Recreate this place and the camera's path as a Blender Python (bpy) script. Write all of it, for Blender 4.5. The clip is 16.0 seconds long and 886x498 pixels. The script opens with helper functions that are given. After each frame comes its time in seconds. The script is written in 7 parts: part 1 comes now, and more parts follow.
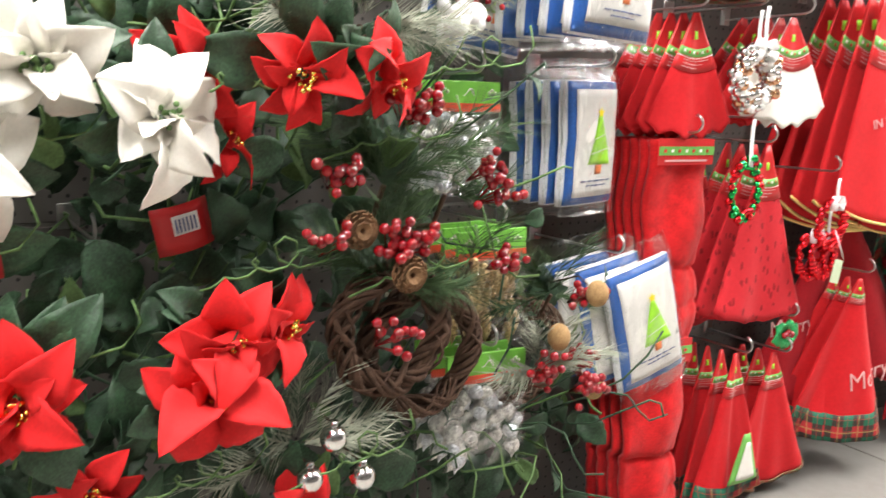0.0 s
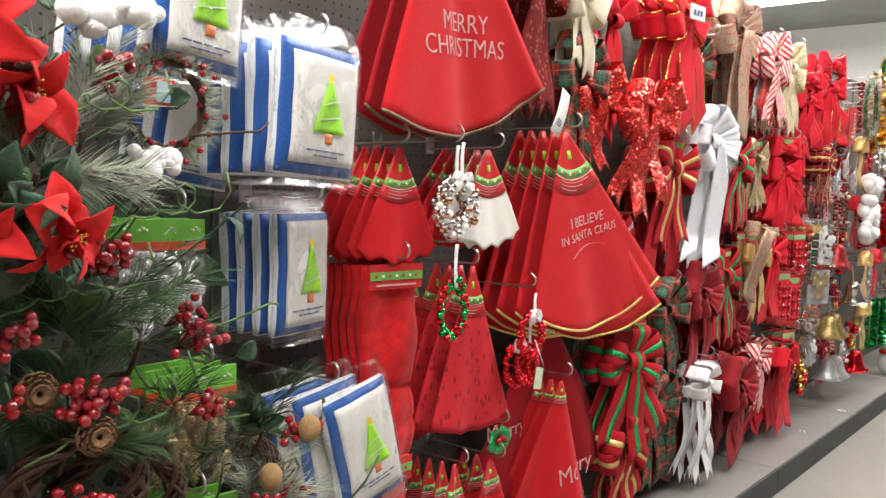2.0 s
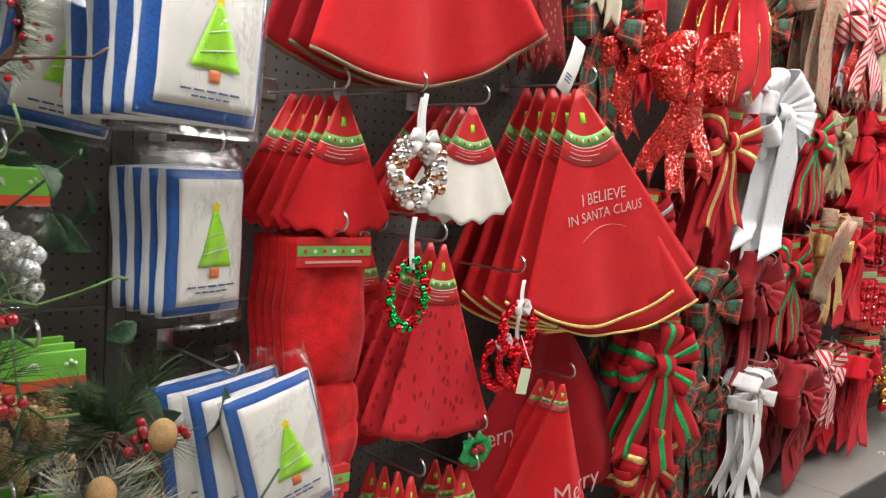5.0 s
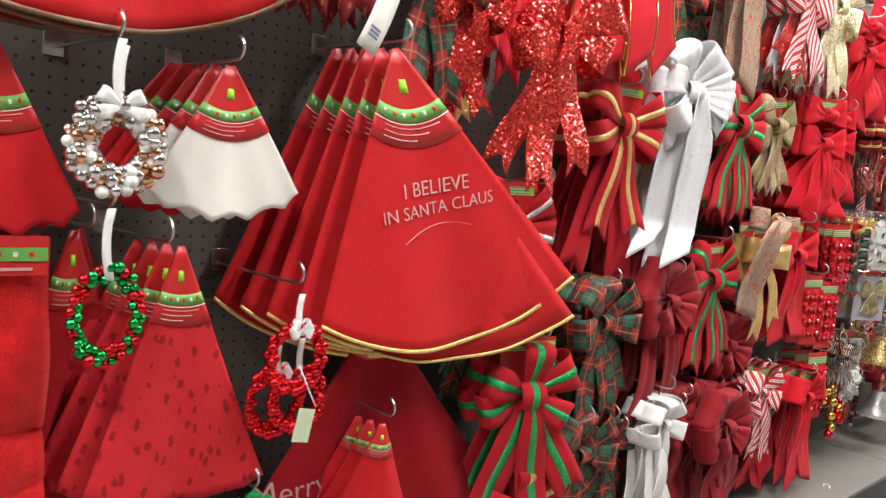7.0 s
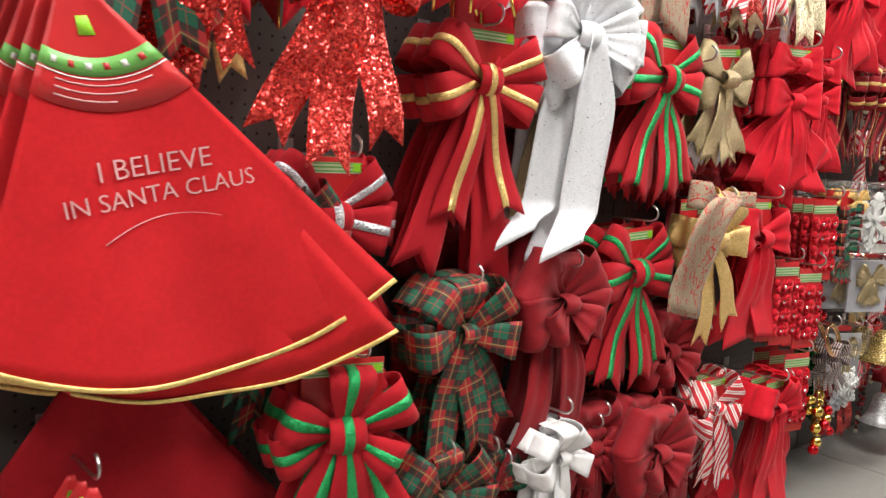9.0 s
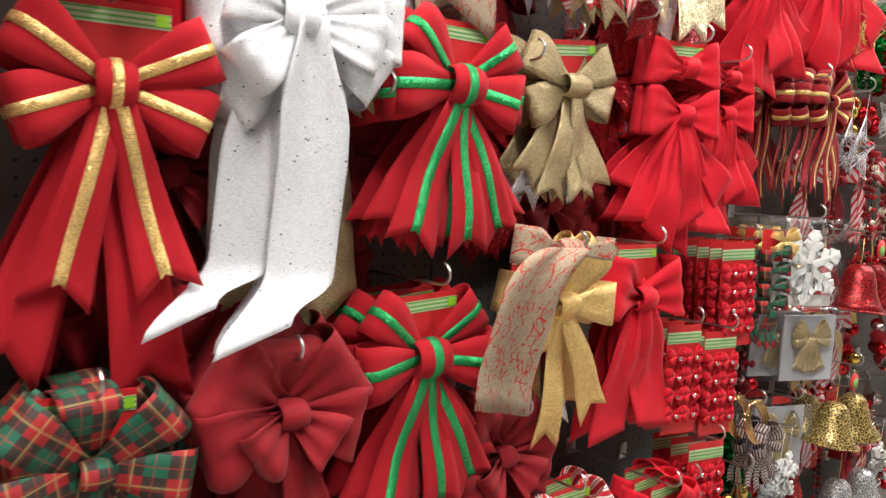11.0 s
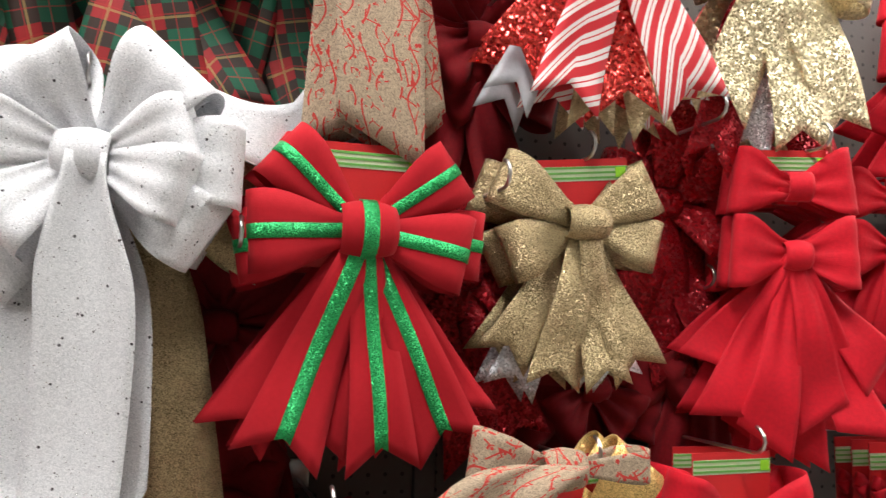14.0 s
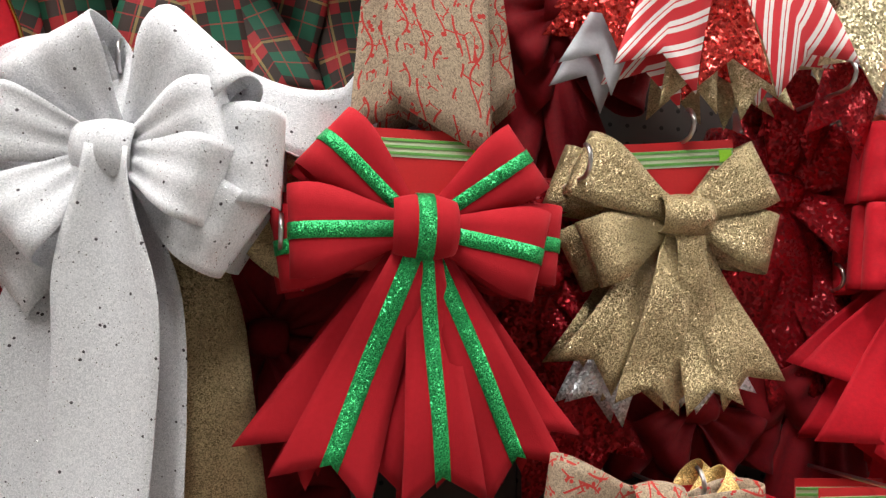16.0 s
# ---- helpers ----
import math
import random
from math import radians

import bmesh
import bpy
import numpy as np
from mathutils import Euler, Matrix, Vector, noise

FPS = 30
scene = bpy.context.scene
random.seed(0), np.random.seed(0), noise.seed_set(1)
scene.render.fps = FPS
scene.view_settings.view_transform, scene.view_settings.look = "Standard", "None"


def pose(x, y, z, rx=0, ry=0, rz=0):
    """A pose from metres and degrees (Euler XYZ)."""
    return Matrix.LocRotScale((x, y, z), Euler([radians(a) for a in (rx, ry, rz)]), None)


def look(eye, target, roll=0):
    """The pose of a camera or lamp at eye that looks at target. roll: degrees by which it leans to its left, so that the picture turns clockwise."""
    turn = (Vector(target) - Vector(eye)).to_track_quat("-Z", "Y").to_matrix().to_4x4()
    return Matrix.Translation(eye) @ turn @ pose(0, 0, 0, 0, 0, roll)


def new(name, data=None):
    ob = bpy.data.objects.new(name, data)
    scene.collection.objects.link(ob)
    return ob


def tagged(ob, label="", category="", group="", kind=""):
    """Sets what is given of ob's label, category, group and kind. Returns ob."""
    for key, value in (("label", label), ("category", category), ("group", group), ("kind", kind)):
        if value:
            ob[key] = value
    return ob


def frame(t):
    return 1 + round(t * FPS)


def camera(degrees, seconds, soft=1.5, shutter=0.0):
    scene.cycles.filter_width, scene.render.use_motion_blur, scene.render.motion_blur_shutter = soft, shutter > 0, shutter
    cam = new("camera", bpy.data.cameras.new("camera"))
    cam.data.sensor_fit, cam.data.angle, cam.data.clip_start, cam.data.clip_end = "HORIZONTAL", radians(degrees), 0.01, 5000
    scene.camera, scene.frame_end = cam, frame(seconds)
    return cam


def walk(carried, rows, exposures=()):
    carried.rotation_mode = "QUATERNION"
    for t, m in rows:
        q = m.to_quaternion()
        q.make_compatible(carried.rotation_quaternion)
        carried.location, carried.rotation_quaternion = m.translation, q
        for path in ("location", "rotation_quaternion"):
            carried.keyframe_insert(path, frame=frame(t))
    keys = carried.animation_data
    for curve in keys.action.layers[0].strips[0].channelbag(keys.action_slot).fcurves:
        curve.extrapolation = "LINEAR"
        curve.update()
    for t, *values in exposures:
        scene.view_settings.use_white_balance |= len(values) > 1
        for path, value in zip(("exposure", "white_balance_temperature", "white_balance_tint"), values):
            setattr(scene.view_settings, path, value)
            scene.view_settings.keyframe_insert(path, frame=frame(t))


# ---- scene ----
cam = camera(56.5, 16.0, soft=1.3, shutter=0.25)
PATH = [
    (0, (0.196, -1.386, 1.09), (1.272, 0.259, 0.714), 2.1),
    (0.5, (0.211, -1.388, 1.132), (1.461, 0.146, 0.844), 2.1),
    (1, (0.224, -1.399, 1.153), (1.593, 0.045, 0.951), 2.6),
    (1.5, (0.23, -1.415, 1.161), (1.694, -0.062, 1.004), 2.6),
    (2, (0.237, -1.432, 1.164), (1.777, -0.162, 1.035), 2.3),
    (2.5, (0.249, -1.454, 1.168), (1.84, -0.248, 1.056), 1.7),
    (3, (0.26, -1.464, 1.166), (1.867, -0.277, 1.064), 1.6),
    (3.2, (0.275, -1.46, 1.165), (1.878, -0.269, 1.059), 1.8),
    (5.3, (0.76, -1.426, 1.151), (2.108, 0.037, 0.944), 4.8),
    (5.5, (0.822, -1.444, 1.15), (2.163, 0.026, 0.94), 5.0),
    (6, (0.958, -1.452, 1.146), (2.323, -0.008, 0.925), 5.2),
    (6.5, (1.117, -1.423, 1.144), (2.493, 0.014, 0.943), 5.3),
    (7, (1.241, -1.397, 1.151), (2.625, 0.033, 0.953), 4.9),
    (7.5, (1.4, -1.393, 1.153), (2.767, 0.053, 0.949), 5.1),
    (8, (1.546, -1.407, 1.15), (2.879, 0.068, 0.929), 4.5),
    (8.2, (1.604, -1.408, 1.147), (2.923, 0.077, 0.914), 4.1),
    (10.3, (2.385, -1.314, 1.197), (3.66, 0.206, 0.947), 3.0),
    (10.5, (2.452, -1.307, 1.186), (3.722, 0.22, 0.955), 2.8),
    (11, (2.644, -1.276, 1.204), (3.912, 0.259, 1.009), 2.6),
    (11.5, (2.846, -1.266, 1.198), (4.107, 0.278, 1.045), 2.4),
    (12, (3.064, -1.266, 1.192), (4.3, 0.301, 1.068), 1.5),
    (12.5, (3.215, -1.25, 1.188), (4.384, 0.371, 1.103), 0.8),
    (13, (3.292, -1.211, 1.226), (4.322, 0.503, 1.267), 1.5),
    (13.5, (3.307, -1.177, 1.247), (4.12, 0.647, 1.353), 1.8),
    (14, (3.312, -1.172, 1.25), (3.948, 0.719, 1.397), 1.5),
    (14.5, (3.315, -1.173, 1.25), (3.777, 0.767, 1.412), 1.4),
    (15, (3.331, -1.175, 1.254), (3.744, 0.776, 1.401), 1.4),
    (15.5, (3.378, -1.059, 1.256), (3.741, 0.901, 1.418), 1.5),
    (16, (3.395, -1.063, 1.256), (3.77, 0.895, 1.406), 1.3),
]
walk(cam, [(t, look(eye, target, roll)) for t, eye, target, roll in PATH],
     exposures=[(0, 1.22), (0.7, 1.0), (1.6, 0.64), (3, 0.46), (6, 0.50), (7.5, 0.57), (10.5, 0.60), (12.4, 0.60), (13.3, 0.54), (14.3, 0.22), (16, 0.15)])

# ---- light: the store's dim grey surroundings and rows of tube lights ----
world = bpy.data.worlds.new("store")
scene.world = world
world.use_nodes = True
world.node_tree.nodes["Background"].inputs[0].default_value = (0.9, 0.95, 1.0, 1)
world.node_tree.nodes["Background"].inputs[1].default_value = 0.05
TUBE_POWER = 14.0


# ---- materials ----
def material(name, color, rough=0.6, metal=0.0, vary=0.15, scale=30.0, bump=0.0, bump_scale=200.0, sheen=0.0,
             emit=0.0, coat=0.0, stretch=(1, 1, 1), dark=None, per_object=0.0, transmission=0.0, alpha=1.0):
    m = bpy.data.materials.new(name)
    m.use_nodes = True
    nt = m.node_tree
    b = nt.nodes["Principled BSDF"]
    N, L = nt.nodes.new, nt.links.new
    tc, mp = N("ShaderNodeTexCoord"), N("ShaderNodeMapping")
    mp.inputs["Scale"].default_value = stretch
    L(tc.outputs["Object"], mp.inputs[0])
    n1, n2 = N("ShaderNodeTexNoise"), N("ShaderNodeTexNoise")
    n1.inputs["Scale"].default_value, n2.inputs["Scale"].default_value = scale, scale * 9
    n1.inputs["Detail"].default_value = n2.inputs["Detail"].default_value = 4
    L(mp.outputs[0], n1.inputs["Vector"]), L(mp.outputs[0], n2.inputs["Vector"])
    add = N("ShaderNodeMath")
    add.operation = "ADD"
    L(n1.outputs["Fac"], add.inputs[0]), L(n2.outputs["Fac"], add.inputs[1])
    ramp = N("ShaderNodeMapRange")
    ramp.inputs["From Min"].default_value, ramp.inputs["From Max"].default_value = 0.7, 1.3
    L(add.outputs[0], ramp.inputs[0])
    mix = N("ShaderNodeMix")
    mix.data_type = "RGBA"
    low = dark if dark else tuple(c * (1 - vary) for c in color)
    high = color if dark else tuple(min(1, c * (1 + vary * 0.6)) for c in color)
    mix.inputs["A"].default_value, mix.inputs["B"].default_value = (*low, 1), (*high, 1)
    L(ramp.outputs[0], mix.inputs["Factor"])
    out = mix.outputs["Result"]
    if per_object:
        info, hsv, rr = N("ShaderNodeObjectInfo"), N("ShaderNodeHueSaturation"), N("ShaderNodeMapRange")
        rr.inputs["To Min"].default_value, rr.inputs["To Max"].default_value = 1 - per_object, 1 + per_object
        L(info.outputs["Random"], rr.inputs[0]), L(rr.outputs[0], hsv.inputs["Value"]), L(out, hsv.inputs["Color"])
        out = hsv.outputs[0]
    L(out, b.inputs["Base Color"])
    b.inputs["Roughness"].default_value, b.inputs["Metallic"].default_value = rough, metal
    b.inputs["Specular IOR Level"].default_value = 0.5 if rough < 0.6 else 0.22
    b.inputs["Coat Weight"].default_value = coat
    b.inputs["Sheen Weight"].default_value = sheen
    b.inputs["Transmission Weight"].default_value = transmission
    b.inputs["Alpha"].default_value = alpha
    if emit:
        b.inputs["Emission Color"].default_value = (*color, 1)
        b.inputs["Emission Strength"].default_value = emit
    if bump:
        n3, bp = N("ShaderNodeTexNoise"), N("ShaderNodeBump")
        n3.inputs["Scale"].default_value = bump_scale
        L(mp.outputs[0], n3.inputs["Vector"])
        bp.inputs["Strength"].default_value, bp.inputs["Distance"].default_value = bump, 0.002
        L(n3.outputs["Fac"], bp.inputs["Height"]), L(bp.outputs[0], b.inputs["Normal"])
    return m


def tree_of(m):
    nt = m.node_tree
    return nt, nt.nodes["Principled BSDF"], nt.nodes.new, nt.links.new


def glitter(name, color, dark, metal=0.55, rough=0.32, scale=1050.0, strength=0.9):
    """Tiny flakes, each with its own tilt and tone."""
    m = bpy.data.materials.new(name)
    m.use_nodes = True
    nt, b, N, L = tree_of(m)
    tc, vo = N("ShaderNodeTexCoord"), N("ShaderNodeTexVoronoi")
    vo.inputs["Scale"].default_value = scale
    L(tc.outputs["Object"], vo.inputs["Vector"])
    sep = N("ShaderNodeSeparateColor")
    L(vo.outputs["Color"], sep.inputs[0])
    big = N("ShaderNodeTexNoise")
    big.inputs["Scale"].default_value = 25
    L(tc.outputs["Object"], big.inputs["Vector"])
    mix = N("ShaderNodeMix")
    mix.data_type = "RGBA"
    mix.inputs["A"].default_value, mix.inputs["B"].default_value = (*dark, 1), (*color, 1)
    av = N("ShaderNodeMath")
    av.operation = "MULTIPLY_ADD"
    av.inputs[1].default_value = 0.5
    L(big.outputs["Fac"], av.inputs[0]), L(sep.outputs[0], av.inputs[2])
    L(av.outputs[0], mix.inputs["Factor"]), L(mix.outputs["Result"], b.inputs["Base Color"])
    geo, sub, sc, add, nor = N("ShaderNodeNewGeometry"), N("ShaderNodeVectorMath"), N("ShaderNodeVectorMath"), N("ShaderNodeVectorMath"), N("ShaderNodeVectorMath")
    sub.operation, sc.operation, add.operation, nor.operation = "SUBTRACT", "SCALE", "ADD", "NORMALIZE"
    sub.inputs[1].default_value = (0.5, 0.5, 0.5)
    sc.inputs["Scale"].default_value = strength
    L(vo.outputs["Color"], sub.inputs[0]), L(sub.outputs[0], sc.inputs[0])
    L(geo.outputs["Normal"], add.inputs[0]), L(sc.outputs[0], add.inputs[1]), L(add.outputs[0], nor.inputs[0]), L(nor.outputs[0], b.inputs["Normal"])
    b.inputs["Metallic"].default_value, b.inputs["Roughness"].default_value = metal, rough
    return m


def uv_math(nt):
    N, L = nt.nodes.new, nt.links.new
    uv, sep = N("ShaderNodeUVMap"), N("ShaderNodeSeparateXYZ")
    L(uv.outputs[0], sep.inputs[0])

    def op(kind, a, b=0.0):
        n = N("ShaderNodeMath")
        n.operation = kind
        for i, v in enumerate((a, b)):
            if isinstance(v, (int, float)):
                n.inputs[i].default_value = v
            else:
                L(v, n.inputs[i])
        return n.outputs[0]

    return sep.outputs[0], sep.outputs[1], op


def blend(nt, fac, a, b):
    mix = nt.nodes.new("ShaderNodeMix")
    mix.data_type = "RGBA"
    for slot, v in (("A", a), ("B", b)):
        if isinstance(v, tuple):
            mix.inputs[slot].default_value = (*v, 1)
        else:
            nt.links.new(v, mix.inputs[slot])
    nt.links.new(fac, mix.inputs["Factor"])
    return mix.outputs["Result"]


def striped(name, a, b, period=0.022, share=0.5, slant=1.0, rough=0.7):
    """Slanting stripes woven into the ribbon, in pairs."""
    m = bpy.data.materials.new(name)
    m.use_nodes = True
    nt, bs, N, L = tree_of(m)
    u, v, op = uv_math(nt)
    d = op("ADD", op("MULTIPLY", u, 1.0), op("MULTIPLY", v, slant))
    p = op("FRACT", op("DIVIDE", d, period))
    wide = op("LESS_THAN", p, share)
    gap = op("MULTIPLY", op("GREATER_THAN", p, share * 0.44), op("LESS_THAN", p, share * 0.58))
    fac = op("SUBTRACT", wide, gap)
    no = N("ShaderNodeTexNoise")
    no.inputs["Scale"].default_value = 900
    sub = op("MULTIPLY", no.outputs["Fac"], 0.12)
    L(blend(nt, op("SUBTRACT", fac, op("MULTIPLY", fac, sub)), a, b), bs.inputs["Base Color"])
    bs.inputs["Roughness"].default_value = rough
    return m


def plaid(name):
    m = bpy.data.materials.new(name)
    m.use_nodes = True
    nt, bs, N, L = tree_of(m)
    u, v, op = uv_math(nt)

    def band(c, period, share, shift=0.0):
        return op("LESS_THAN", op("FRACT", op("ADD", op("DIVIDE", c, period), shift)), share)

    a, b = band(u, 0.062, 0.5), band(v, 0.062, 0.5)
    base = blend(nt, op("MULTIPLY", op("SUBTRACT", 1.0, a), op("SUBTRACT", 1.0, b)), (0.035, 0.020, 0.014), (0.34, 0.010, 0.014))
    base = blend(nt, op("MULTIPLY", a, b), base, (0.004, 0.105, 0.055))
    line = op("MAXIMUM", band(u, 0.062, 0.05, 0.25), band(v, 0.062, 0.05, 0.25))
    out = blend(nt, op("MULTIPLY", line, 0.55), base, (0.40, 0.30, 0.10))
    line2 = op("MAXIMUM", band(u, 0.031, 0.05, 0.6), band(v, 0.031, 0.05, 0.6))
    out = blend(nt, op("MULTIPLY", line2, 0.5), out, (0.5, 0.02, 0.02))
    L(out, bs.inputs["Base Color"])
    bs.inputs["Roughness"].default_value = 0.65
    weave, bp = N("ShaderNodeTexNoise"), N("ShaderNodeBump")
    weave.inputs["Scale"].default_value = 900
    bp.inputs["Strength"].default_value, bp.inputs["Distance"].default_value = 0.3, 0.001
    L(weave.outputs["Fac"], bp.inputs["Height"]), L(bp.outputs[0], bs.inputs["Normal"])
    return m


def sprigged(name, ground, ink):
    """Burlap with printed red sprigs: wavy stems with berries."""
    m = bpy.data.materials.new(name)
    m.use_nodes = True
    nt, bs, N, L = tree_of(m)
    u, v, op = uv_math(nt)
    stem = None
    for k, (wave, amp, shift) in enumerate(((70.0, 0.006, 0.0), (95.0, 0.007, 0.5))):
        w = op("MULTIPLY", op("SINE", op("MULTIPLY", u, wave)), amp)
        c = op("FRACT", op("ADD", op("DIVIDE", op("ADD", v, w), 0.042), shift))
        s = op("LESS_THAN", op("ABSOLUTE", op("SUBTRACT", c, 0.5)), 0.030)
        stem = s if stem is None else op("MAXIMUM", stem, s)
    vo, uv = N("ShaderNodeTexVoronoi"), N("ShaderNodeUVMap")
    vo.inputs["Scale"].default_value = 85
    L(uv.outputs[0], vo.inputs["Vector"])
    dots = op("LESS_THAN", vo.outputs["Distance"], 0.22)
    vo2 = N("ShaderNodeTexVoronoi")
    vo2.feature = "DISTANCE_TO_EDGE"
    vo2.inputs["Scale"].default_value = 42
    L(uv.outputs[0], vo2.inputs["Vector"])
    twig = op("LESS_THAN", vo2.outputs["Distance"], 0.026)
    no = N("ShaderNodeTexNoise")
    no.inputs["Scale"].default_value = 40
    L(uv.outputs[0], no.inputs["Vector"])
    some = op("GREATER_THAN", no.outputs["Fac"], 0.54)
    broken = op("GREATER_THAN", no.outputs["Fac"], 0.47)
    fac = op("MULTIPLY", op("MAXIMUM", op("MULTIPLY", op("MAXIMUM", stem, dots), broken), op("MULTIPLY", twig, some)), 0.95)
    grain = N("ShaderNodeTexVoronoi")
    grain.inputs["Scale"].default_value = 750
    L(uv.outputs[0], grain.inputs["Vector"])
    gs = N("ShaderNodeSeparateColor")
    L(grain.outputs["Color"], gs.inputs[0])
    weave = gs.outputs[0]
    base = blend(nt, weave, tuple(c * 0.5 for c in ground), tuple(c * 1.15 for c in ground))
    L(blend(nt, fac, base, ink), bs.inputs["Base Color"])
    bs.inputs["Roughness"].default_value = 0.85
    bp = N("ShaderNodeBump")
    bp.inputs["Strength"].default_value, bp.inputs["Distance"].default_value = 0.4, 0.0008
    L(weave, bp.inputs["Height"]), L(bp.outputs[0], bs.inputs["Normal"])
    return m


def pegboard_material():
    """Painted hardboard with round holes an inch apart."""
    m = material("pegboard_paint", (0.11, 0.099, 0.090), rough=0.55, vary=0.08, scale=3, bump=0.1)
    nt, bs, N, L = tree_of(m)
    tc, sep = N("ShaderNodeTexCoord"), N("ShaderNodeSeparateXYZ")
    L(tc.outputs["Object"], sep.inputs[0])

    def op(kind, a, b=0.0):
        n = N("ShaderNodeMath")
        n.operation = kind
        for i, v in enumerate((a, b)):
            if isinstance(v, (int, float)):
                n.inputs[i].default_value = v
            else:
                L(v, n.inputs[i])
        return n.outputs[0]

    def off(c):
        return op("SUBTRACT", op("FRACT", op("DIVIDE", op("ADD", c, 10.0), 0.0254)), 0.5)

    dx, dz = off(sep.outputs[0]), off(sep.outputs[2])
    r = op("SQRT", op("ADD", op("MULTIPLY", dx, dx), op("MULTIPLY", dz, dz)))
    hole = op("LESS_THAN", r, 0.12)
    old = bs.inputs["Base Color"].links[0].from_socket
    L(blend(nt, hole, old, (0.012, 0.011, 0.01)), bs.inputs["Base Color"])
    return m


def clear_film(name):
    """Thin glossy plastic film: mostly see-through, with sharp glints on its wrinkles."""
    m = bpy.data.materials.new(name)
    m.use_nodes = True
    nt = m.node_tree
    N, L = nt.nodes.new, nt.links.new
    out = nt.nodes["Material Output"]
    nt.nodes.remove(nt.nodes["Principled BSDF"])
    tr, gl, mx, fr = N("ShaderNodeBsdfTransparent"), N("ShaderNodeBsdfGlossy"), N("ShaderNodeMixShader"), N("ShaderNodeFresnel")
    gl.inputs["Roughness"].default_value = 0.16
    fr.inputs["IOR"].default_value = 1.5
    tc, no, bp = N("ShaderNodeTexCoord"), N("ShaderNodeTexNoise"), N("ShaderNodeBump")
    no.inputs["Scale"].default_value = 38
    no.inputs["Detail"].default_value = 3
    L(tc.outputs["Object"], no.inputs["Vector"])
    bp.inputs["Strength"].default_value, bp.inputs["Distance"].default_value = 0.5, 0.012
    L(no.outputs["Fac"], bp.inputs["Height"])
    L(bp.outputs[0], gl.inputs["Normal"]), L(bp.outputs[0], fr.inputs["Normal"])
    ad = N("ShaderNodeMath")
    ad.operation = "MULTIPLY_ADD"
    ad.inputs[1].default_value, ad.inputs[2].default_value = 0.28, 0.0
    L(fr.outputs[0], ad.inputs[0])
    L(ad.outputs[0], mx.inputs[0]), L(tr.outputs[0], mx.inputs[1]), L(gl.outputs[0], mx.inputs[2]), L(mx.outputs[0], out.inputs[0])
    return m


RED_FELT = material("red_felt", (0.56, 0.012, 0.017), rough=0.85, vary=0.12, scale=14, sheen=0.04, bump=0.25, bump_scale=700)
# serves a plain deep red skirt, and as red felt with shade put in
RED_FELT_DEEP_SHADED = material("deep_and_shaded_red_felt", (0.36, 0.007, 0.014), rough=0.85, vary=0.15, scale=14, sheen=0.03, bump=0.25, bump_scale=700)
RED_PLUSH = material("red_plush", (0.62, 0.012, 0.015), rough=0.95, vary=0.35, scale=35, sheen=0.10, bump=0.6, bump_scale=450)
RED_VELVET = material("red_velvet", (0.60, 0.008, 0.022), rough=0.7, vary=0.15, scale=20, sheen=0.05, bump=0.15, bump_scale=500)
BOW_RED = material("bow_red_flock", (0.42, 0.010, 0.018), rough=0.9, vary=0.08, scale=20, sheen=0.03, bump=0.15, bump_scale=900)
BURGUNDY = material("burgundy_velvet", (0.27, 0.008, 0.014), rough=0.7, vary=0.2, scale=20, sheen=0.06, bump=0.2, bump_scale=500)
WHITE_FELT = material("white_felt", (0.78, 0.75, 0.69), rough=0.9, vary=0.06, scale=20, bump=0.3, bump_scale=600)
WHITE_LINEN = material("white_linen", (0.74, 0.75, 0.78), rough=0.75, vary=0.1, scale=60, bump=0.5, bump_scale=900, sheen=0.03)
WHITE_SATIN = material("white_satin", (0.80, 0.79, 0.79), rough=0.35, vary=0.08, scale=10)
CREAM = material("cream_cloth", (0.74, 0.66, 0.50), rough=0.6, vary=0.12, scale=30, bump=0.2)
BURLAP_PLAIN = material("plain_burlap", (0.42, 0.29, 0.19), rough=0.95, vary=0.3, scale=60, bump=0.7, bump_scale=600)
GREY_CLOTH = material("grey_cloth", (0.42, 0.42, 0.45), rough=0.5, vary=0.1)
GOLD_GLITTER = glitter("gold_glitter", (0.58, 0.455, 0.25), (0.10, 0.075, 0.03), scale=1000, strength=1.2)
GOLD_BRIGHT = glitter("bright_gold_glitter", (0.95, 0.66, 0.25), (0.42, 0.25, 0.07), scale=800)
GREEN_GLITTER = glitter("green_glitter", (0.035, 0.52, 0.15), (0.003, 0.14, 0.04), scale=1000, strength=1.2)
RED_GLITTER = glitter("red_glitter", (1.0, 0.10, 0.08), (0.36, 0.006, 0.010), metal=0.75, rough=0.2, scale=270, strength=1.5)
SILVER_GLITTER = glitter("silver_glitter", (0.85, 0.86, 0.9), (0.30, 0.31, 0.33), scale=450)
DARKRED_GLITTER = glitter("dark_red_sequin", (0.50, 0.01, 0.02), (0.10, 0.002, 0.006), scale=300)
CANDY = striped("candy_stripe", (0.62, 0.02, 0.03), (0.85, 0.80, 0.77), period=0.031)
DARK_STRIPE = striped("dark_stripe", (0.05, 0.012, 0.012), (0.45, 0.40, 0.38), period=0.008, slant=0.0)
PLAID = plaid("red_green_plaid")
SPRIG = sprigged("sprigged_burlap", (0.44, 0.33, 0.23), (0.50, 0.02, 0.015))
PEG = pegboard_material()
FILM = clear_film("clear_plastic_film")
METAL_WIRE = material("zinc_wire", (0.62, 0.61, 0.60), rough=0.28, metal=1.0, vary=0.1)
BLACK_WIRE = material("black_wire", (0.03, 0.03, 0.03), rough=0.4, metal=0.5)
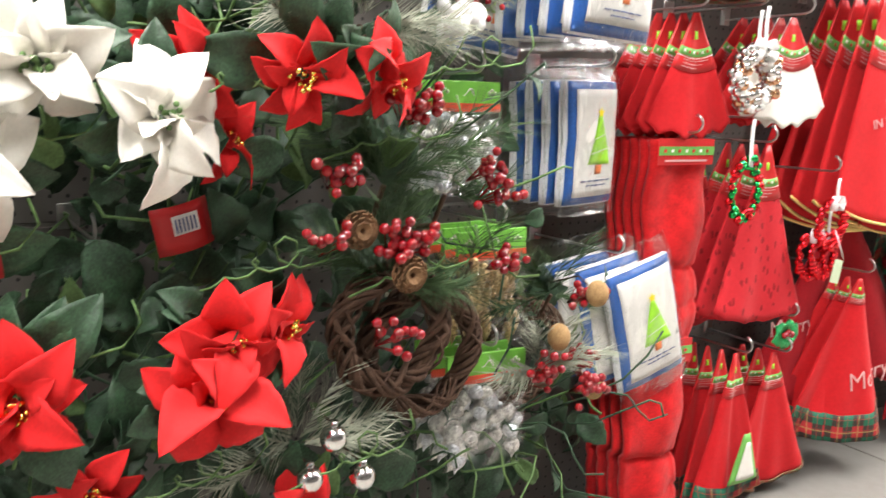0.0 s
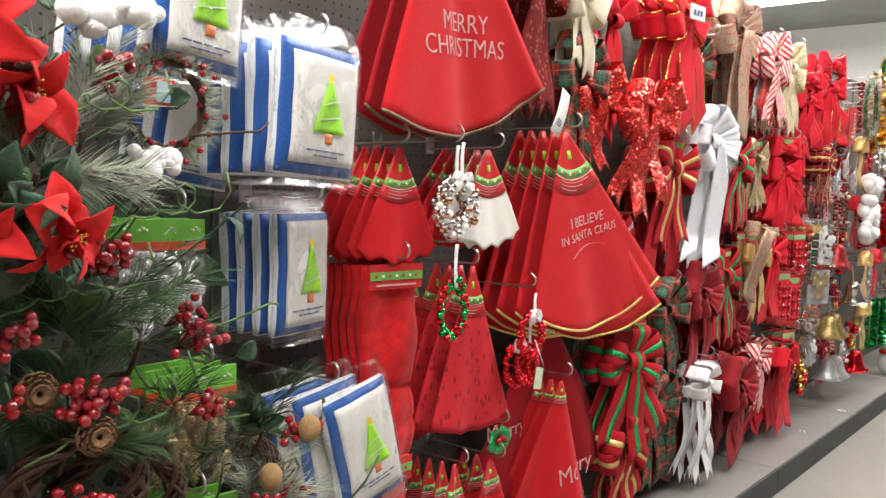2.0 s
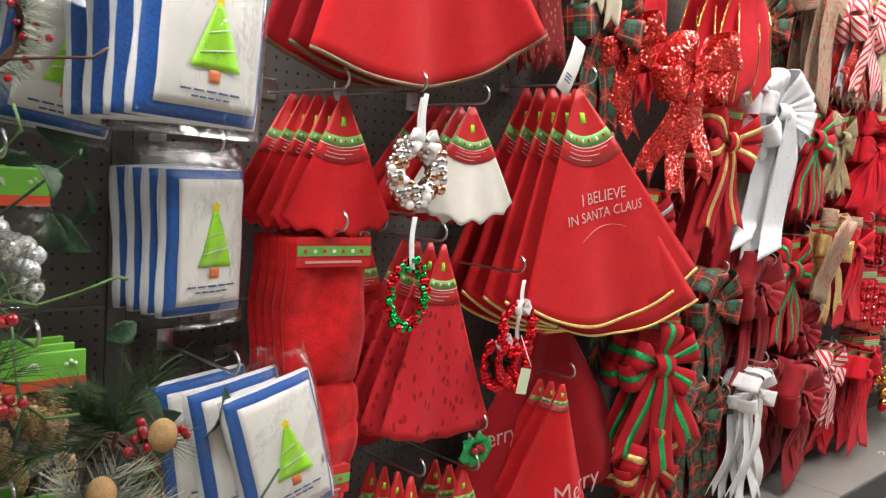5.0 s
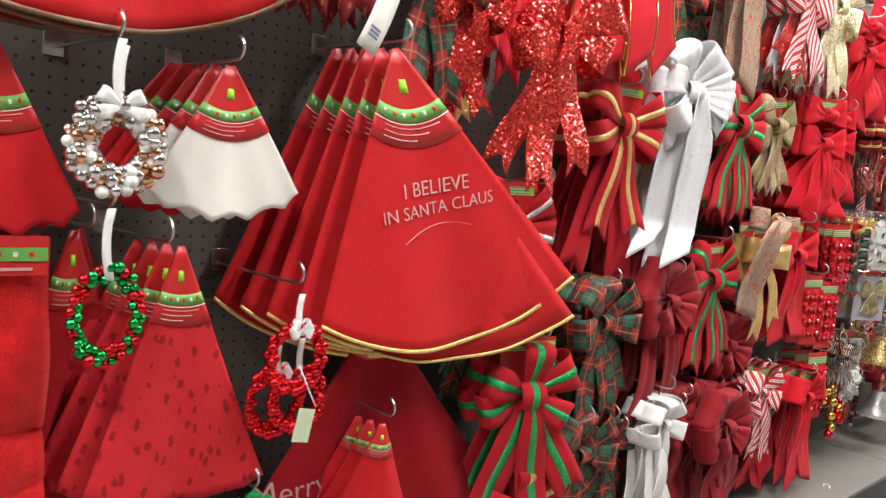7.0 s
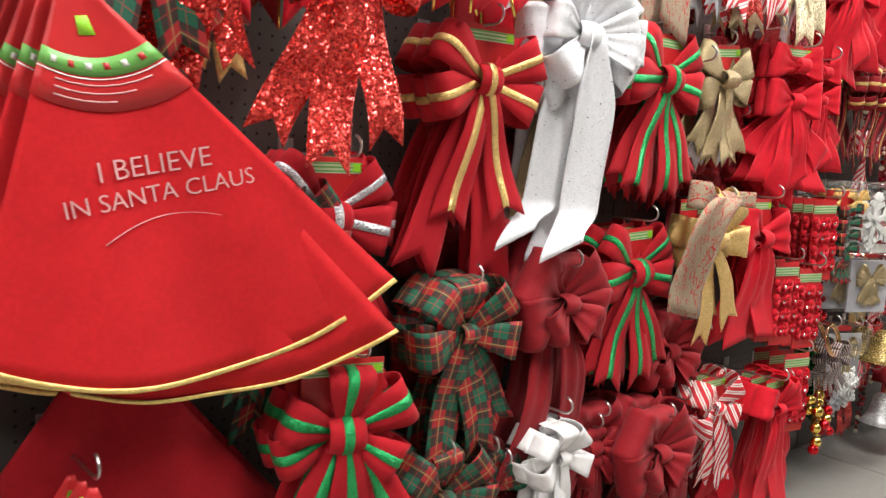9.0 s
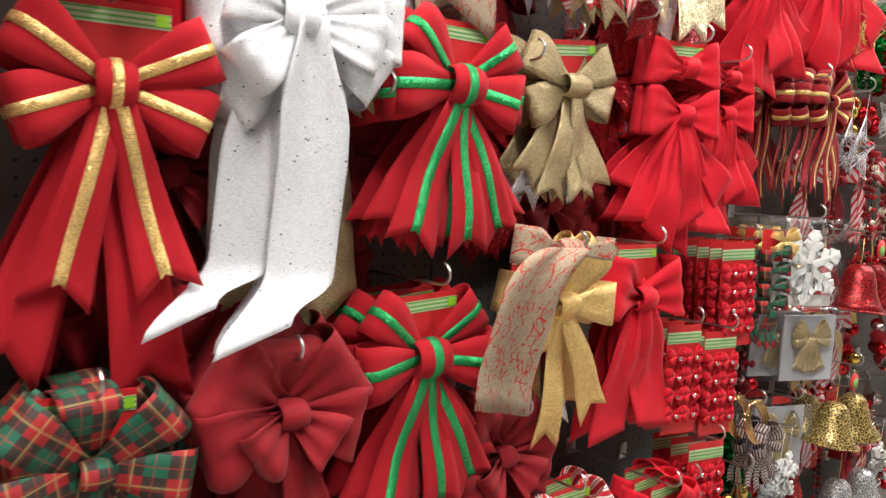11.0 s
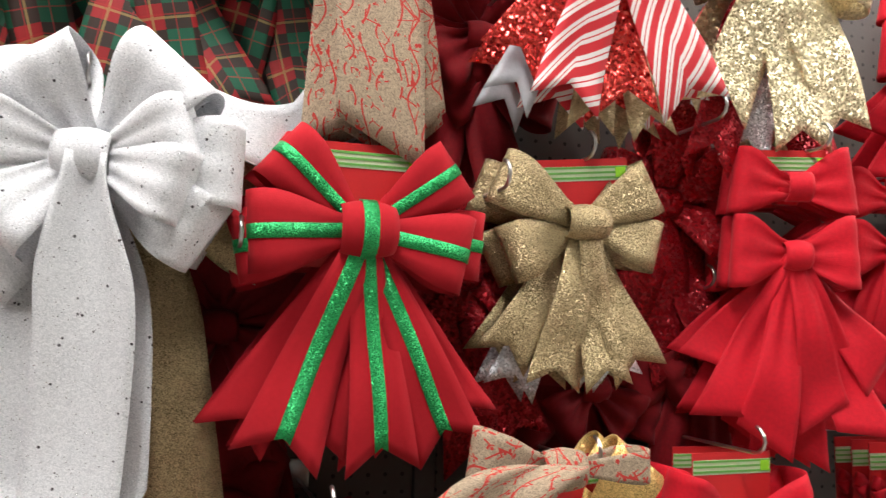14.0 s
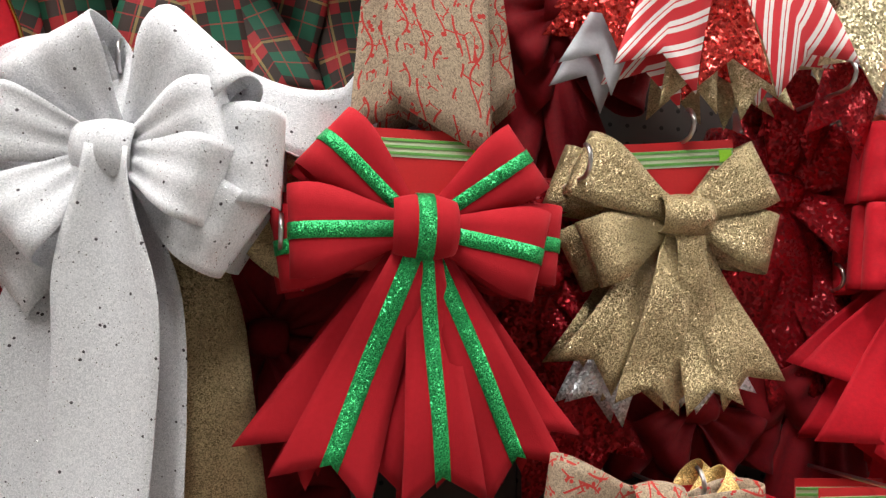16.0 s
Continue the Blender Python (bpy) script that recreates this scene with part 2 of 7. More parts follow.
CARD_RED = material("red_card", (0.60, 0.022, 0.025), rough=0.4, vary=0.06, scale=40)
CARD_GREEN = material("green_print", (0.16, 0.44, 0.09), rough=0.45, vary=0.1, scale=60)
CARD_PALE = material("pale_green_print", (0.58, 0.66, 0.45), rough=0.45, vary=0.06)
CARD_WHITE = material("white_print", (0.78, 0.76, 0.72), rough=0.5, vary=0.05)
CARD_ORANGE = material("orange_red_print", (0.72, 0.08, 0.03), rough=0.45, vary=0.06)
THREAD = material("pale_pink_stitching", (0.66, 0.36, 0.35), rough=0.8, vary=0.1, scale=400)
GOLD_BRAID = material("gold_braid", (0.88, 0.62, 0.22), rough=0.4, metal=0.6, vary=0.3, scale=120, bump=0.6, bump_scale=500)
GREEN_BRAID = material("green_braid", (0.03, 0.15, 0.06), rough=0.5, metal=0.3, dark=(0.30, 0.01, 0.015), vary=0.4, scale=120, bump=0.5)
BLUE_PRINT = material("blue_snow_print", (0.022, 0.11, 0.40), rough=0.4, vary=0.5, scale=260)
TOWEL = material("white_towel", (0.80, 0.80, 0.82), rough=0.95, vary=0.06, scale=40, bump=0.5, bump_scale=350)
LIME = material("lime_print", (0.33, 0.72, 0.03), rough=0.5, vary=0.12, scale=50)
YELLOW = material("yellow_print", (0.88, 0.70, 0.02), rough=0.5, vary=0.05)
BROWN_PRINT = material("brown_print", (0.62, 0.17, 0.05), rough=0.5, vary=0.1)
INK = material("blue_grey_ink", (0.10, 0.13, 0.26), rough=0.6, vary=0.1)
SILVER_FOIL = material("silver_foil", (0.80, 0.78, 0.77), rough=0.18, metal=1.0, vary=0.15)
COPPER_FOIL = material("copper_foil", (0.80, 0.45, 0.28), rough=0.18, metal=1.0, vary=0.15)
RED_FOIL = material("red_foil", (0.75, 0.02, 0.03), rough=0.15, metal=0.9, vary=0.15)
GREEN_FOIL = material("green_foil", (0.02, 0.45, 0.10), rough=0.15, metal=0.9, vary=0.15)
GOLD_FOIL = material("gold_foil", (0.90, 0.62, 0.14), rough=0.16, metal=1.0, vary=0.15)
WHITE_PLASTIC = material("white_plastic", (0.80, 0.80, 0.78), rough=0.4, vary=0.05)
BERRY_RED = material("berry_lacquer", (0.27, 0.004, 0.009), rough=0.22, vary=0.25, scale=60, coat=0.5, per_object=0.2)
PETAL_RED = material("poinsettia_red", (0.66, 0.016, 0.018), rough=0.75, vary=0.15, scale=25, sheen=0.05, bump=0.3, bump_scale=90)
PETAL_WHITE = material("poinsettia_white", (0.80, 0.77, 0.70), rough=0.8, vary=0.07, scale=25, bump=0.3, bump_scale=90)
LEAF = material("silk_leaf_green", (0.030, 0.075, 0.034), rough=0.55, vary=0.7, scale=28, bump=0.8, bump_scale=80, per_object=0.25)
LEAF_LIGHT = material("light_leaf_green", (0.12, 0.21, 0.075), rough=0.6, vary=0.35, scale=20, bump=0.3, bump_scale=60)
PINE = material("pine_needle_green", (0.045, 0.085, 0.030), rough=0.6, vary=0.5, scale=15)
PINE_FROST = material("frosted_needles", (0.34, 0.36, 0.28), rough=0.8, vary=0.45, scale=20)
TWIG = material("grapevine_bark", (0.085, 0.048, 0.032), rough=0.9, vary=0.5, scale=60, bump=0.8, bump_scale=150)
CONE = material("pine_cone_scale", (0.20, 0.11, 0.055), rough=0.8, vary=0.45, scale=50, bump=0.4)
COTTON = material("white_cotton", (0.82, 0.82, 0.82), rough=1.0, vary=0.06, scale=40, bump=0.8, bump_scale=120)
DECK = material("grey_shelf_enamel", (0.21, 0.20, 0.185), rough=0.45, vary=0.1, scale=4, bump=0.05)
KICK = material("dark_kick_plate", (0.032, 0.032, 0.034), rough=0.55, vary=0.3, scale=6)
UPRIGHT = material("dark_upright_enamel", (0.10, 0.095, 0.09), rough=0.5, vary=0.15, scale=8)
FLOOR = material("polished_concrete", (0.255, 0.238, 0.212), rough=0.38, vary=0.10, scale=1.3, bump=0.03, bump_scale=40)
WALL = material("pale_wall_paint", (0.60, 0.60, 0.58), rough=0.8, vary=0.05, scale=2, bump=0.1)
# dark grey for two unseen walls, chosen to cut bounce light onto the goods
WALL_LOW_FILL = material("low_fill_wall_grey", (0.13, 0.125, 0.12), rough=0.8, vary=0.08, scale=2, bump=0.1)
CEIL = material("grey_ceiling_board", (0.30, 0.30, 0.30), rough=0.9, vary=0.1, scale=3, bump=0.3, bump_scale=60)
SIGN_GREEN = material("sign_green", (0.008, 0.085, 0.045), rough=0.4, vary=0.06)
LIGHT_TUBE = material("lit_tube", (1.0, 0.98, 0.94), emit=TUBE_POWER, vary=0.0)


def flocked(name, ground, ink, scale=55.0):
    """Cloth with darker flocked leaf marks."""
    m = material(name, ground, rough=0.85, vary=0.1, scale=14, sheen=0.04, bump=0.25, bump_scale=700)
    nt, bs, N, L = tree_of(m)
    tc, mp, vo, no = N("ShaderNodeTexCoord"), N("ShaderNodeMapping"), N("ShaderNodeTexVoronoi"), N("ShaderNodeTexNoise")
    mp.inputs["Scale"].default_value = (1, 1, 0.6)
    mp.inputs["Rotation"].default_value = (0, 0.7, 0)
    vo.inputs["Scale"].default_value = scale
    no.inputs["Scale"].default_value = scale * 2.5
    L(tc.outputs["Object"], mp.inputs[0]), L(mp.outputs[0], vo.inputs["Vector"]), L(mp.outputs[0], no.inputs["Vector"])
    ad = N("ShaderNodeMath")
    ad.operation = "MULTIPLY_ADD"
    ad.inputs[1].default_value = 0.5
    L(no.outputs["Fac"], ad.inputs[0]), L(vo.outputs["Distance"], ad.inputs[2])
    lt = N("ShaderNodeMath")
    lt.operation = "LESS_THAN"
    lt.inputs[1].default_value = 0.52
    L(ad.outputs[0], lt.inputs[0])
    old = bs.inputs["Base Color"].links[0].from_socket
    L(blend(nt, lt.outputs[0], old, ink), bs.inputs["Base Color"])
    return m


def specked(name):
    """White linen with scattered glitter flakes."""
    m = material(name, (0.79, 0.795, 0.815), rough=0.6, vary=0.16, scale=130, bump=0.5, bump_scale=900, sheen=0.03)
    nt, bs, N, L = tree_of(m)
    u, v, op = uv_math(nt)
    uv, vo, no = N("ShaderNodeUVMap"), N("ShaderNodeTexVoronoi"), N("ShaderNodeTexNoise")
    vo.inputs["Scale"].default_value = 125
    no.inputs["Scale"].default_value = 22
    L(uv.outputs[0], vo.inputs["Vector"]), L(uv.outputs[0], no.inputs["Vector"])
    sep = N("ShaderNodeSeparateColor")
    L(vo.outputs["Color"], sep.inputs[0])
    spot = op("MULTIPLY", op("LESS_THAN", vo.outputs["Distance"], 0.20), op("GREATER_THAN", op("ADD", sep.outputs[0], op("MULTIPLY", no.outputs["Fac"], 0.7)), 1.19))
    old = bs.inputs["Base Color"].links[0].from_socket
    fib, fsep = N("ShaderNodeTexVoronoi"), N("ShaderNodeSeparateColor")
    fib.inputs["Scale"].default_value = 1000
    L(uv.outputs[0], fib.inputs["Vector"]), L(fib.outputs["Color"], fsep.inputs[0])
    thread = blend(nt, fsep.outputs[0], (0.46, 0.47, 0.50), (0.84, 0.84, 0.86))
    cloth = blend(nt, op("MULTIPLY", no.outputs["Fac"], 0.5), thread, old)
    L(blend(nt, spot, cloth, (0.10, 0.09, 0.10)), bs.inputs["Base Color"])
    L(op("MAXIMUM", op("MULTIPLY", spot, 0.9), op("MULTIPLY", op("GREATER_THAN", fsep.outputs[1], 0.992), 0.8)), bs.inputs["Metallic"])
    L(op("SUBTRACT", 0.7, op("MULTIPLY", op("GREATER_THAN", fsep.outputs[1], 0.992), 0.45)), bs.inputs["Roughness"])
    bp = N("ShaderNodeBump")
    bp.inputs["Strength"].default_value, bp.inputs["Distance"].default_value = 0.5, 0.0006
    L(fsep.outputs[2], bp.inputs["Height"]), L(bp.outputs[0], bs.inputs["Normal"])
    return m


DAMASK = flocked("red_damask_felt", (0.58, 0.02, 0.03), (0.30, 0.01, 0.015))
DAMASK_DARK = flocked("dark_damask", (0.20, 0.012, 0.014), (0.42, 0.10, 0.05), 80)
LINEN_SPECKED = specked("specked_white_linen")
GOLD_PALE = glitter("pale_gold_sequin", (0.92, 0.80, 0.52), (0.45, 0.36, 0.18), scale=350, strength=1.1)


def filigree(name, color, hole):
    """Lacy openwork metal: bright threads round dark gaps."""
    m = bpy.data.materials.new(name)
    m.use_nodes = True
    nt, b, N, L = tree_of(m)
    tc, vo, lt = N("ShaderNodeTexCoord"), N("ShaderNodeTexVoronoi"), N("ShaderNodeMath")
    vo.feature = "DISTANCE_TO_EDGE"
    vo.inputs["Scale"].default_value = 130
    L(tc.outputs["Object"], vo.inputs["Vector"])
    lt.operation = "LESS_THAN"
    lt.inputs[1].default_value = 0.085
    L(vo.outputs["Distance"], lt.inputs[0])
    L(blend(nt, lt.outputs[0], hole, color), b.inputs["Base Color"])
    b.inputs["Metallic"].default_value, b.inputs["Roughness"].default_value = 0.5, 0.35
    bp = N("ShaderNodeBump")
    bp.inputs["Strength"].default_value, bp.inputs["Distance"].default_value = 0.8, 0.002
    L(lt.outputs[0], bp.inputs["Height"]), L(bp.outputs[0], b.inputs["Normal"])
    return m


PINK = material("pink_plush", (0.80, 0.22, 0.25), rough=0.95, vary=0.12, sheen=0.05, bump=0.4)
NEON = material("bright_green_plush", (0.22, 0.85, 0.04), rough=0.95, vary=0.12, bump=0.4)
PALE_BLUE = material("pale_blue_print", (0.45, 0.62, 0.75), rough=0.5, vary=0.2, scale=60)


# ---- building helpers ----
rng = random.Random(7)


def part(name, bm, mat, parent, label="", smooth=True):
    """Links a bmesh as one mesh object under a thing or a part."""
    me = bpy.data.meshes.new(name)
    if smooth:
        for f in bm.faces:
            f.smooth = True
    bm.to_mesh(me)
    bm.free()
    me.materials.append(mat)
    ob = new(name, me)
    ob.parent = parent
    if label:
        ob["label"] = label
    return ob


def thing(name, x, y, z, label, category, group="", kind="", rx=0, ry=0, rz=0):
    e = new(name)
    e.empty_display_size = 0.02
    e.matrix_basis = pose(x, y, z, rx, ry, rz)
    return tagged(e, label, category, group, kind)


def structure(name, bm, mat, label, category, smooth=False):
    ob = part(name, bm, mat, None, smooth=smooth)
    return tagged(ob, label, category, kind="structure")


def box(bm, x0, x1, y0, y1, z0, z1, bevel=0.0, m=None):
    r = bmesh.ops.create_cube(bm, size=1.0)
    vs = r["verts"]
    for v in vs:
        v.co = Vector(((x0 + x1) / 2 + v.co.x * (x1 - x0), (y0 + y1) / 2 + v.co.y * (y1 - y0), (z0 + z1) / 2 + v.co.z * (z1 - z0)))
        if m is not None:
            v.co = m @ v.co
    if bevel:
        es = list({e for v in vs for e in v.link_edges})
        bmesh.ops.bevel(bm, geom=es, offset=bevel, segments=2, affect="EDGES", profile=0.5)
    return bm


def boxed(*a, **k):
    return box(bmesh.new(), *a, **k)


def sheet(bm, f, nu, nv, thick=0.0015):
    """A bent sheet of cloth, card or leaf with thickness, from f(u, v); its UV map runs in metres."""
    P = [[Vector(f(i / nu, j / nv)) for j in range(nv + 1)] for i in range(nu + 1)]
    uvl = bm.loops.layers.uv.verify()
    us, vs = [[0.0] * (nv + 1) for _ in range(nu + 1)], [[0.0] * (nv + 1) for _ in range(nu + 1)]
    mid = nv // 2
    for i in range(nu + 1):
        for j in range(nv + 1):
            us[i][j] = us[i - 1][mid] + (P[i][mid] - P[i - 1][mid]).length if i else 0.0
        for j in range(1, nv + 1):
            vs[i][j] = vs[i][j - 1] + (P[i][j] - P[i][j - 1]).length
        c = vs[i][mid]
        for j in range(nv + 1):
            vs[i][j] -= c
    A, B = [], []
    for i in range(nu + 1):
        ra, rb = [], []
        for j in range(nv + 1):
            du = P[min(i + 1, nu)][j] - P[max(i - 1, 0)][j]
            dv = P[i][min(j + 1, nv)] - P[i][max(j - 1, 0)]
            n = du.cross(dv)
            n = n.normalized() * thick / 2 if n.length > 1e-12 else Vector((0, -thick / 2, 0))
            ra.append(bm.verts.new(P[i][j] + n)), rb.append(bm.verts.new(P[i][j] - n))
        A.append(ra), B.append(rb)

    def face(vv, ij):
        try:
            fc = bm.faces.new(vv)
        except ValueError:
            return
        for lp, (i, j) in zip(fc.loops, ij):
            lp[uvl].uv = (us[i][j], vs[i][j])

    for i in range(nu):
        for j in range(nv):
            ij = [(i, j), (i + 1, j), (i + 1, j + 1), (i, j + 1)]
            face([A[a][b] for a, b in ij], ij)
            face([B[a][b] for a, b in reversed(ij)], list(reversed(ij)))
    for i in range(nu):
        for j in (0, nv):
            ij = [(i, j), (i, j), (i + 1, j), (i + 1, j)]
            face([A[i][j], B[i][j], B[i + 1][j], A[i + 1][j]], ij)
    for j in range(nv):
        for i in (0, nu):
            ij = [(i, j), (i, j + 1), (i, j + 1), (i, j)]
            face([A[i][j], A[i][j + 1], B[i][j + 1], B[i][j]], ij)
    bmesh.ops.recalc_face_normals(bm, faces=bm.faces[:])
    return bm


def tube(bm, pts, r, sides=6, closed=False):
    """A round wire or twig along points."""
    pts = [Vector(p) for p in pts]
    rings, n = [], len(pts)
    up = Vector((0.31, 0.17, 0.93))
    for i, p in enumerate(pts):
        a = pts[(i - 1) % n] if closed else pts[max(i - 1, 0)]
        b = pts[(i + 1) % n] if closed else pts[min(i + 1, n - 1)]
        d = (b - a).normalized()
        s = d.cross(up)
        s = s.normalized() if s.length > 1e-6 else d.orthogonal().normalized()
        t = d.cross(s)
        rad = r(i / max(1, n - 1)) if callable(r) else r
        rings.append([bm.verts.new(p + (s * math.cos(k * 2 * math.pi / sides) + t * math.sin(k * 2 * math.pi / sides)) * rad) for k in range(sides)])
    for i in range(n if closed else n - 1):
        a, b = rings[i], rings[(i + 1) % n]
        for k in range(sides):
            bm.faces.new([a[k], a[(k + 1) % sides], b[(k + 1) % sides], b[k]])
    if not closed:
        bm.faces.new(list(reversed(rings[0]))), bm.faces.new(rings[-1])
    return bm


def ball(bm, c, r, seg=10, squash=(1, 1, 1)):
    res = bmesh.ops.create_uvsphere(bm, u_segments=seg, v_segments=max(5, seg * 2 // 3), radius=r)
    for v in res["verts"]:
        v.co = Vector((v.co.x * squash[0] + c[0], v.co.y * squash[1] + c[1], v.co.z * squash[2] + c[2]))
    return bm


def lathe(bm, prof, sides=20, c=(0, 0, 0), axis_tilt=None):
    """A turned shape from (radius, z) pairs."""
    rings = []
    for r, z in prof:
        ring = []
        for k in range(sides):
            p = Vector((r * math.cos(2 * math.pi * k / sides), r * math.sin(2 * math.pi * k / sides), z))
            if axis_tilt is not None:
                p = axis_tilt @ p
            ring.append(bm.verts.new(p + Vector(c)))
        rings.append(ring)
    for a, b in zip(rings, rings[1:]):
        for k in range(sides):
            bm.faces.new([a[k], a[(k + 1) % sides], b[(k + 1) % sides], b[k]])
    return bm


def lettering(text, size, mat, parent, place, name="lettering", align="CENTER", thick=0.0006, label=""):
    """Words as a mesh; place(x, z) gives the point of the surface for a letter's own x, z."""
    cu = bpy.data.curves.new(name, "FONT")
    cu.body, cu.size, cu.align_x, cu.extrude = text, size, align, thick
    cu.resolution_u = 3
    cu.offset = -0.009 * size
    tmp = bpy.data.objects.new(name, cu)
    me = bpy.data.meshes.new_from_object(tmp)
    bpy.data.objects.remove(tmp)
    for v in me.vertices:
        p = Vector(place(v.co.x, v.co.y))
        v.co = p + Vector((0, -0.0012 - v.co.z, 0))
    me.materials.clear()
    me.materials.append(mat)
    ob = new(name, me)
    ob.parent = parent
    if label:
        ob["label"] = label
    return ob


def smooth01(x):
    x = max(0.0, min(1.0, x))
    return x * x * (3 - 2 * x)


def peg_hook(x, z, length=0.26, drop=0.0, lift=0.018):
    """A zinc wire hook in the pegboard with its upturned end."""
    h = thing("peg_hook", x, 0, z, "bright zinc wire peg hook pushed into the pegboard", "hook", "peg hooks on the board")
    pts = [(0, 0, 0)] + [(0, -length * k / 6, 0.004 * k / 6 + drop * k / 6) for k in range(1, 7)]
    end = Vector(pts[-1])
    pts += [(0, end.y - lift * math.sin(a) * 1.2, end.z + lift * (1 - math.cos(a))) for a in (0.5, 1.0, 1.5, 2.0, 2.5, 2.9)]
    part("wire", tube(bmesh.new(), pts, 0.0026, 8), METAL_WIRE, h)
    part("foot", boxed(-0.016, 0.016, -0.004, -0.0005, -0.012, 0.028, 0.001), METAL_WIRE, h)
    return h


# ---- structure ----
structure("floor", boxed(-4, 14, -6, 3, -0.1, 0), FLOOR, "pale polished concrete store floor", "floor")
structure("ceiling", boxed(-4.2, 14.2, -6.2, 3.2, 3.6, 3.7), CEIL, "grey suspended store ceiling", "ceiling")
structure("wall_east", boxed(12, 12.15, -6, 3, 0, 3.6), WALL, "pale grey painted end wall of the store", "wall")
# west and south are added out of view, kept dark so shadows deepen
structure("wall_west", boxed(-4.15, -4, -6, 3, 0, 3.6), WALL_LOW_FILL, "plain store wall added out of view to close the room", "wall")
structure("wall_south", boxed(-4, 12, -6.15, -6, 0, 3.6), WALL_LOW_FILL, "plain store wall added out of view to close the room", "wall")
structure("wall_north", boxed(-4, 12, 3, 3.15, 0, 3.6), WALL, "plain store wall added out of view to close the room", "wall")

gondola = thing("gondola_shelving", 0, 0, 0, "long grey pegboard store gondola with a base shelf", "shelving", kind="structure")
BAY = 1.219
X0 = -1.19
for k in range(9):
    x = X0 + k * BAY
    for z0, z1 in ((0.10, 0.862), (0.868, 2.0)):
        part("pegboard_panel", boxed(x + 0.018, x + BAY - 0.018, 0.0, 0.012, z0, z1, 0.002), PEG, gondola, smooth=False)
    part("rail", boxed(x + 0.018, x + BAY - 0.018, 0.002, 0.012, 0.859, 0.871), DECK, gondola, "pale joint strip", smooth=False)
    part("base_shelf", boxed(x + 0.002, x + BAY - 0.002, -0.40, -0.002, 0.085, 0.105, 0.004), DECK, gondola, "light grey enamelled base shelf", smooth=False)
    part("kick_plate", boxed(x + 0.001, x + BAY - 0.001, -0.412, -0.402, 0.0, 0.104, 0.003), KICK, gondola, "dark kick plate", smooth=False)
    part("upright", boxed(x - 0.016, x + 0.016, -0.004, 0.03, 0.10, 2.0, 0.002), UPRIGHT, gondola, "dark slotted upright", smooth=False)
    part("back_panel", boxed(x, x + BAY, 0.05, 0.06, 0.0, 2.0), DECK, gondola, smooth=False)
part("top_cap", boxed(X0 - 0.02, X0 + 9 * BAY, -0.012, 0.065, 2.0, 2.02, 0.004), UPRIGHT, gondola, smooth=False)

# tube lights across the aisle, hung under the ceiling
for k in range(5):
    x = -3.1 + 3.1 * k
    lamp = thing("ceiling_light", x, 0.2, 3.35, "white fluorescent batten hanging under the ceiling", "ceiling light", "rows of tube lights")
    part("batten", boxed(-0.06, 0.06, -2.65, 2.65, 0.03, 0.09, 0.01), WHITE_PLASTIC, lamp, smooth=False)
    part("tube", tube(bmesh.new(), [(0, -2.6, 0.0), (0, 2.6, 0.0)], 0.028, 10), LIGHT_TUBE, lamp, "glowing white tube")
    for sy in (-2.0, 0, 2.0):
        part("hanger", tube(bmesh.new(), [(0, sy, 0.09), (0, sy, 0.25)], 0.006), METAL_WIRE, lamp)
    ld = bpy.data.lights.new("tube_light", "AREA")
    ld.shape, ld.size, ld.size_y, ld.energy, ld.color = "RECTANGLE", 0.25, 5.2, 178, (1.0, 0.97, 0.935)
    lo = new("tube_light", ld)
    lo.matrix_basis = pose(x, 0.2, 3.31)

# round price sign and the stripe along the end wall
sign = thing("price_sign", 11.99, 0.94, 3.02, "round dark green price sign with yellow figures", "sign", rz=-90)
prof = [(0.0, 0.0), (0.19, 0.0), (0.19, 0.02), (0.0, 0.02)]
part("disc", lathe(bmesh.new(), prof, 24, axis_tilt=Matrix.Rotation(radians(90), 3, "X")), SIGN_GREEN, sign)
part("rim", tube(bmesh.new(), [(0.178 * math.cos(a * math.pi / 16), -0.022, 0.178 * math.sin(a * math.pi / 16)) for a in range(32)], 0.006, 6, True), YELLOW, sign)
lettering("$", 0.14, YELLOW, sign, lambda x, z: (x - 0.095, -0.022, z - 0.04))
lettering("1", 0.31, YELLOW, sign, lambda x, z: (x * 1.2 + 0.015, -0.022, z - 0.105))
part("bar", boxed(0.06, 0.14, -0.026, -0.021, -0.06, -0.04), YELLOW, sign, smooth=False)
stripe = thing("wall_stripe", 11.99, 0, 2.62, "dark green and yellow stripe along the end wall", "wall band", kind="structure", rz=-90)
part("green_band", boxed(-3, 6, -0.012, 0.0, -0.13, 0.13), SIGN_GREEN, stripe, smooth=False)
part("yellow_band", boxed(-3, 6, -0.016, -0.0125, -0.03, 0.04), YELLOW, stripe, smooth=False)


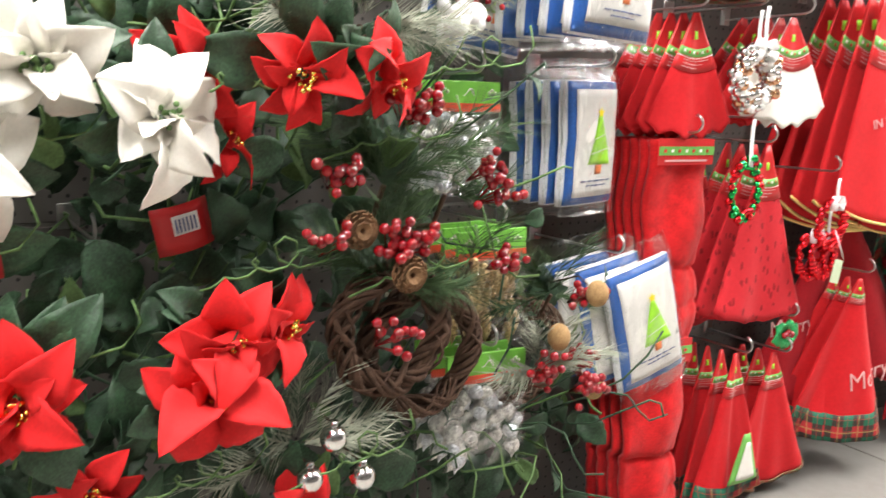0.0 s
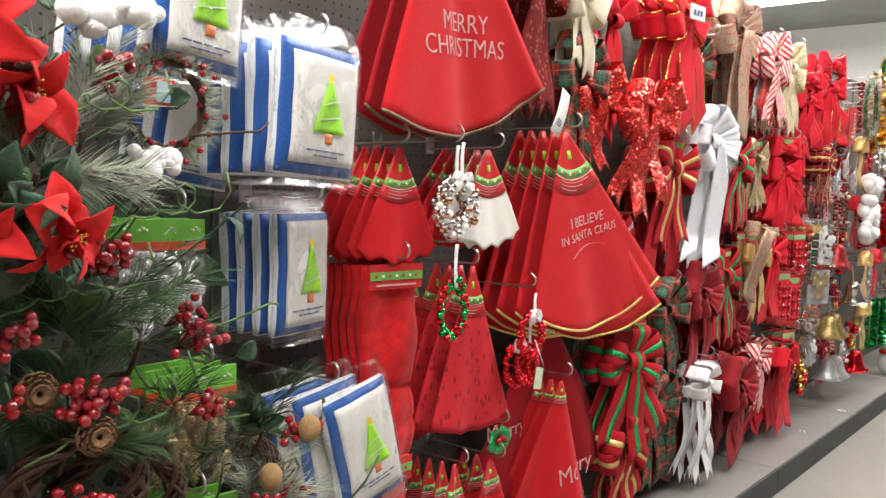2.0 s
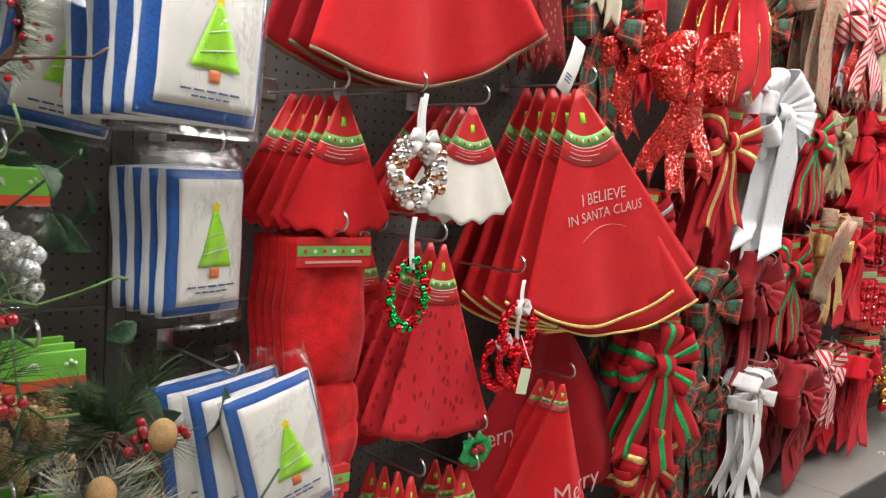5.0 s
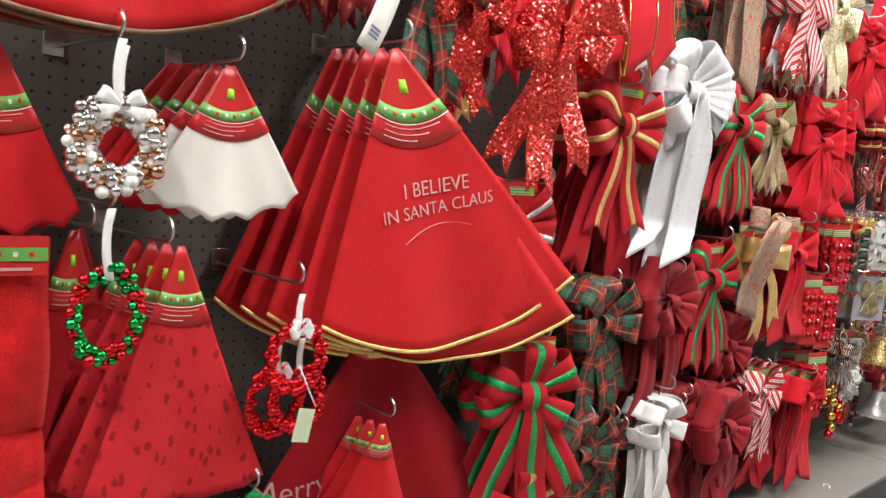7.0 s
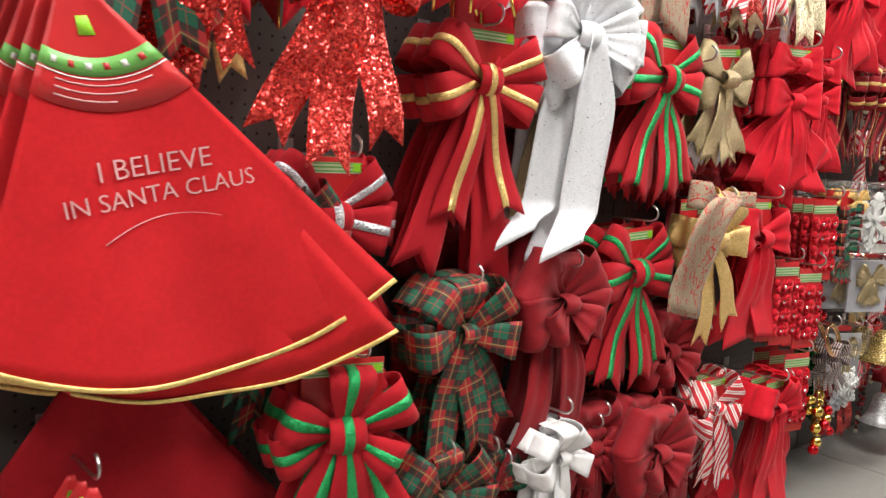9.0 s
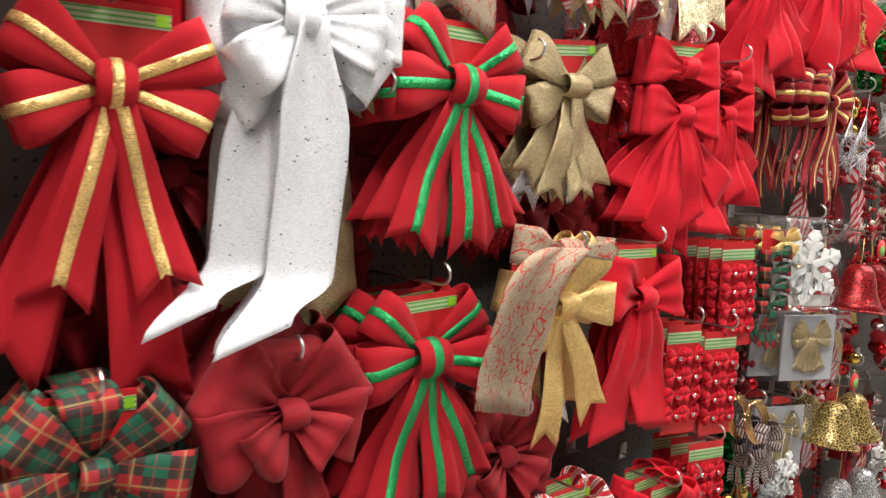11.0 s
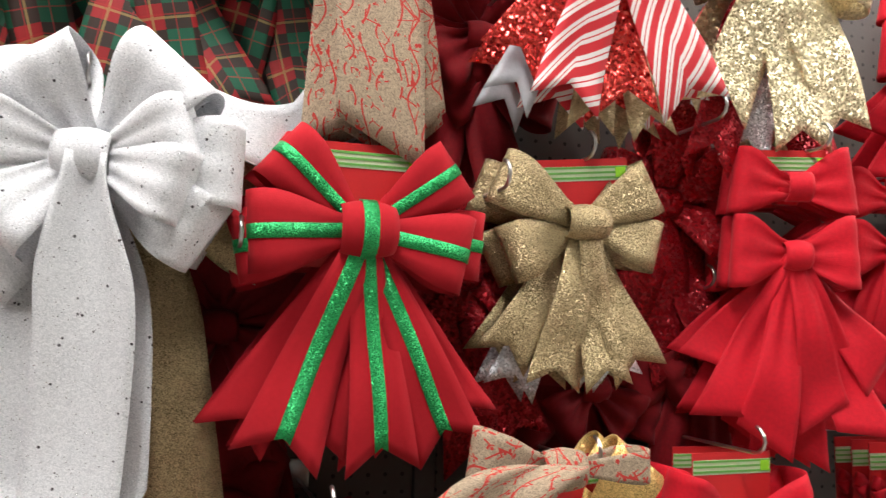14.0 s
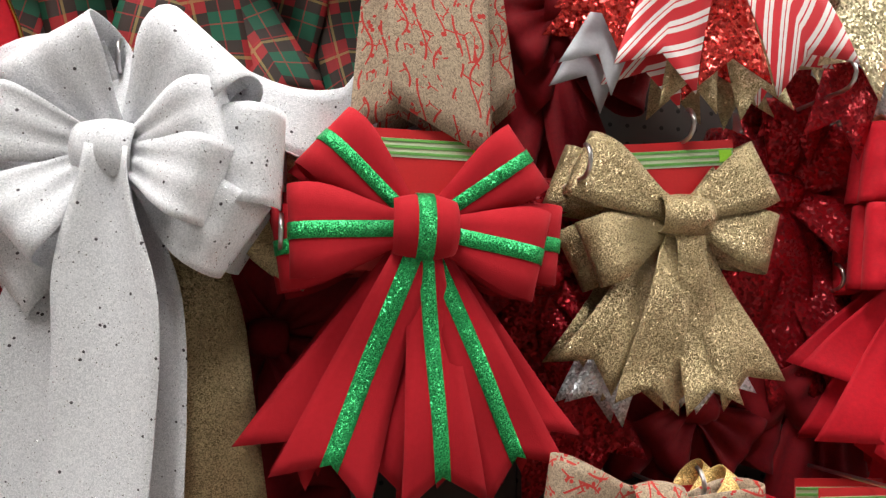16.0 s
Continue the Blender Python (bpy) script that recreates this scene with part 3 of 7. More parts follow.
# ---- makers: bows, cards, skirts ----
def loop_surface(ang, L, w, h, lift=0.0, pinch=0.32, pleat=0.0, width_lean=0.0):
    """One loop of a bow: out from the knot in front, round its end and back behind."""
    a = radians(ang)
    d, s = Vector((math.cos(a), 0, math.sin(a))), Vector((-math.sin(a), 0, math.cos(a)))

    def f(u, v):
        r = L * math.sin(math.pi * u) ** 0.75
        y = -h * math.sin(2 * math.pi * u) * (0.55 + 0.45 * math.sin(math.pi * u)) - lift
        k = r / L
        ww = w * (pinch + (1 - pinch) * smooth01(k * 1.15))
        c = (v - 0.5) * ww
        y -= pleat * math.cos(v * 5 * math.pi) * (1 - 0.75 * k) * (1 if u < 0.5 else 0.3)
        p = d * (r + width_lean * c) + s * c
        return (p.x, y, p.z)

    return f


def tail_surface(ang, L, w, lift=0.0, wave=0.006, cut="notch", phase=0.0, pinch=0.4, bend=0.0, flare=0.0, fold=0.0, stiff=False):
    """One hanging tail, ang degrees from straight down, positive to the right."""
    a = radians(ang)
    d, s = Vector((math.sin(a), 0, -math.cos(a))), Vector((math.cos(a), 0, math.sin(a)))

    def f(u, v):
        e = 1.0
        if cut == "notch":
            e = 1 - 0.11 * (1 - abs(2 * v - 1))
        elif cut == "slant":
            e = 1 - 0.14 * v
        elif cut == "slant_left":
            e = 1 - 0.14 * (1 - v)
        r = L * u * (1 - (1 - e) * smooth01(u * 1.5 - 0.5) / 1.0)
        ww = w * (pinch + (1 - pinch) * (u if stiff else smooth01(u * 2.6))) * (1 + flare * u)
        c = (v - 0.5) * ww
        y = -lift * (1 - 0.3 * u) - wave * math.sin(phase + u * 7.0) - 0.15 * ww * math.cos(math.pi * (v - 0.5)) * (1 - smooth01(u * 1.8)) - bend * u * u - fold * ww * math.cos(v * 4 * math.pi + phase) * (1 - smooth01(u * 1.15))
        p = d * r + s * c
        return (p.x, y, p.z)

    return f


def narrowed(f, a, b, proud, even=None):
    """The same surface between two shares of its width, a little in front; even keeps the band's width along a widening tail."""
    def g(u, v):
        k = 0.75 / even(u) if even else 1.0
        lo, hi = 0.5 + max(-0.5, (a - 0.5) * k), 0.5 + min(0.5, (b - 0.5) * k)
        p = Vector(f(u, lo + (hi - lo) * v))
        q, q2 = Vector(f(min(1, u + 0.01), 0.5)), Vector(f(max(0, u - 0.01), 0.5))
        n = (q - q2).cross(Vector(f(u, 1)) - Vector(f(u, 0)))
        if n.length > 1e-9:
            n.normalize()
        else:
            n = Vector((0, -1, 0))
        return p + n * proud
    return g


def store_card(parent, w, h, z, y=0.004, tilt=0.0, band=True):
    """The red backing card of a bow with its striped band."""
    m = pose(0, y, z, 0, tilt, 0)
    c = part("card", boxed(-w / 2, w / 2, -0.0006, 0.0006, -h, 0, m=m), CARD_RED, parent, "red printed backing card", smooth=False)
    if band:
        bm = bmesh.new()
        box(bm, -w / 2 + 0.001, w / 2 - 0.001, -0.0016, -0.0009, -0.030, -0.010, m=m)
        part("band", bm, CARD_PALE, c, "pale green striped band", smooth=False)
        for k in range(3):
            part("stripe", boxed(-w / 2 + 0.001, w / 2 - 0.001, -0.0024, -0.0018, -0.0275 + 0.007 * k, -0.0245 + 0.007 * k, m=m), CARD_GREEN, c, smooth=False)
        part("price_box", boxed(w * 0.36, w * 0.47, -0.0032, -0.0026, -0.026, -0.012, m=m), LIME, c, smooth=False)
    return c


def knot_mesh(kx, ky, kz, lift):
    bm = bmesh.new()

    def f(u, v):
        a = math.pi * (u * 1.3 - 0.15)
        b = 0.82 + 0.18 * math.sin(math.pi * v)
        return (kx * (v - 0.5) * (1.0 + 0.12 * math.sin(math.pi * u)), -lift - ky * math.sin(a) * b, kz / 2 * math.cos(a) * b * 1.02)

    sheet(bm, f, 14, 8, 0.002)
    return bm


HUNG = set()


def make_bow(name, label, x, y, z, cloth, loops, tails, knot=(0.04, 0.02, 0.045), stripe=None, depth=0.03, card=None,
             tail_cut="notch", pleat=0.0, rz=0.0, ry=0.0, rx=0.0, back_cloth=None, group="hanging gift bows", wave=0.006, knot_cloth=None, stripe_w=(0.38, 0.62), edges=None,
             category="bow", lean=0.0, tail_pinch=0.4, bend=0.0, stiff=False):
    spot = (round(x, 1), round(z, 1), id(cloth))
    if spot in HUNG:  # those behind on the same hook hang a little askew
        ry, x, rz = ry + rng.uniform(-4, 4), x + rng.uniform(-0.008, 0.008), rz + rng.uniform(-5, 5)
    HUNG.add(spot)
    b = thing(name, x, y, z, label, category, group, rx=rx, ry=ry, rz=rz)
    for i, (ang, L, w, lift) in enumerate(loops):
        f = loop_surface(ang, L, w, depth, lift, pleat=pleat, width_lean=lean)
        lp = part("loop", sheet(bmesh.new(), f, 20, 10 if pleat else 4), cloth, b)
        if stripe:
            part("stripe", sheet(bmesh.new(), narrowed(f, *stripe_w, 0.0016, (lambda u: 0.32 + 0.68 * smooth01(1.15 * math.sin(math.pi * u) ** 0.75)) if stiff else None), 22, 2, 0.0008), stripe, lp)
        if edges:
            for e0, e1 in ((0.0, 0.05), (0.95, 1.0)):
                part("edging", sheet(bmesh.new(), narrowed(f, e0, e1, 0.0012), 20, 1, 0.0012), edges, lp)
    for i, (ang, L, w, lift, *more) in enumerate(tails):
        c = more[0] if more and more[0] else cloth
        cut = more[1] if len(more) > 1 else tail_cut
        f = tail_surface(ang, L, w, lift, wave, cut, phase=i * 1.7 + x * 9, pinch=tail_pinch, bend=bend, fold=0.07 if pleat else 0.0, stiff=stiff)
        tl = part("tail", sheet(bmesh.new(), f, 16, 12 if pleat else 6), c, b)
        if stripe and c is cloth and lift >= 0:
            part("stripe", sheet(bmesh.new(), narrowed(f, *stripe_w, 0.0016, (lambda u: tail_pinch + (1 - tail_pinch) * u) if stiff else None), 16, 2, 0.0008), stripe, tl)
        if edges and c is cloth:
            for e0, e1 in ((0.0, 0.05), (0.95, 1.0)):
                part("edging", sheet(bmesh.new(), narrowed(f, e0, e1, 0.0014), 16, 1, 0.0012), edges, tl)
    if knot:
        kx, ky, kz = knot
        k = part("knot", knot_mesh(kx, ky, kz, 0.008), knot_cloth or cloth, b)
        if stripe:
            def g(u, v):
                a = math.pi * (u * 1.2 - 0.1)
                return (kx * (v - 0.5) * 0.3, -0.008 - (ky + 0.0015) * math.sin(a), (kz / 2 + 0.0015) * math.cos(a) * 1.02)
            part("stripe", sheet(bmesh.new(), g, 12, 2, 0.0008), stripe, k)
    if card:
        w, h, cz = card[:3]
        store_card(b, w, h, cz, y=0.012, tilt=card[3] if len(card) > 3 else 0)
    return b


def fan_point(a0, a1, R, scallop, ripple, folds, phase, tip, R2=None):
    """The hanging cloth of a folded tree skirt, from its tip down."""
    def f(u, v):
        a = radians(a0 + (a1 - a0) * v)
        r = tip + (R + ((R2 or R) - R) * v - tip) * u
        if scallop:
            r -= scallop * abs(math.cos(math.pi * 4 * v)) * u ** 6
        y = -ripple * u * math.sin(2 * math.pi * folds * v + phase) - 0.02 * u * math.sin(math.pi * v) - 0.3 * ripple * u * u * math.sin(2 * math.pi * 2.7 * folds * v + 2 * phase) - 0.004 * math.sin(5 * u + 6 * v + phase) * u
        return (r * math.sin(a), y, -r * math.cos(a))
    return f


def make_skirt(label, x, y, z, cloth, R, a0, a1, trim=None, scallop=0.0, ripple=0.012, folds=1.0, phase=0.0, rz=0.0, rx=0.0, ry=0.0,
               card=0.26, words=(), tip=0.012, R2=None, group="folded tree skirts on hooks", trim_w=0.0055, under=None, trim_label="gold braid edging", plaid_hem=0.0):
    s = thing("tree_skirt", x, y, z, label, "tree skirt", group, rz=rz, rx=rx, ry=ry)
    f = fan_point(a0, a1, R, scallop, ripple, folds, phase, tip, R2)
    cl = part("cloth", sheet(bmesh.new(), f, 22, 34, 0.003), cloth, s)
    if trim:
        part("trim", sheet(bmesh.new(), lambda u, v: Vector(f(1 - trim_w / R * (1 - u) + 0.003 * u, v)) + Vector((0, -0.0025, 0)), 2, 34, 0.004), trim, s, trim_label)
    if plaid_hem:
        part("hem", sheet(bmesh.new(), lambda u, v: Vector(f(1 - plaid_hem / R * (1 - u), v)) + Vector((0, -0.0035, 0)), 4, 34, 0.002), PLAID, s, "red and green plaid hem")
    if under:
        g = fan_point(a0 + under[0], a1 + under[1], R * under[2], scallop, ripple, folds, phase + 1, tip, R2 * under[2] if R2 else None)
        part("underlayer", sheet(bmesh.new(), lambda u, v: Vector(g(u, v)) + Vector((0, 0.012, 0)), 14, 24, 0.003), cloth, s)
        if trim:
            part("trim", sheet(bmesh.new(), lambda u, v: Vector(g(1 - trim_w / R * (1 - u), v)) + Vector((0, 0.0095, 0)), 2, 24, 0.004), trim, s, trim_label)
    if card:
        k = card / R

        def on(u0, u1, proud):
            return lambda u, v: Vector(f((u0 + (u1 - u0) * u) * k, v * 1.02 - 0.01)) + Vector((0, -proud, 0))

        cd = part("card", sheet(bmesh.new(), on(0, 1, 0.003), 6, 12, 0.001), CARD_RED, s, "red printed header card")
        part("band", sheet(bmesh.new(), on(0.60, 0.74, 0.0042), 2, 12, 0.0006), CARD_GREEN, cd, "green band with small holly marks")
        part("line", sheet(bmesh.new(), on(0.755, 0.765, 0.0042), 1, 12, 0.0006), CARD_WHITE, cd)
        part("mark", sheet(bmesh.new(), lambda u, v: Vector(on(0.30, 0.44, 0.0044)(u, 0.40 + 0.2 * v)), 2, 2, 0.0006), LIME, cd)
        for q in range(3):
            part("text_bar", sheet(bmesh.new(), lambda u, v: Vector(on(0.80 + 0.06 * q, 0.812 + 0.06 * q, 0.0044)(u, 0.15 + (0.7 - 0.15 * q) * v)), 1, 6, 0.0006), THREAD, cd)
        for q in range(6):
            part("dot", sheet(bmesh.new(), lambda u, v: Vector(on(0.64, 0.69, 0.0052)(u, 0.1 + 0.15 * q + 0.05 * v)), 1, 1, 0.0006), CARD_RED if q % 2 else CARD_WHITE, cd)
    for text, size, wx, wz, turn in words:
        def place(px, pz):
            c, sn = math.cos(radians(turn)), math.sin(radians(turn))
            X, Z = wx + c * px - sn * pz, wz + sn * px + c * pz
            r, a = math.hypot(X, Z), math.degrees(math.atan2(X, -Z))
            u, v = (r - tip) / (R - tip), (a - a0) / (a1 - a0)
            return (X, f(min(u, 1), min(1, max(0, v)))[1] - 0.0015, Z)
        if text:
            lettering(text, size, THREAD, s, place, "lettering", label="white stitched words")
        else:
            part("flourish", tube(bmesh.new(), [place((t / 12 - 0.5) * size, -0.02 * (t / 12 - 0.5) ** 2 * 4) for t in range(13)], 0.0008, 4), THREAD, s)
    return s


# ---- tree skirts ----
SK_SCALLOP = "red felt tree skirt with scalloped hem and header card"
for k in range(5):
    make_skirt(SK_SCALLOP, 1.560 - 0.012 * k, -0.205 + 0.022 * k, 1.276, RED_FELT, 0.27, -24 - 1.0 * k, 26 - 1.5 * k, scallop=0.016, ripple=0.010, folds=1.2, phase=k, card=0.125, rz=-8)
peg_hook(1.53, 1.27, 0.24)
for k in range(5):
    make_skirt("plain white felt tree skirt with scalloped hem and card" if k == 0 else SK_SCALLOP, 1.908 - 0.012 * k, -0.185 + 0.024 * k, 1.293, WHITE_FELT if k < 2 else RED_FELT,
               0.262, -30 - 2 * k, 33 - 2 * k, scallop=0.014, ripple=0.010, folds=1.1, phase=k * 0.7, card=0.125, rz=-6)
peg_hook(1.90, 1.285, 0.22)
for k in range(5):
    make_skirt("red felt tree skirt with gold braid and stitched words" if k == 0 else "red felt tree skirt with gold braid, hung behind another", 2.215 - 0.010 * k, -0.215 + 0.030 * k, 1.367, RED_FELT,
               0.530, -13 - 2.6 * k, 50 - 4.0 * k, R2=0.68, trim=GOLD_BRAID, ripple=0.020, folds=0.9, phase=1.2 + k * 0.6, card=0.165, under=(14, -5, 1.09) if k == 0 else None,
               words=(("I BELIEVE", 0.041, 0.122, -0.268, 11), ("IN SANTA CLAUS", 0.035, 0.134, -0.305, 12), ("", 0.17, 0.130, -0.328, 14)) if k < 2 else (), rz=-7)
peg_hook(2.20, 1.362, 0.26)
for k in range(3):
    # skirts behind the first get darker felt: shade put into their colour
    make_skirt("red felt tree skirt with green braid and stitched greeting" if k == 0 else "red felt tree skirt with green braid, coloured darker for shade behind another", 1.650 - 0.006 * k, -0.23 + 0.035 * k, 1.90, RED_FELT if k == 0 else RED_FELT_DEEP_SHADED,
               0.605, -20 - 2 * k, 42 - 2 * k, trim=GREEN_BRAID, ripple=0.03, folds=1.1, phase=0.6 + 0.8 * k, card=0.17, trim_label="green braid edging",
               words=(("MERRY", 0.062, 0.085, -0.36, 6), ("CHRISTMAS", 0.062, 0.088, -0.415, 6)) if k == 0 else (), rz=2)
peg_hook(1.60, 1.895, 0.26)
for k in range(4):
    make_skirt("red felt tree skirt with flocked sprig pattern", 1.826 - 0.010 * k, -0.215 + 0.028 * k, 1.008, DAMASK, 0.415, -19 - 2.5 * k, 22 - 2 * k, ripple=0.014, folds=0.8, phase=2 + k,
               card=0.125, rz=-4, R2=0.44, scallop=0.006)
peg_hook(1.79, 1.002, 0.24)
for k in range(3):
    make_skirt("red felt tree skirt with plaid hem and stitched greeting", 2.254 - 0.006 * k, -0.225 + 0.03 * k, 0.662, RED_FELT, 0.45, -27 - k, 20 - k, ripple=0.03, folds=1.0, phase=3.4 + k, card=0.07,
               plaid_hem=0.075, words=(("Merry", 0.072, 0.075, -0.30, 8),) if k == 0 else (), rz=-10)
peg_hook(2.25, 0.668, 0.24)
for k in range(2):
    make_skirt("large plain deep red felt tree skirt", 2.30 + 0.02 * k, -0.13 + 0.03 * k, 0.86, RED_FELT_DEEP_SHADED, 0.58, -36, 41, ripple=0.03, folds=1.5, phase=k, card=0.1,
               words=(("Merry", 0.062, -0.19, -0.36, 4),) if k == 0 else ())
peg_hook(2.31, 0.862, 0.16)
for k in range(2):
    # the dark felt here carries the shade between the neighbouring goods
    make_skirt("deep red felt tree skirt, its shade put into the colour", 1.70 + 0.02 * k, -0.12 + 0.03 * k, 1.02, RED_FELT_DEEP_SHADED, 0.46, -20, 18, ripple=0.02, folds=1.2, phase=k, card=0.125)
peg_hook(1.71, 1.014, 0.15)


# ---- stockings ----
def make_stocking(x, y, z, label):
    s = thing("christmas_stocking", x, y, z, label, "stocking", "red stockings on a hook", rz=-3)

    def f(u, v):
        w = 0.165 * (1 + 0.06 * math.sin(u * 5)) * (1 if u < 0.86 else math.sqrt(max(0.02, 1 - ((u - 0.86) / 0.14) ** 2)) * 0.9 + 0.08)
        xx = (v - 0.5) * w + 0.02 * u * u
        y = -0.016 * math.sin(math.pi * v) * (0.5 + 0.6 * u) - 0.007 * math.sin(u * 16 + 2 * v) + 0.016 * math.exp(-((u - 0.56 - 0.04 * v) / 0.018) ** 2) + 0.010 * math.exp(-((u - 0.80 + 0.05 * v) / 0.02) ** 2) - 0.006 * math.sin(9 * v + 4 * u)
        return (xx, y, -0.47 * u)

    part("sock", sheet(bmesh.new(), f, 40, 14, 0.012), RED_PLUSH, s)
    c = part("card", boxed(-0.078, 0.08, -0.026, -0.0245, -0.05, 0.004), CARD_RED, s, "red header card", smooth=False)
    part("band", boxed(-0.077, 0.079, -0.028, -0.0265, -0.030, -0.012), CARD_GREEN, c, "green band with small holly marks", smooth=False)
    part("text_bar", boxed(-0.06, 0.06, -0.028, -0.0265, -0.043, -0.039), THREAD, c, smooth=False)
    for q in range(7):
        part("dot", boxed(-0.065 + 0.02 * q, -0.059 + 0.02 * q, -0.030, -0.0285, -0.024, -0.018), CARD_WHITE if q % 2 else CARD_RED, c, smooth=False)
    part("hanger", tube(bmesh.new(), [(0, 0, -0.01), (0, -0.004, 0.014), (0, 0.004, 0.02)], 0.0015, 5), CARD_RED, s)
    return s


for k in range(5):
    make_stocking(1.552 - 0.004 * k, -0.195 + 0.022 * k, 1.008, "long fuzzy red plush stocking with printed header card")
peg_hook(1.545, 1.022, 0.24)

# ---- bows ----
RG = "large red flocked bow with green glitter stripes"
D_LOOPS = [(190, 0.150, 0.085, -0.014), (-5, 0.152, 0.085, -0.014), (184, 0.136, 0.095, 0.002), (-12, 0.130, 0.095, 0.002), (139, 0.140, 0.080, -0.004), (36, 0.140, 0.080, -0.004)]
D_TAILS = [(-31, 0.285, 0.085, -0.014), (-14, 0.265, 0.10, -0.016), (16, 0.265, 0.10, -0.016), (32, 0.275, 0.075, -0.014), (-20, 0.285, 0.105, 0.002), (6, 0.285, 0.090, 0.008), (24.5, 0.290, 0.092, 0.000)]
KN = (0.060, 0.028, 0.066)
for k in range(3):
    make_bow("gift_bow", RG, 3.533, -0.225 + 0.05 * k, 1.341, BOW_RED, D_LOOPS, D_TAILS, KN, GREEN_GLITTER, depth=0.024, card=(0.15, 0.15, 0.105), stiff=True, tail_pinch=0.30, stripe_w=(0.38, 0.62))
peg_hook(3.54, 1.470, 0.19)
for k in range(3):
    make_bow("gift_bow", RG, 3.495 - 0.01 * k, -0.215 + 0.05 * k, 0.888, BOW_RED, D_LOOPS, D_TAILS, KN, GREEN_GLITTER, depth=0.024, card=(0.15, 0.15, 0.105), stiff=True, tail_pinch=0.30, stripe_w=(0.38, 0.62), ry=-3)
peg_hook(3.50, 1.01, 0.24)
F_LOOPS = [(196, 0.125, 0.075, -0.01), (-30, 0.12, 0.075, 0.006), (160, 0.115, 0.08, 0.0), (28, 0.135, 0.085, 0.0), (88, 0.12, 0.085, 0.004)]
for k in range(2):
    make_bow("gift_bow", RG, 2.67, -0.235 + 0.06 * k, 0.655, BOW_RED, F_LOOPS, [(-20, 0.3, 0.085, 0.0), (8, 0.34, 0.085, 0.012), (32, 0.30, 0.085, 0.0)], KN, GREEN_GLITTER, depth=0.034, card=(0.15, 0.15, 0.13), rz=-14)
peg_hook(2.70, 0.785, 0.24)
for k in range(3):
    make_bow("gift_bow", "large red flocked bow with gold glitter stripes", 2.985 + 0.01 * k, -0.20 + 0.06 * k, 1.290, BOW_RED, [(200, 0.125, 0.085, 0.0), (-22, 0.13, 0.085, 0.0), (150, 0.135, 0.085, 0.004), (25, 0.135, 0.085, 0.004)],
             [(-20, 0.40, 0.10, -0.02), (8, 0.43, 0.11, -0.02), (-14, 0.29, 0.088, 0.006), (15, 0.28, 0.088, 0.006)], (0.045, 0.024, 0.06), GOLD_BRIGHT, depth=0.036, card=(0.15, 0.14, 0.105), rz=-6, stiff=True, tail_pinch=0.35)
peg_hook(2.985, 1.39, 0.22)
# white glittered linen bow with a gold one behind it
W_LOOPS = [(226, 0.170, 0.14, -0.030), (186, 0.150, 0.11, -0.028), (3, 0.158, 0.095, -0.020), (-30, 0.150, 0.085, -0.016), (126, 0.130, 0.105, -0.014), (53, 0.145, 0.105, -0.014), (172, 0.108, 0.075, 0.002), (229, 0.120, 0.082, 0.008), (21, 0.118, 0.068, 0.004), (-14, 0.120, 0.080, 0.010)]


def curling_tail(x0, x1, w, L, sweep, y):
    """A hanging linen tail whose end sweeps aside and forward."""
    def f(u, v):
        t = smooth01((u - 0.76) / 0.24)
        c = (v - 0.5) * w * (0.40 + 0.60 * smooth01(u * 3.2))
        px = x0 + (x1 - x0) * smooth01(u * 2.2) + c - sweep * t
        py = y - 0.012 * math.cos(6 * v + 8 * x0) * (1 - smooth01(u * 1.2)) - 0.006 * math.sin(6 * u + 20 * x1) - 0.055 * t
        return (px, py, -L * u + 0.05 * t * (v - 0.5) + 0.02 * t)
    return f


for k in range(2):
    wb = make_bow("gift_bow", "very large white linen bow with silver glitter specks", 3.229, -0.232 + 0.075 * k, 1.402, LINEN_SPECKED, W_LOOPS, [], (0.052, 0.026, 0.056), depth=0.052, pleat=0.0035, ry=4, rz=-13)
    for x0, x1, w, L, sweep, y in ((-0.008, -0.050, 0.090, 0.45, 0.085, 0.004), (0.010, 0.030, 0.100, 0.465, 0.075, -0.024)):
        part("tail", sheet(bmesh.new(), curling_tail(x0, x1, w, L, sweep, y), 30, 10), LINEN_SPECKED, wb)
make_bow("gift_bow", "gold glitter mesh bow hung behind a white bow", 3.275, -0.155, 1.40, GOLD_GLITTER, [(200, 0.17, 0.10, 0), (-25, 0.18, 0.11, 0), (15, 0.17, 0.10, 0), (150, 0.17, 0.10, 0)], [(9, 0.48, 0.11, 0.0), (-14, 0.46, 0.10, -0.01)], depth=0.03, tail_cut="slant")
make_bow("gift_bow", "gold glitter mesh bow hung behind a white bow", 3.235, -0.05, 1.42, GREY_CLOTH, [(200, 0.16, 0.10, 0), (-25, 0.16, 0.10, 0)], [(-16, 0.46, 0.12, 0.0), (16, 0.42, 0.10, 0)], depth=0.03, tail_cut="slant")
peg_hook(3.22, 1.49, 0.17)
# loose wide white ribbon ends beside the white bow
rb = thing("ribbon_end", 3.229, -0.17, 1.402, "wide white glittered ribbon end with an upturned tip", "ribbon", "white ribbon ends")
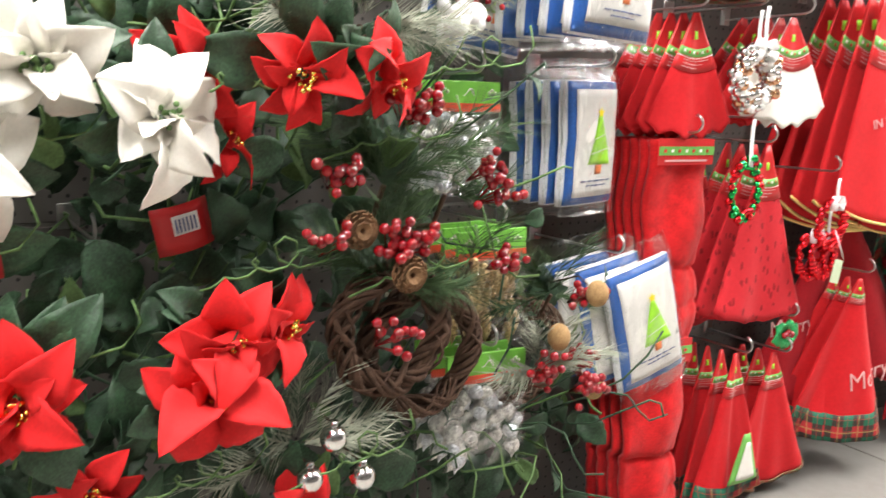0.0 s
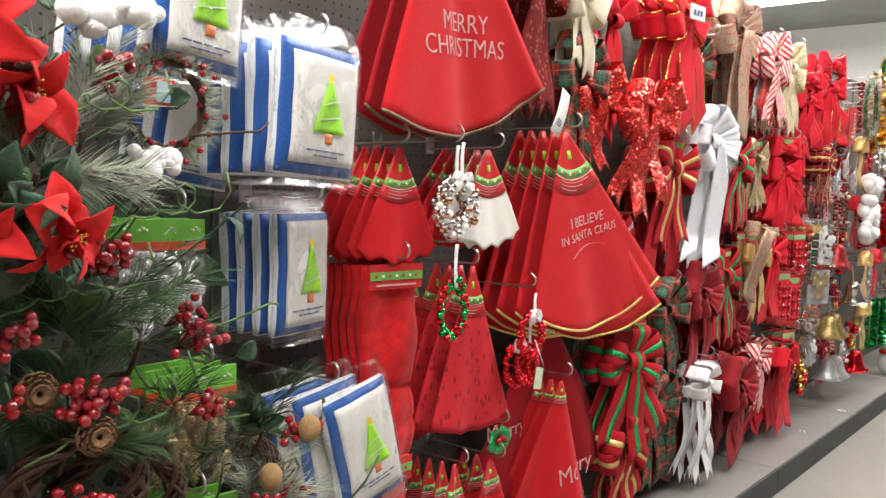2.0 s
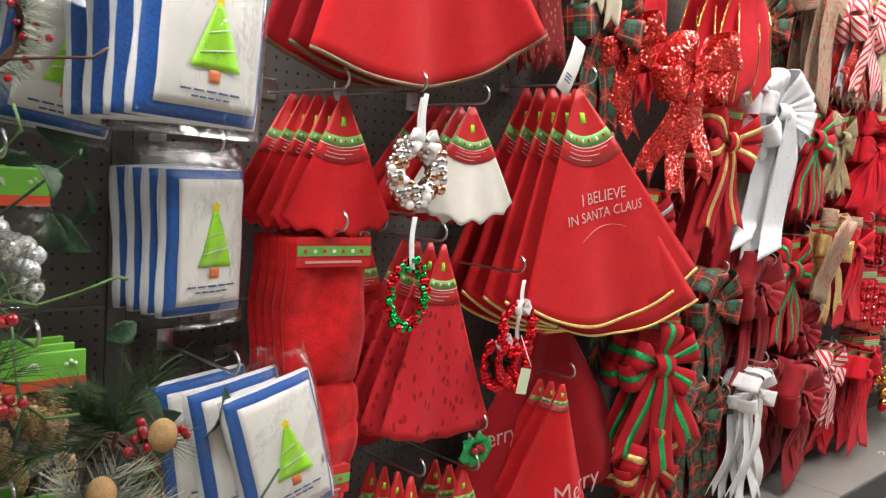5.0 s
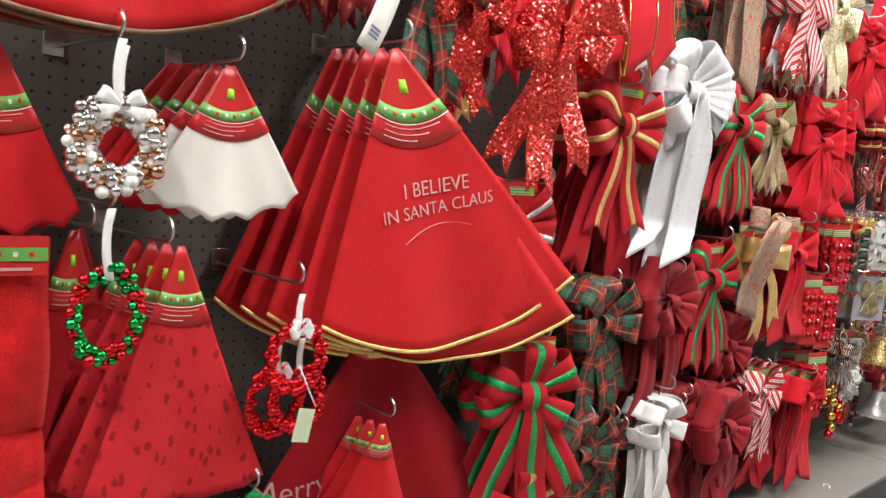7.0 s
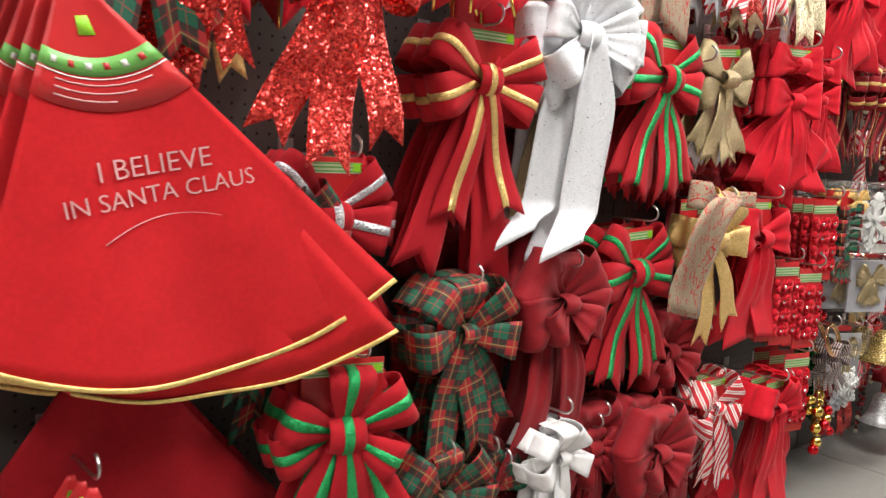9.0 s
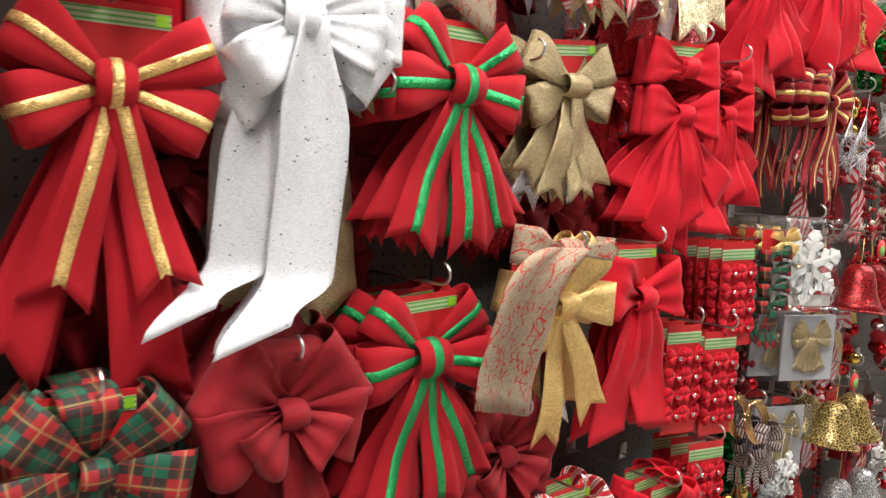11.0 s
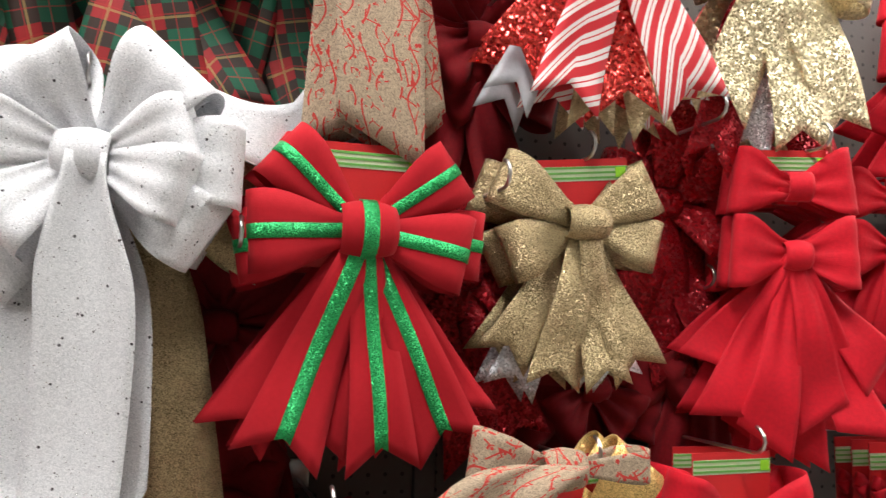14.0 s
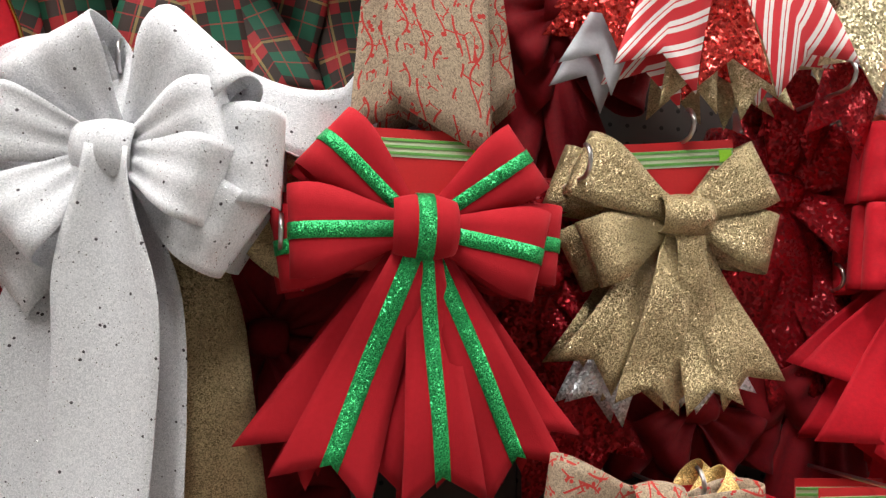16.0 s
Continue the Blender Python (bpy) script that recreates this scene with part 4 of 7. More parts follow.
part("ribbon", sheet(bmesh.new(), lambda u, v: (0.10 + 0.165 * u + 0.012 * (v - 0.5) * u, -0.03 * math.sin(u * 4) + 0.015 * v, 0.092 - 0.034 * math.sin(math.pi * min(1, u * 1.05)) - 0.02 * u + (v - 0.5) * (0.055 + 0.045 * u) + 0.16 * v * max(0, u - 0.72)), 18, 6), LINEN_SPECKED, rb)
part("wire_edge", tube(bmesh.new(), [(0.10 + 0.165 * t / 16, -0.03 * math.sin(t / 4) - 0.001, 0.092 - 0.034 * math.sin(math.pi * min(1, t / 16 * 1.05)) - 0.02 * t / 16 - 0.5 * (0.055 + 0.045 * t / 16)) for t in range(17)], 0.0009, 5), WHITE_SATIN, rb)
rb = thing("ribbon_end", 3.18, -0.17, 1.492, "wide white glittered ribbon end bent like a handle", "ribbon", "white ribbon ends")
part("ribbon", sheet(bmesh.new(), lambda u, v: (0.02 - 0.17 * u, -0.03 * math.sin(u * 4) + 0.03 * v, 0.024 - 0.075 * u * u + 0.050 * (v - 0.5) * (0.8 + 0.4 * u)), 16, 5), LINEN_SPECKED, rb)
part("wire_edge", tube(bmesh.new(), [(0.02 - 0.17 * t / 16, -0.03 * math.sin(t / 4) - 0.001, 0.024 - 0.075 * (t / 16) ** 2 - 0.025 * (0.8 + 0.4 * t / 16)) for t in range(17)], 0.0009, 5), WHITE_SATIN, rb)
# gold glitter bows
G_LOOPS = [(156, 0.136, 0.078, 0.0), (204, 0.118, 0.078, -0.004), (29, 0.120, 0.076, 0.0), (-14, 0.120, 0.070, -0.004)]
G_TAILS = [(-31, 0.215, 0.078, -0.010), (-10, 0.222, 0.078, 0.002), (10, 0.222, 0.070, 0.006), (24, 0.222, 0.085, 0.000), (-22, 0.245, 0.075, -0.03, SILVER_GLITTER), (18, 0.225, 0.08, -0.03, SILVER_GLITTER)]
for k in range(2):
    make_bow("gift_bow", "gold glitter bow on a red printed card", 3.836, -0.195 + 0.05 * k, 1.370, GOLD_GLITTER, G_LOOPS, G_TAILS, (0.054, 0.022, 0.046), depth=0.018, card=(0.145, 0.12, 0.088, -6), tail_pinch=0.34, stiff=True)
peg_hook(3.845, 1.455, 0.19)
for k in range(2):
    make_bow("gift_bow", "bright gold glitter bow on a red printed card", 3.815, -0.225 + 0.05 * k, 0.955, GOLD_BRIGHT, [(165, 0.12, 0.08, -0.004), (210, 0.10, 0.075, -0.006), (48, 0.145, 0.085, 0.0), (-6, 0.14, 0.085, 0.002)],
             [(-10, 0.28, 0.075, 0.0), (22, 0.26, 0.085, 0.004), (2, 0.25, 0.06, -0.03, SILVER_GLITTER)], (0.048, 0.02, 0.048), depth=0.024, card=(0.15, 0.13, 0.105), ry=-4, tail_pinch=0.4, stiff=True)
peg_hook(3.83, 1.058, 0.24)
# sprigged burlap bows: loops and long hanging ends
for k in range(2):
    make_bow("gift_bow", "wide burlap bow printed with red sprigs", 3.535 + 0.02 * k, -0.20 + 0.07 * k, 1.86, SPRIG, [(150, 0.17, 0.11, 0), (30, 0.17, 0.11, 0), (200, 0.16, 0.11, -0.01), (-20, 0.16, 0.11, -0.01), (90, 0.12, 0.11, -0.01)],
             [(-4, 0.425, 0.10, -0.01, None, "slant"), (2, 0.445, 0.108, 0.03, None, "slant_left"), (10, 0.43, 0.09, -0.02, None, "slant")], depth=0.04, pleat=0.004, tail_pinch=0.75, wave=0.004)
peg_hook(3.54, 1.93, 0.24)
bd = thing("gift_bow", 3.775, -0.265, 1.062, "wide burlap bow printed with red sprigs", "bow", "hanging gift bows")
part("knot", knot_mesh(0.05, 0.02, 0.05, 0.0), SPRIG, bd)
part("tail", sheet(bmesh.new(), lambda u, v: (-0.115 * smooth01(u * 1.6) - 0.03 * u + (v - 0.5) * (0.05 + 0.080 * smooth01(u * 3)), -0.05 * math.sin(math.pi * min(1, u * 1.1)) - 0.006 * math.sin(9 * v), -0.25 * u * u - 0.03 * u + 0.045 * math.sin(math.pi * u) - 0.03 * u * (v - 0.5)), 20, 8), SPRIG, bd)
part("loop", sheet(bmesh.new(), loop_surface(2, 0.115, 0.040, 0.03, 0.0), 18, 5), SPRIG, bd)
part("loop", sheet(bmesh.new(), loop_surface(172, 0.11, 0.07, 0.03, -0.02), 18, 5), SPRIG, bd)
# red velvet double bows


def velvet_bow(x, y, z, k=1.0, rz=-22.0, label="red velvet double bow with broad slant-cut tails"):
    b = make_bow("velvet_bow", label, x, y, z, RED_VELVET, [(176, 0.088 * k, 0.105 * k, 0.0), (4, 0.088 * k, 0.105 * k, 0.0)],
                 [(-38, 0.21 * k, 0.080 * k, -0.02, None, "slant"), (-24, 0.27 * k, 0.085 * k, -0.004, None, "slant"), (-9, 0.29 * k, 0.085 * k, 0.010, None, "slant_left"), (10, 0.25 * k, 0.075 * k, 0.012, None, "slant"), (22, 0.29 * k, 0.080 * k, -0.002, None, "slant_left"), (37, 0.22 * k, 0.075 * k, -0.014, None, "slant"), (0, 0.31 * k, 0.12 * k, -0.03)],
                 (0.034 * k, 0.022, 0.042 * k), depth=0.022, pleat=0.004, rz=rz, wave=0.009, group="red velvet bows", stiff=True, tail_pinch=0.32)
    for a in (172, 8):
        part("loop", sheet(bmesh.new(), (lambda f: lambda u, v: Vector(f(u, v)) + Vector((0, 0, 0.098 * k)))(loop_surface(a, 0.086 * k, 0.098 * k, 0.022, -0.008, pleat=0.004)), 18, 10), RED_VELVET, b)
    part("knot", sheet(bmesh.new(), lambda u, v: (0.034 * k * (v - 0.5), -0.012 - 0.024 * math.sin(math.pi * u), 0.098 * k + 0.021 * k * math.cos(math.pi * u)), 8, 6, 0.002), RED_VELVET, b)
    return b


for k in range(4):
    v = velvet_bow(4.165 + 0.012 * k, -0.215 + 0.04 * k, 1.340, 1.0)
    store_card(v, 0.10, 0.06, 0.155, y=0.01)
peg_hook(4.19, 1.49, 0.24)
velvet_bow(4.40, -0.17, 1.36, 0.85)
velvet_bow(4.42, -0.12, 1.36, 0.85)
peg_hook(4.41, 1.48, 0.2)
velvet_bow(4.50, -0.20, 1.70, 0.95), velvet_bow(4.52, -0.14, 1.70, 0.95)
peg_hook(4.5, 1.83, 0.22)
velvet_bow(4.83, -0.21, 1.80, 1.15), velvet_bow(4.85, -0.14, 1.80, 1.1)
peg_hook(4.83, 1.95, 0.24)
for k in range(2):
    make_bow("velvet_bow", "red velvet bow with two broad flat tails on a card", 4.075, -0.205 + 0.05 * k, 0.95, RED_VELVET, [(166, 0.12, 0.13, 0.0), (12, 0.12, 0.13, 0.0)], [(-14, 0.33, 0.11, 0.0, None, "slant"), (14, 0.32, 0.12, 0.008, None, "slant_left"), (0, 0.27, 0.12, -0.02)],
             (0.045, 0.03, 0.055), depth=0.04, pleat=0.009, card=(0.13, 0.12, 0.112), wave=0.008, group="red velvet bows")
peg_hook(4.075, 1.065, 0.24)
# dark red ribbon bows with gold bands, many on one hook
for k in range(5):
    make_bow("ribbon_bow", "dark red ribbon bow with gold centre stripe and streamers", 4.80 - 0.055 * k, -0.225 + 0.03 * k, 1.42, BURGUNDY, [(170, 0.085, 0.05, 0.0), (10, 0.09, 0.05, 0.0), (130, 0.085, 0.05, -0.005), (48, 0.095, 0.055, -0.005), (215, 0.085, 0.05, -0.005), (-32, 0.09, 0.05, -0.005)],
             [(-12, 0.25, 0.034, 0.0), (2, 0.28, 0.034, 0.008), (14, 0.25, 0.034, 0.0), (26, 0.24, 0.034, -0.01), (-22, 0.25, 0.034, -0.01)], (0.03, 0.015, 0.032), GOLD_BRIGHT, depth=0.026, rz=10 * (k % 3), group="dark red ribbon bows")
peg_hook(4.72, 1.47, 0.24)
# burgundy velvet bows low down
BG = [(148, 0.135, 0.125, -0.004), (36, 0.130, 0.120, -0.004), (196, 0.135, 0.115, 0.0), (-14, 0.125, 0.115, 0.0), (92, 0.105, 0.11, -0.014), (218, 0.085, 0.09, 0.014), (-38, 0.085, 0.09, 0.014)]
BGT = [(-16, 0.42, 0.08, -0.01, None, "slant"), (12, 0.45, 0.08, 0.0, None, "slant")]
BGL = "burgundy velvet bow with full puffed loops"
for x, y, z in ((3.222, -0.235, 0.84), (3.23, -0.17, 0.85), (3.56, -0.275, 0.45), (3.58, -0.19, 0.46), (3.18, -0.13, 0.90)):
    make_bow("velvet_bow", BGL, x, y, z, BURGUNDY, BG, BGT if z > 0.6 else [(-10, 0.34, 0.08, 0.0, None, "slant"), (6, 0.335, 0.085, -0.01, None, "slant"), (16, 0.33, 0.08, -0.02, None, "slant")], (0.04, 0.03, 0.045), depth=0.040, pleat=0.006, wave=0.014, group="burgundy velvet bows")
peg_hook(3.22, 0.92, 0.26), peg_hook(3.57, 0.54, 0.29)
# plaid bows
PL = [(140, 0.13, 0.075, 0.0), (40, 0.13, 0.075, 0.0), (190, 0.13, 0.08, 0.0), (-10, 0.13, 0.08, 0.0), (95, 0.11, 0.075, -0.01)]
PLT = [(-12, 0.30, 0.075, 0.0), (14, 0.28, 0.075, 0.0), (32, 0.26, 0.07, -0.01)]
PLL = "red and green plaid wired ribbon bow"
for x, y, z, c in ((2.955, -0.22, 0.80, 1), (2.965, -0.15, 0.80, 0), (3.27, -0.13, 1.70, 0), (3.29, -0.08, 1.70, 0), (3.12, -0.10, 1.73, 0), (3.42, -0.09, 1.73, 0), (2.60, -0.12, 0.98, 0), (2.33, -0.19, 1.53, 0), (2.62, -0.10, 0.90, 0)):
    make_bow("plaid_bow", PLL, x, y, z, PLAID, PL, PLT, (0.035, 0.022, 0.04), depth=0.045, card=(0.12, 0.12, 0.10) if c else None, group="plaid bows")
peg_hook(2.955, 0.90, 0.24), peg_hook(3.27, 1.80, 0.2), peg_hook(2.33, 1.60, 0.22)
# red glitter bows
GLT = [(-25, 0.33, 0.072, -0.012), (-8, 0.35, 0.075, 0.012), (10, 0.31, 0.062, 0.018)]
for x, y, z, q in ((2.64, -0.265, 1.455, 1.0), (2.43, -0.18, 1.50, 0.8)):
    make_bow("glitter_bow", "sparkling red glitter ribbon bow", x, y, z, RED_GLITTER, [(148, 0.105 * q, 0.085 * q, 0.0), (28, 0.15 * q, 0.10 * q, 0.004), (204, 0.135 * q, 0.085 * q, 0.006), (-22, 0.125 * q, 0.085 * q, -0.006)], [(e, f * q, g * q, h) for e, f, g, h in GLT], (0.036, 0.02, 0.04), depth=0.05, rz=-10, wave=0.018, group="red glitter bows")
peg_hook(2.62, 1.50, 0.26)
make_bow("glitter_bow", "narrow gold glitter ribbon bow", 2.46, -0.12, 1.46, GOLD_BRIGHT, [(150, 0.09, 0.05, 0), (40, 0.09, 0.05, 0), (200, 0.09, 0.05, 0)], [(-8, 0.2, 0.05, 0), (12, 0.22, 0.05, 0)], depth=0.04)
# tall red bow with gold-edged ribbon and a white word plaque
for k in range(3):
    t = make_bow("gift_bow", "tall red satin bow with gold wire edges", 2.915 - 0.03 * k, -0.245 + 0.05 * k, 1.80, RED_VELVET, [(150, 0.13, 0.10, 0), (30, 0.13, 0.10, 0), (210, 0.11, 0.09, 0), (-30, 0.11, 0.09, 0)],
                 [(-12, 0.42, 0.10, 0.0), (4, 0.40, 0.10, 0.01), (20, 0.40, 0.11, 0.0)], (0.04, 0.02, 0.05), depth=0.036, edges=GOLD_FOIL, tail_cut="slant", rz=-8)
    if k == 0:
        pl = part("plaque", boxed(-0.045, 0.045, -0.045, -0.038, -0.022, 0.03, 0.004), WHITE_PLASTIC, t, "white lettered plaque", smooth=False)
        for q in range(3):
            part("mark", boxed(-0.03 + 0.02 * q, -0.018 + 0.02 * q, -0.047, -0.0455, -0.006, 0.012), INK, pl, smooth=False)
peg_hook(2.90, 1.90, 0.26)
# cream and damask bows over the skirts
for k in range(2):
    make_bow("gift_bow", "cream brocade bow with two long tails", 2.275, -0.225 + 0.06 * k, 1.735, CREAM, [(150, 0.10, 0.085, 0), (35, 0.11, 0.085, 0), (205, 0.09, 0.08, 0), (-25, 0.10, 0.085, 0)], [(-10, 0.20, 0.05, 0.0), (10, 0.23, 0.06, 0.006)], (0.03, 0.02, 0.035), depth=0.04)
peg_hook(2.27, 1.80, 0.25)
for k in range(3):
    make_bow("gift_bow", "dark red damask ribbon bow", 2.08 + 0.02 * k, -0.20 + 0.06 * k, 1.74, DAMASK_DARK, [(150, 0.12, 0.08, 0), (35, 0.12, 0.08, 0), (200, 0.12, 0.08, 0), (-20, 0.12, 0.08, 0)], [(-8, 0.35, 0.08, 0.0), (10, 0.36, 0.08, 0.0)], depth=0.045)
peg_hook(2.08, 1.82, 0.24)
for k in range(4):
    make_bow("gift_bow", "red satin bow with long narrow tails", 2.42 + 0.07 * k, -0.10 - 0.03 * (k % 2), 1.74, RED_VELVET if k % 2 else BURGUNDY, [(150, 0.12, 0.08, 0), (35, 0.12, 0.08, 0)], [(-8, 0.36, 0.08, 0.0), (10, 0.34, 0.08, 0.0), (0, 0.4, 0.08, -0.02)], depth=0.04, edges=GOLD_FOIL if k == 2 else None)
peg_hook(2.5, 1.82, 0.2)
# candy stripe bows in the top row
CL = [(35, 0.17, 0.11, 0.0), (150, 0.12, 0.09, 0.0), (-15, 0.16, 0.10, 0.0), (200, 0.12, 0.09, 0)]
for k in range(2):
    make_bow("gift_bow", "red and white candy-striped bow with glitter tails", 3.86, -0.235 + 0.06 * k, 1.79, CANDY, CL, [(-33, 0.27, 0.095, -0.012, RED_GLITTER), (-15, 0.285, 0.10, 0.004), (5, 0.275, 0.09, -0.012, RED_GLITTER), (25, 0.29, 0.115, 0.006), (-4, 0.30, 0.07, -0.03, GOLD_GLITTER), (14, 0.31, 0.07, -0.03, GOLD_GLITTER), (-28, 0.31, 0.07, -0.045, GREY_CLOTH)],
             (0.05, 0.022, 0.05), depth=0.03, card=(0.15, 0.12, 0.10), tail_pinch=0.4, stiff=True)
peg_hook(3.86, 1.89, 0.24)
for k in range(2):
    make_bow("gift_bow", "pale gold sequin bow with notched tails", 4.16, -0.21 + 0.06 * k, 1.80, GOLD_PALE, CL, [(-24, 0.29, 0.09, 0.0), (4, 0.31, 0.10, 0.004), (22, 0.30, 0.10, 0.0), (-10, 0.33, 0.09, -0.03, SILVER_GLITTER), (14, 0.36, 0.09, -0.04, DARKRED_GLITTER), (-20, 0.36, 0.08, -0.04, DARKRED_GLITTER)],
             (0.05, 0.022, 0.05), depth=0.03, tail_pinch=0.5)
peg_hook(4.16, 1.90, 0.24)
for k in range(2):
    make_bow("gift_bow", "red bow with fine gold wire edging", 3.00 + 0.03 * k, -0.16 + 0.05 * k, 1.66, RED_VELVET, [(150, 0.12, 0.09, 0), (30, 0.12, 0.09, 0)], [(-6, 0.38, 0.10, 0), (10, 0.36, 0.10, 0)], depth=0.03, edges=GOLD_FOIL)
# low row: white satin, candy stripe, red velvet
for k in range(2):
    make_bow("gift_bow", "white satin bow with curling tails", 3.20, -0.275 + 0.05 * k, 0.515, WHITE_SATIN, [(150, 0.08, 0.05, 0), (45, 0.08, 0.05, 0), (205, 0.085, 0.05, 0), (-20, 0.085, 0.05, 0), (95, 0.07, 0.05, 0)], [(-14, 0.36, 0.05, 0.0), (-3, 0.385, 0.05, 0.008), (9, 0.385, 0.055, 0.0), (15, 0.37, 0.05, -0.01)], (0.025, 0.02, 0.03), depth=0.04, wave=0.016)
peg_hook(3.20, 0.61, 0.28)
for k in range(2):
    make_bow("gift_bow", "small red and white candy-striped bow", 3.87, -0.24 + 0.05 * k, 0.50, CANDY, [(150, 0.11, 0.07, 0), (40, 0.11, 0.07, 0), (205, 0.10, 0.07, 0), (-20, 0.10, 0.07, 0)], [(-8, 0.22, 0.06, 0.0), (18, 0.25, 0.07, 0.006)], (0.03, 0.02, 0.035), depth=0.035, card=(0.11, 0.10, 0.085))
peg_hook(3.87, 0.58, 0.24)
for k in range(3):
    make_bow("velvet_bow", "red velvet bow with long straight tails", 4.12 + 0.02 * k, -0.285 + 0.05 * k, 0.47, RED_VELVET, [(160, 0.10, 0.09, 0), (25, 0.10, 0.10, 0), (60, 0.09, 0.08, 0)], [(-8, 0.335, 0.075, 0.0, None, "slant"), (12, 0.34, 0.09, 0.0, None, "slant_left")], (0.03, 0.02, 0.035), depth=0.035, pleat=0.006, card=(0.10, 0.10, 0.085), group="red velvet bows")
peg_hook(4.12, 0.55, 0.29)

# lowest hooks: more skirts, stockings and bows close over the base shelf
for k in range(4):
    make_stocking(1.53 - 0.004 * k, -0.205 + 0.03 * k, 0.578, "long fuzzy red plush stocking with printed header card")
peg_hook(1.525, 0.593, 0.24)
for k in range(4):
    make_skirt("red felt tree skirt with plaid hem, hung low", 1.775 - 0.006 * k, -0.225 + 0.035 * k, 0.53, RED_FELT, 0.38, -17 - k, 19 - k, ripple=0.016, folds=1.2, phase=k, card=0.11, plaid_hem=0.05)
peg_hook(1.77, 0.526, 0.25)
motif = thing("felt_motif", 1.80, -0.262, 0.26, "white felt tree motif with green edging sewn on a skirt", "felt motif")
part("backing", sheet(bmesh.new(), lambda u, v: ((v - 0.5) * (0.02 + 0.085 * u), -0.004 * math.sin(math.pi * v), 0.07 - 0.12 * u), 8, 6, 0.003), CARD_GREEN, motif, "green felt")
part("front", sheet(bmesh.new(), lambda u, v: ((v - 0.5) * (0.01 + 0.055 * u), -0.006 - 0.004 * math.sin(math.pi * v), 0.05 - 0.09 * u), 8, 6, 0.003), WHITE_FELT, motif, "white felt")
for k in range(3):
    make_skirt("deep red felt tree skirt hung low", 1.955 - 0.006 * k, -0.20 + 0.04 * k, 0.50, RED_FELT, 0.36, -24 - k, 26 - k, ripple=0.02, folds=1.2, phase=k + 1, card=0.10, trim=GREEN_BRAID, trim_label="green braid edging")
peg_hook(1.95, 0.496, 0.23)
for k in range(2):
    make_bow("plaid_bow", PLL, 2.93 + 0.02 * k, -0.21 + 0.07 * k, 0.46, PLAID, PL, PLT, (0.035, 0.022, 0.04), depth=0.045, group="plaid bows")
    make_bow("gift_bow", "large red flocked bow with gold glitter stripes", 2.70 + 0.02 * k, -0.215 + 0.07 * k, 0.36, BOW_RED, F_LOOPS, [(-18, 0.22, 0.085, 0.0), (6, 0.23, 0.085, 0.01), (26, 0.22, 0.085, 0.0)], KN, GOLD_BRIGHT, depth=0.034)
    make_bow("velvet_bow", BGL, 3.40 + 0.02 * k, -0.19 + 0.06 * k, 0.47, BURGUNDY, BG, [(-12, 0.34, 0.08, 0.0, None, "slant"), (10, 0.35, 0.08, 0.0, None, "slant")], (0.04, 0.03, 0.045), depth=0.045, pleat=0.010, wave=0.014, group="burgundy velvet bows")
    make_bow("gift_bow", "dark red damask ribbon bow", 3.08 + 0.02 * k, -0.15 + 0.06 * k, 0.42, DAMASK_DARK, F_LOOPS, [(-14, 0.28, 0.08, 0.0), (8, 0.29, 0.08, 0.0)], depth=0.04)
    make_bow("velvet_bow", BGL, 3.72 + 0.02 * k, -0.17 + 0.06 * k, 0.66, BURGUNDY, BG, BGT, (0.04, 0.03, 0.045), depth=0.045, pleat=0.010, wave=0.014, group="burgundy velvet bows")
    make_bow("glitter_bow", "dark red sequin bow hung deep on its hook", 3.70 + 0.03 * k, -0.10 + 0.04 * k, 1.30, DARKRED_GLITTER, F_LOOPS, [(-20, 0.26, 0.08, 0), (5, 0.28, 0.08, 0), (24, 0.26, 0.08, 0)], depth=0.03)
    make_bow("glitter_bow", "dark red sequin bow hung deep on its hook", 4.02 + 0.03 * k, -0.10 + 0.04 * k, 1.42, DARKRED_GLITTER, F_LOOPS, [(-20, 0.26, 0.08, 0), (5, 0.28, 0.08, 0), (24, 0.26, 0.08, 0)], depth=0.03)
    make_bow("velvet_bow", BGL, 3.38 + 0.02 * k, -0.08 + 0.03 * k, 1.22, BURGUNDY, BG, BGT, (0.04, 0.03, 0.045), depth=0.035, pleat=0.010, wave=0.014, group="burgundy velvet bows")
    make_bow("velvet_bow", BGL, 3.10 + 0.02 * k, -0.08 + 0.03 * k, 1.18, BURGUNDY, BG, BGT, (0.04, 0.03, 0.045), depth=0.035, pleat=0.010, wave=0.014, group="burgundy velvet bows")
for x, z in ((2.93, 0.55), (2.71, 0.46), (3.41, 0.55), (3.09, 0.50), (3.73, 0.75), (3.71, 1.40), (4.03, 1.52), (3.39, 1.31), (3.11, 1.27)):
    peg_hook(x, z, 0.22)
for k in range(3):
    make_bow("gift_bow", "large red flocked bow with silver glitter stripes", 2.69 + 0.01 * k, -0.13 + 0.035 * k, 1.02, BOW_RED, D_LOOPS, D_TAILS, KN, SILVER_GLITTER, depth=0.03, card=(0.15, 0.14, 0.11), stiff=True, tail_pinch=0.30)
peg_hook(2.67, 1.13, 0.23)
for x, y, z in ((3.72, -0.08, 1.64), (3.74, -0.05, 1.60), (4.10, -0.07, 1.20), (3.92, -0.06, 1.14), (3.34, -0.06, 1.02), (3.02, -0.06, 0.98)):
    make_bow("velvet_bow", BGL, x, y, z, BURGUNDY, BG, BGT, (0.04, 0.03, 0.045), depth=0.03, pleat=0.010, wave=0.014, group="burgundy velvet bows")
    peg_hook(x, z + 0.09, 0.1)


